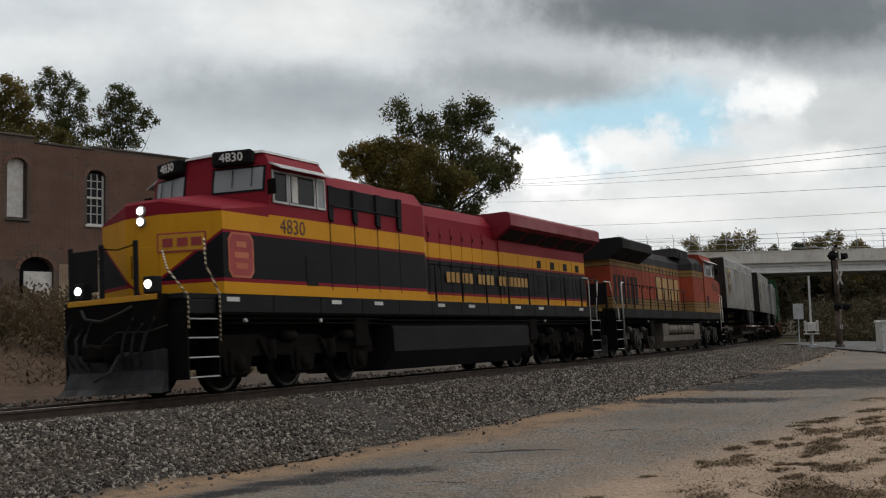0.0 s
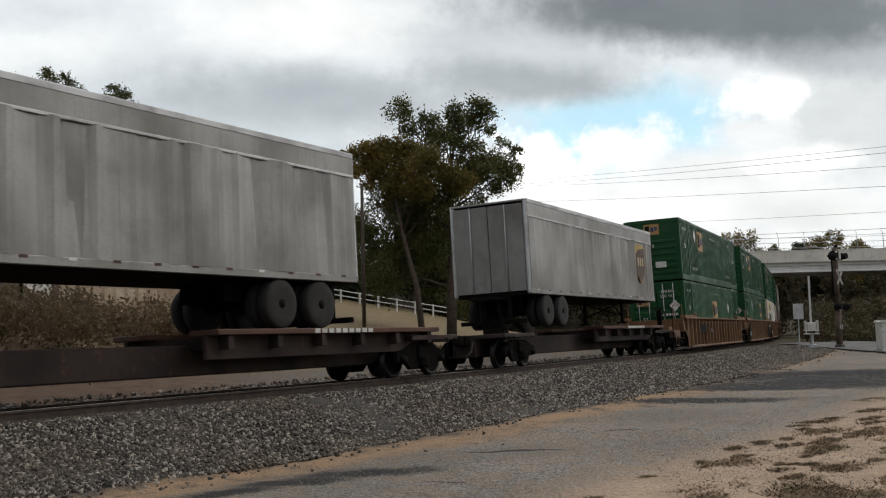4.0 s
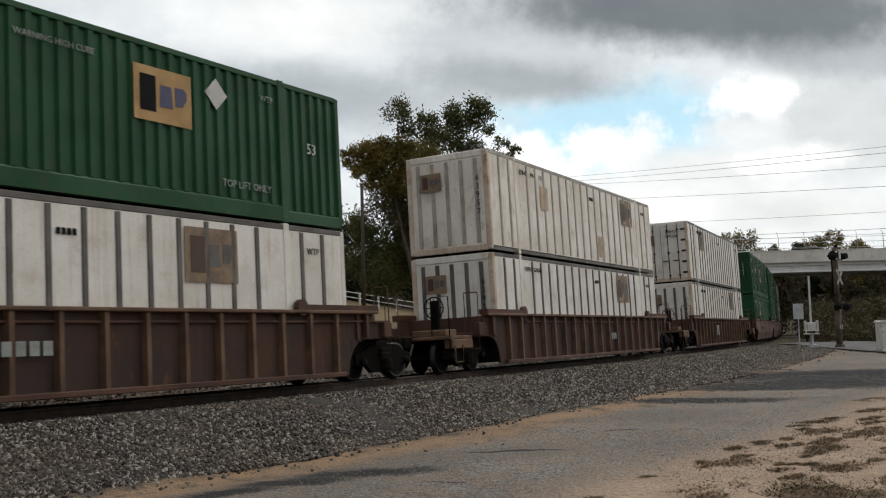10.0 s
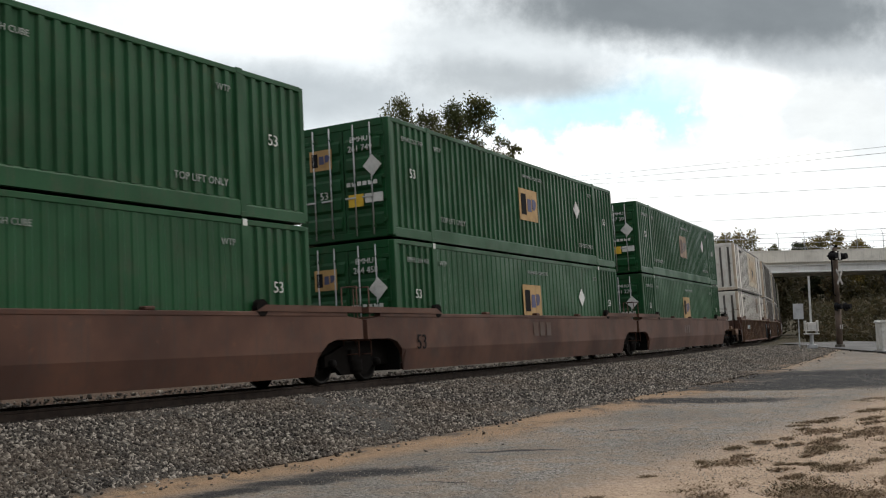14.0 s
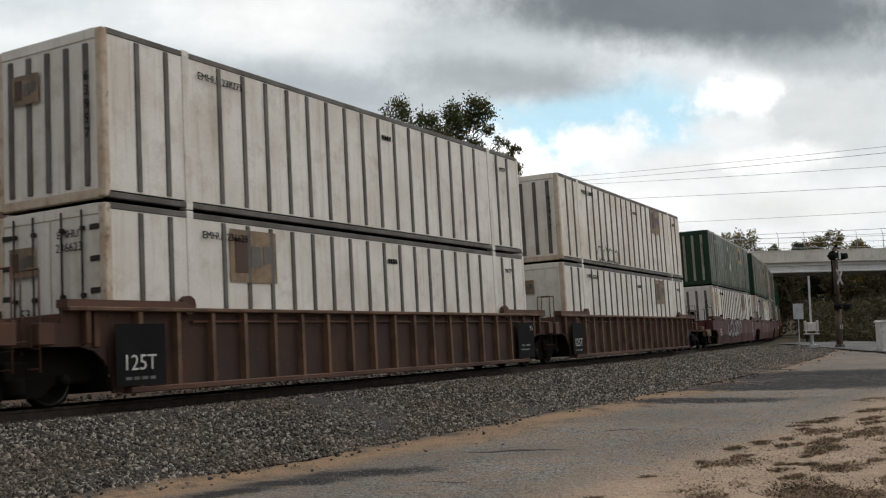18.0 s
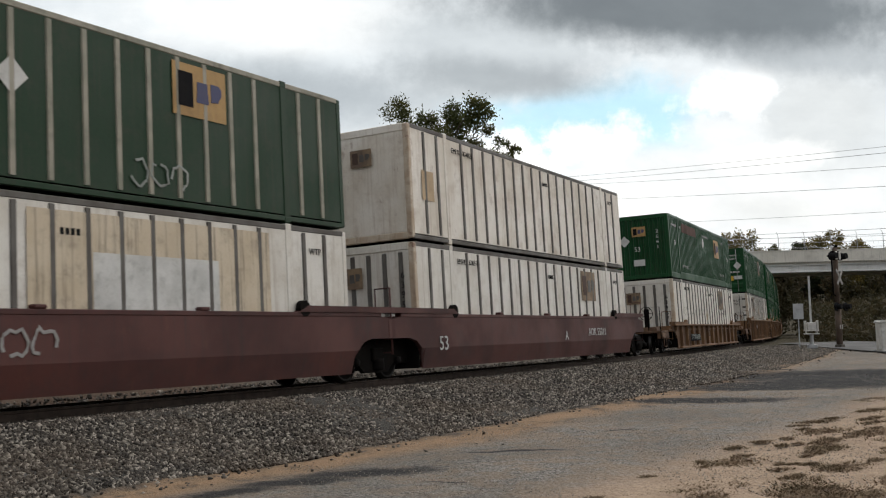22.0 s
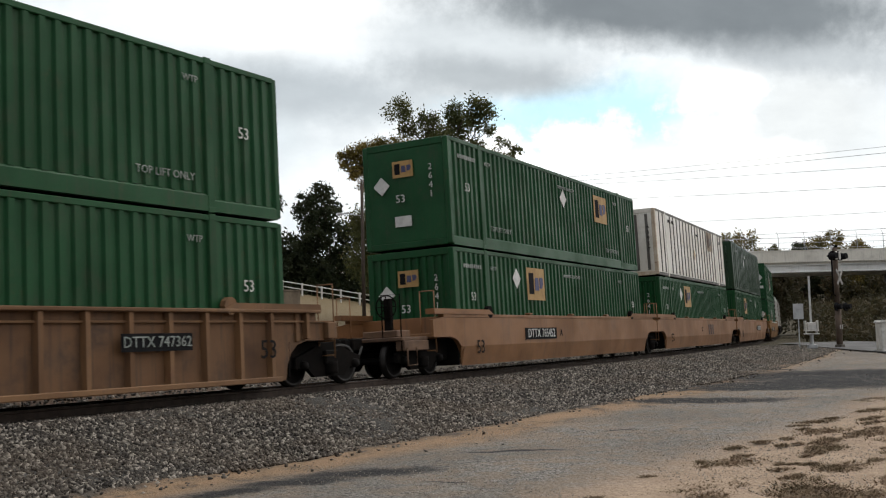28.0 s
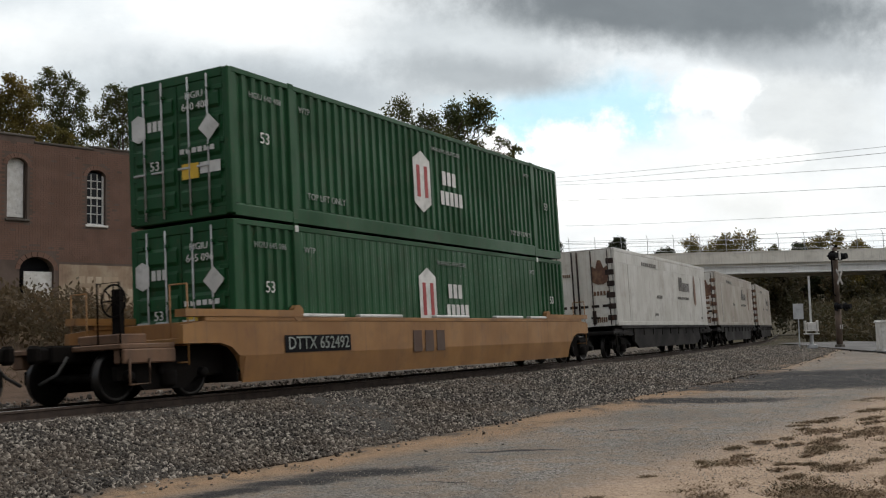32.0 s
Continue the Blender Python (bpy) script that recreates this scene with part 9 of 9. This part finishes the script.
def scatter_pebbles():
    r = np.random.RandomState(41)
    n = 60000
    d = 7.5 + 30 * r.uniform(0, 1, n) ** 1.7
    a = 1.017 + r.uniform(-0.47, 0.44, n)
    x, y = d * np.sin(a), d * np.cos(a)
    s, lat = rail_nearest(x, y)
    keep = lat < -4.6 - 0.08 * np.clip(x - 8, 0, 30)
    x, y, d = x[keep], y[keep], d[keep]
    size = r.uniform(0.003, 0.009, len(x)) * (1 + d / 60)
    stones("pebbles", "small pebbles strewn over the gravel lot", x, y, size, stone_material("pebble_stone", (0.17, 0.15, 0.125), (0.26, 0.235, 0.20), (0.42, 0.385, 0.34)), 42, 0.6)


def scatter_weeds():
    """Flat tufts of dead grass and weeds on the sandy ground."""
    r = np.random.RandomState(51)
    vs, count = [], 0
    spots = []
    for i in range(150):
        x = 10.5 + 14.5 * r.uniform(0, 1) ** 1.1
        y = 4.9 - 0.05 * (x - 10.5) - 3.4 * r.uniform(0, 1) ** 0.8
        spots.append((x, y, r.uniform(0.03, 0.08) if r.uniform(0, 1) < 0.62 else r.uniform(0.10, 0.21)))
    for cx, cy, rad in spots:
        n = int(90 + 3000 * rad)
        lean = r.uniform(-0.6, 0.2)
        u_, v_ = r.normal(0, rad * 1.5, n), r.normal(0, rad * 0.8, n)
        px, py = cx + u_ * math.cos(lean) - v_ * math.sin(lean), cy + u_ * math.sin(lean) + v_ * math.cos(lean)
        pz = ground_height(px, py)
        h = r.uniform(0.004, 0.028, n) * (1 + 2 * rad)
        dx, dy = r.normal(0, 0.045, n), r.normal(0, 0.045, n)
        wx, wy = r.normal(0, 0.009, n), r.normal(0, 0.009, n)
        vs.append(np.stack([np.stack([px - wx, py - wy, pz - 0.01], -1), np.stack([px + wx, py + wy, pz - 0.01], -1), np.stack([px + dx, py + dy, pz + h], -1)], 1).reshape(-1, 3))
    v = np.concatenate(vs)
    tagged(new("weeds", fast_mesh("weeds", v, np.arange(len(v)).reshape(-1, 3), surface("withered_weeds", (0.175, 0.118, 0.072), (0.12, 0.088, 0.05), 0.9, scale=2.5, grime=0.4, fine=9, bump=0))), "tufts of withered grass on sandy ground", "grass", kind="stuff")


def scatter_bank():
    """Long dry grass on the bank behind the track."""
    r = np.random.RandomState(61)
    n = 60000
    s = -6 + 62 * r.uniform(0, 1, n)
    lat = 4.6 + 16 * r.uniform(0, 1, n) ** 1.2
    a = rail_point(s)
    px, py = a[0] - np.sin(a[2]) * lat, a[1] + np.cos(a[2]) * lat
    pz = ground_height(px, py)
    h = r.uniform(0.08, 0.45, n) * (1 + 0.5 * np.clip((26 - s) / 8, 0, 1) * (lat > 7.6)) * np.where((s < 24) & (lat < 7.6), 0.35, 1.0)
    dx, dy = r.normal(0, 0.12, n), r.normal(0, 0.12, n)
    wx, wy = r.normal(0, 0.012, n), r.normal(0, 0.012, n)
    v = np.stack([np.stack([px - wx, py - wy, pz - 0.02], -1), np.stack([px + wx, py + wy, pz - 0.02], -1), np.stack([px + dx, py + dy, pz + h], -1)], 1).reshape(-1, 3)
    tagged(new("dry_grass", fast_mesh("dry_grass", v, np.arange(len(v)).reshape(-1, 3), DRY_GRASS)), "long dry grass on the bank behind the track", "grass", kind="stuff")


def bank_bushes():
    """Brown, half-bare bushes on the bank before the brick building."""
    r = np.random.RandomState(66)
    lobes = []
    for i in range(150):
        s, lat = r.uniform(13, 26), 6.5 + 7 * r.uniform(0, 1)
        a = rail_point(s)
        x, y = a[0] - math.sin(a[2]) * lat, a[1] + math.cos(a[2]) * lat
        lobes.append((x, y, float(ground_height([x], [y])[0]) + r.uniform(0.1, 0.9), r.uniform(0.35, 0.7)))
    v, f = leaf_cloud(lobes, 26000, 0.085, 67)
    return tagged(new("bushes", fast_mesh("bushes", v, f, leaves_material("brown_bush_leaves", (0.145, 0.098, 0.054), (0.09, 0.07, 0.038), (0.06, 0.042, 0.024)))), "brown half-bare bushes on the bank before the building", "bushes", kind="stuff")


scatter_ballast(), scatter_pebbles(), scatter_weeds(), scatter_bank(), bank_bushes()


def unseen_woods():
    """Unseen woods, added to close the place behind the camera and cut low sky light."""
    r = np.random.RandomState(71)
    lobes = []
    for i in range(300):
        a = r.uniform(math.radians(115), math.radians(345))
        d = r.uniform(95, 130)
        lobes.append((d * math.sin(a), d * math.cos(a), r.uniform(0, 6), r.uniform(2.5, 4.5)))
    v, f = leaf_cloud(lobes, 14000, 1.3, 72)
    return tagged(new("woods", fast_mesh("woods", v, f, LEAF_DARK)), "unseen dark woods added behind the camera to block low light", "woods", kind="stuff")


unseen_woods()


# ---- bricks ----
def lay_bricks():
    """Courses of bricks on the wall of the building; those round the corner nearest to the track are single parts."""
    r = random.Random(81)
    single, rest = 0, Geo()
    z, row = 3.3, 0
    pitch_x, pitch_z = 0.213, 0.078
    while z < 7.72:
        x = (0.106 if row % 2 else 0.0) + 0.02
        while x < house_len - 0.21:
            inside = any(o[0] - 0.21 < x < o[1] + 0.02 and o[2] - 0.2 < z < o[3] + 0.2 for o in house_holes)
            if not inside and r.random() > 0.02:
                if x > house_len - 1.6 and 5.0 < z and single < 290:
                    b = part("brick", brick_mesh, BRICK, house)
                    b.location = (x, r.uniform(-0.004, 0.003), z)
                    single += 1
                else:
                    rest.box(x, -0.010 + r.uniform(-0.004, 0.003), z, x + 0.20, 0.0, z + 0.066)
            x += pitch_x
        z += pitch_z
        row += 1
    tagged(part("bricks", rest, BRICK, house), kind="stuff")


lay_bricks()


# ---- motion: the train rolls, wheels turn, trees sway, clouds drift ----
def motions():
    for thing, mid, z, flip in TRAIN:
        turn = Matrix.Rotation(math.pi, 4, "Z") if flip else Matrix.Identity(4)
        times, t = [], 0.0
        while t < SECONDS:
            times.append(t)
            s = mid - SPEED * t
            t += 0.5 if -60 < s < 190 else 2.0
        times.append(SECONDS)
        walk(thing, [(t, car_pose(mid - SPEED * t) @ Matrix.Translation((0, 0, z)) @ turn) for t in times])
    for crown, amount, seed in SWAYING:
        rows = []
        for i in range(33):
            a = amount * (math.sin(i * 0.9 + seed) + 0.6 * math.sin(i * 2.1 + seed * 1.7))
            rows.append((float(i), pose(0, 0, 0, a * 0.5, a, 0)))
        walk(crown, rows)
    walk(sky_cloth, [(0, pose(*EYE)), (SECONDS, Matrix.Translation(EYE) @ Matrix.Rotation(radians(2.9), 4, "Z") @ Matrix.Rotation(radians(0.5), 4, RIGHT))])
    spin()


def spin():
    """Wheels turn while they roll past, from well before to well after the nearest point."""
    mid_of = {thing: (mid, flip) for thing, mid, z, flip in TRAIN}
    for w, x, r in SPINNERS:
        car = w.parent.parent
        mid, flip = mid_of[car]
        off = -(w.parent.location.x + x) if flip else w.parent.location.x + x
        s0 = mid + off
        t0, t1 = (s0 - 50) / SPEED, (s0 - 4) / SPEED
        f0, f1 = max(0, math.ceil(t0 * FPS)), min(math.floor(t1 * FPS), int(SECONDS * FPS))
        sign = 1 if flip else -1
        rows = []
        for f in range(f0, f1 + 1):
            a = SPEED * (f - f0) / FPS / r * sign
            rows.append((f / FPS, Matrix.Translation((x, 0, r)) @ Matrix.Rotation(a, 4, "Y")))
        if len(rows) < 2:
            continue
        if f0 > 0:
            rows.insert(0, (0.0, rows[0][1]))
        if f1 < SECONDS * FPS:
            rows.append((SECONDS, rows[-1][1]))
        walk(w, rows)


motions()
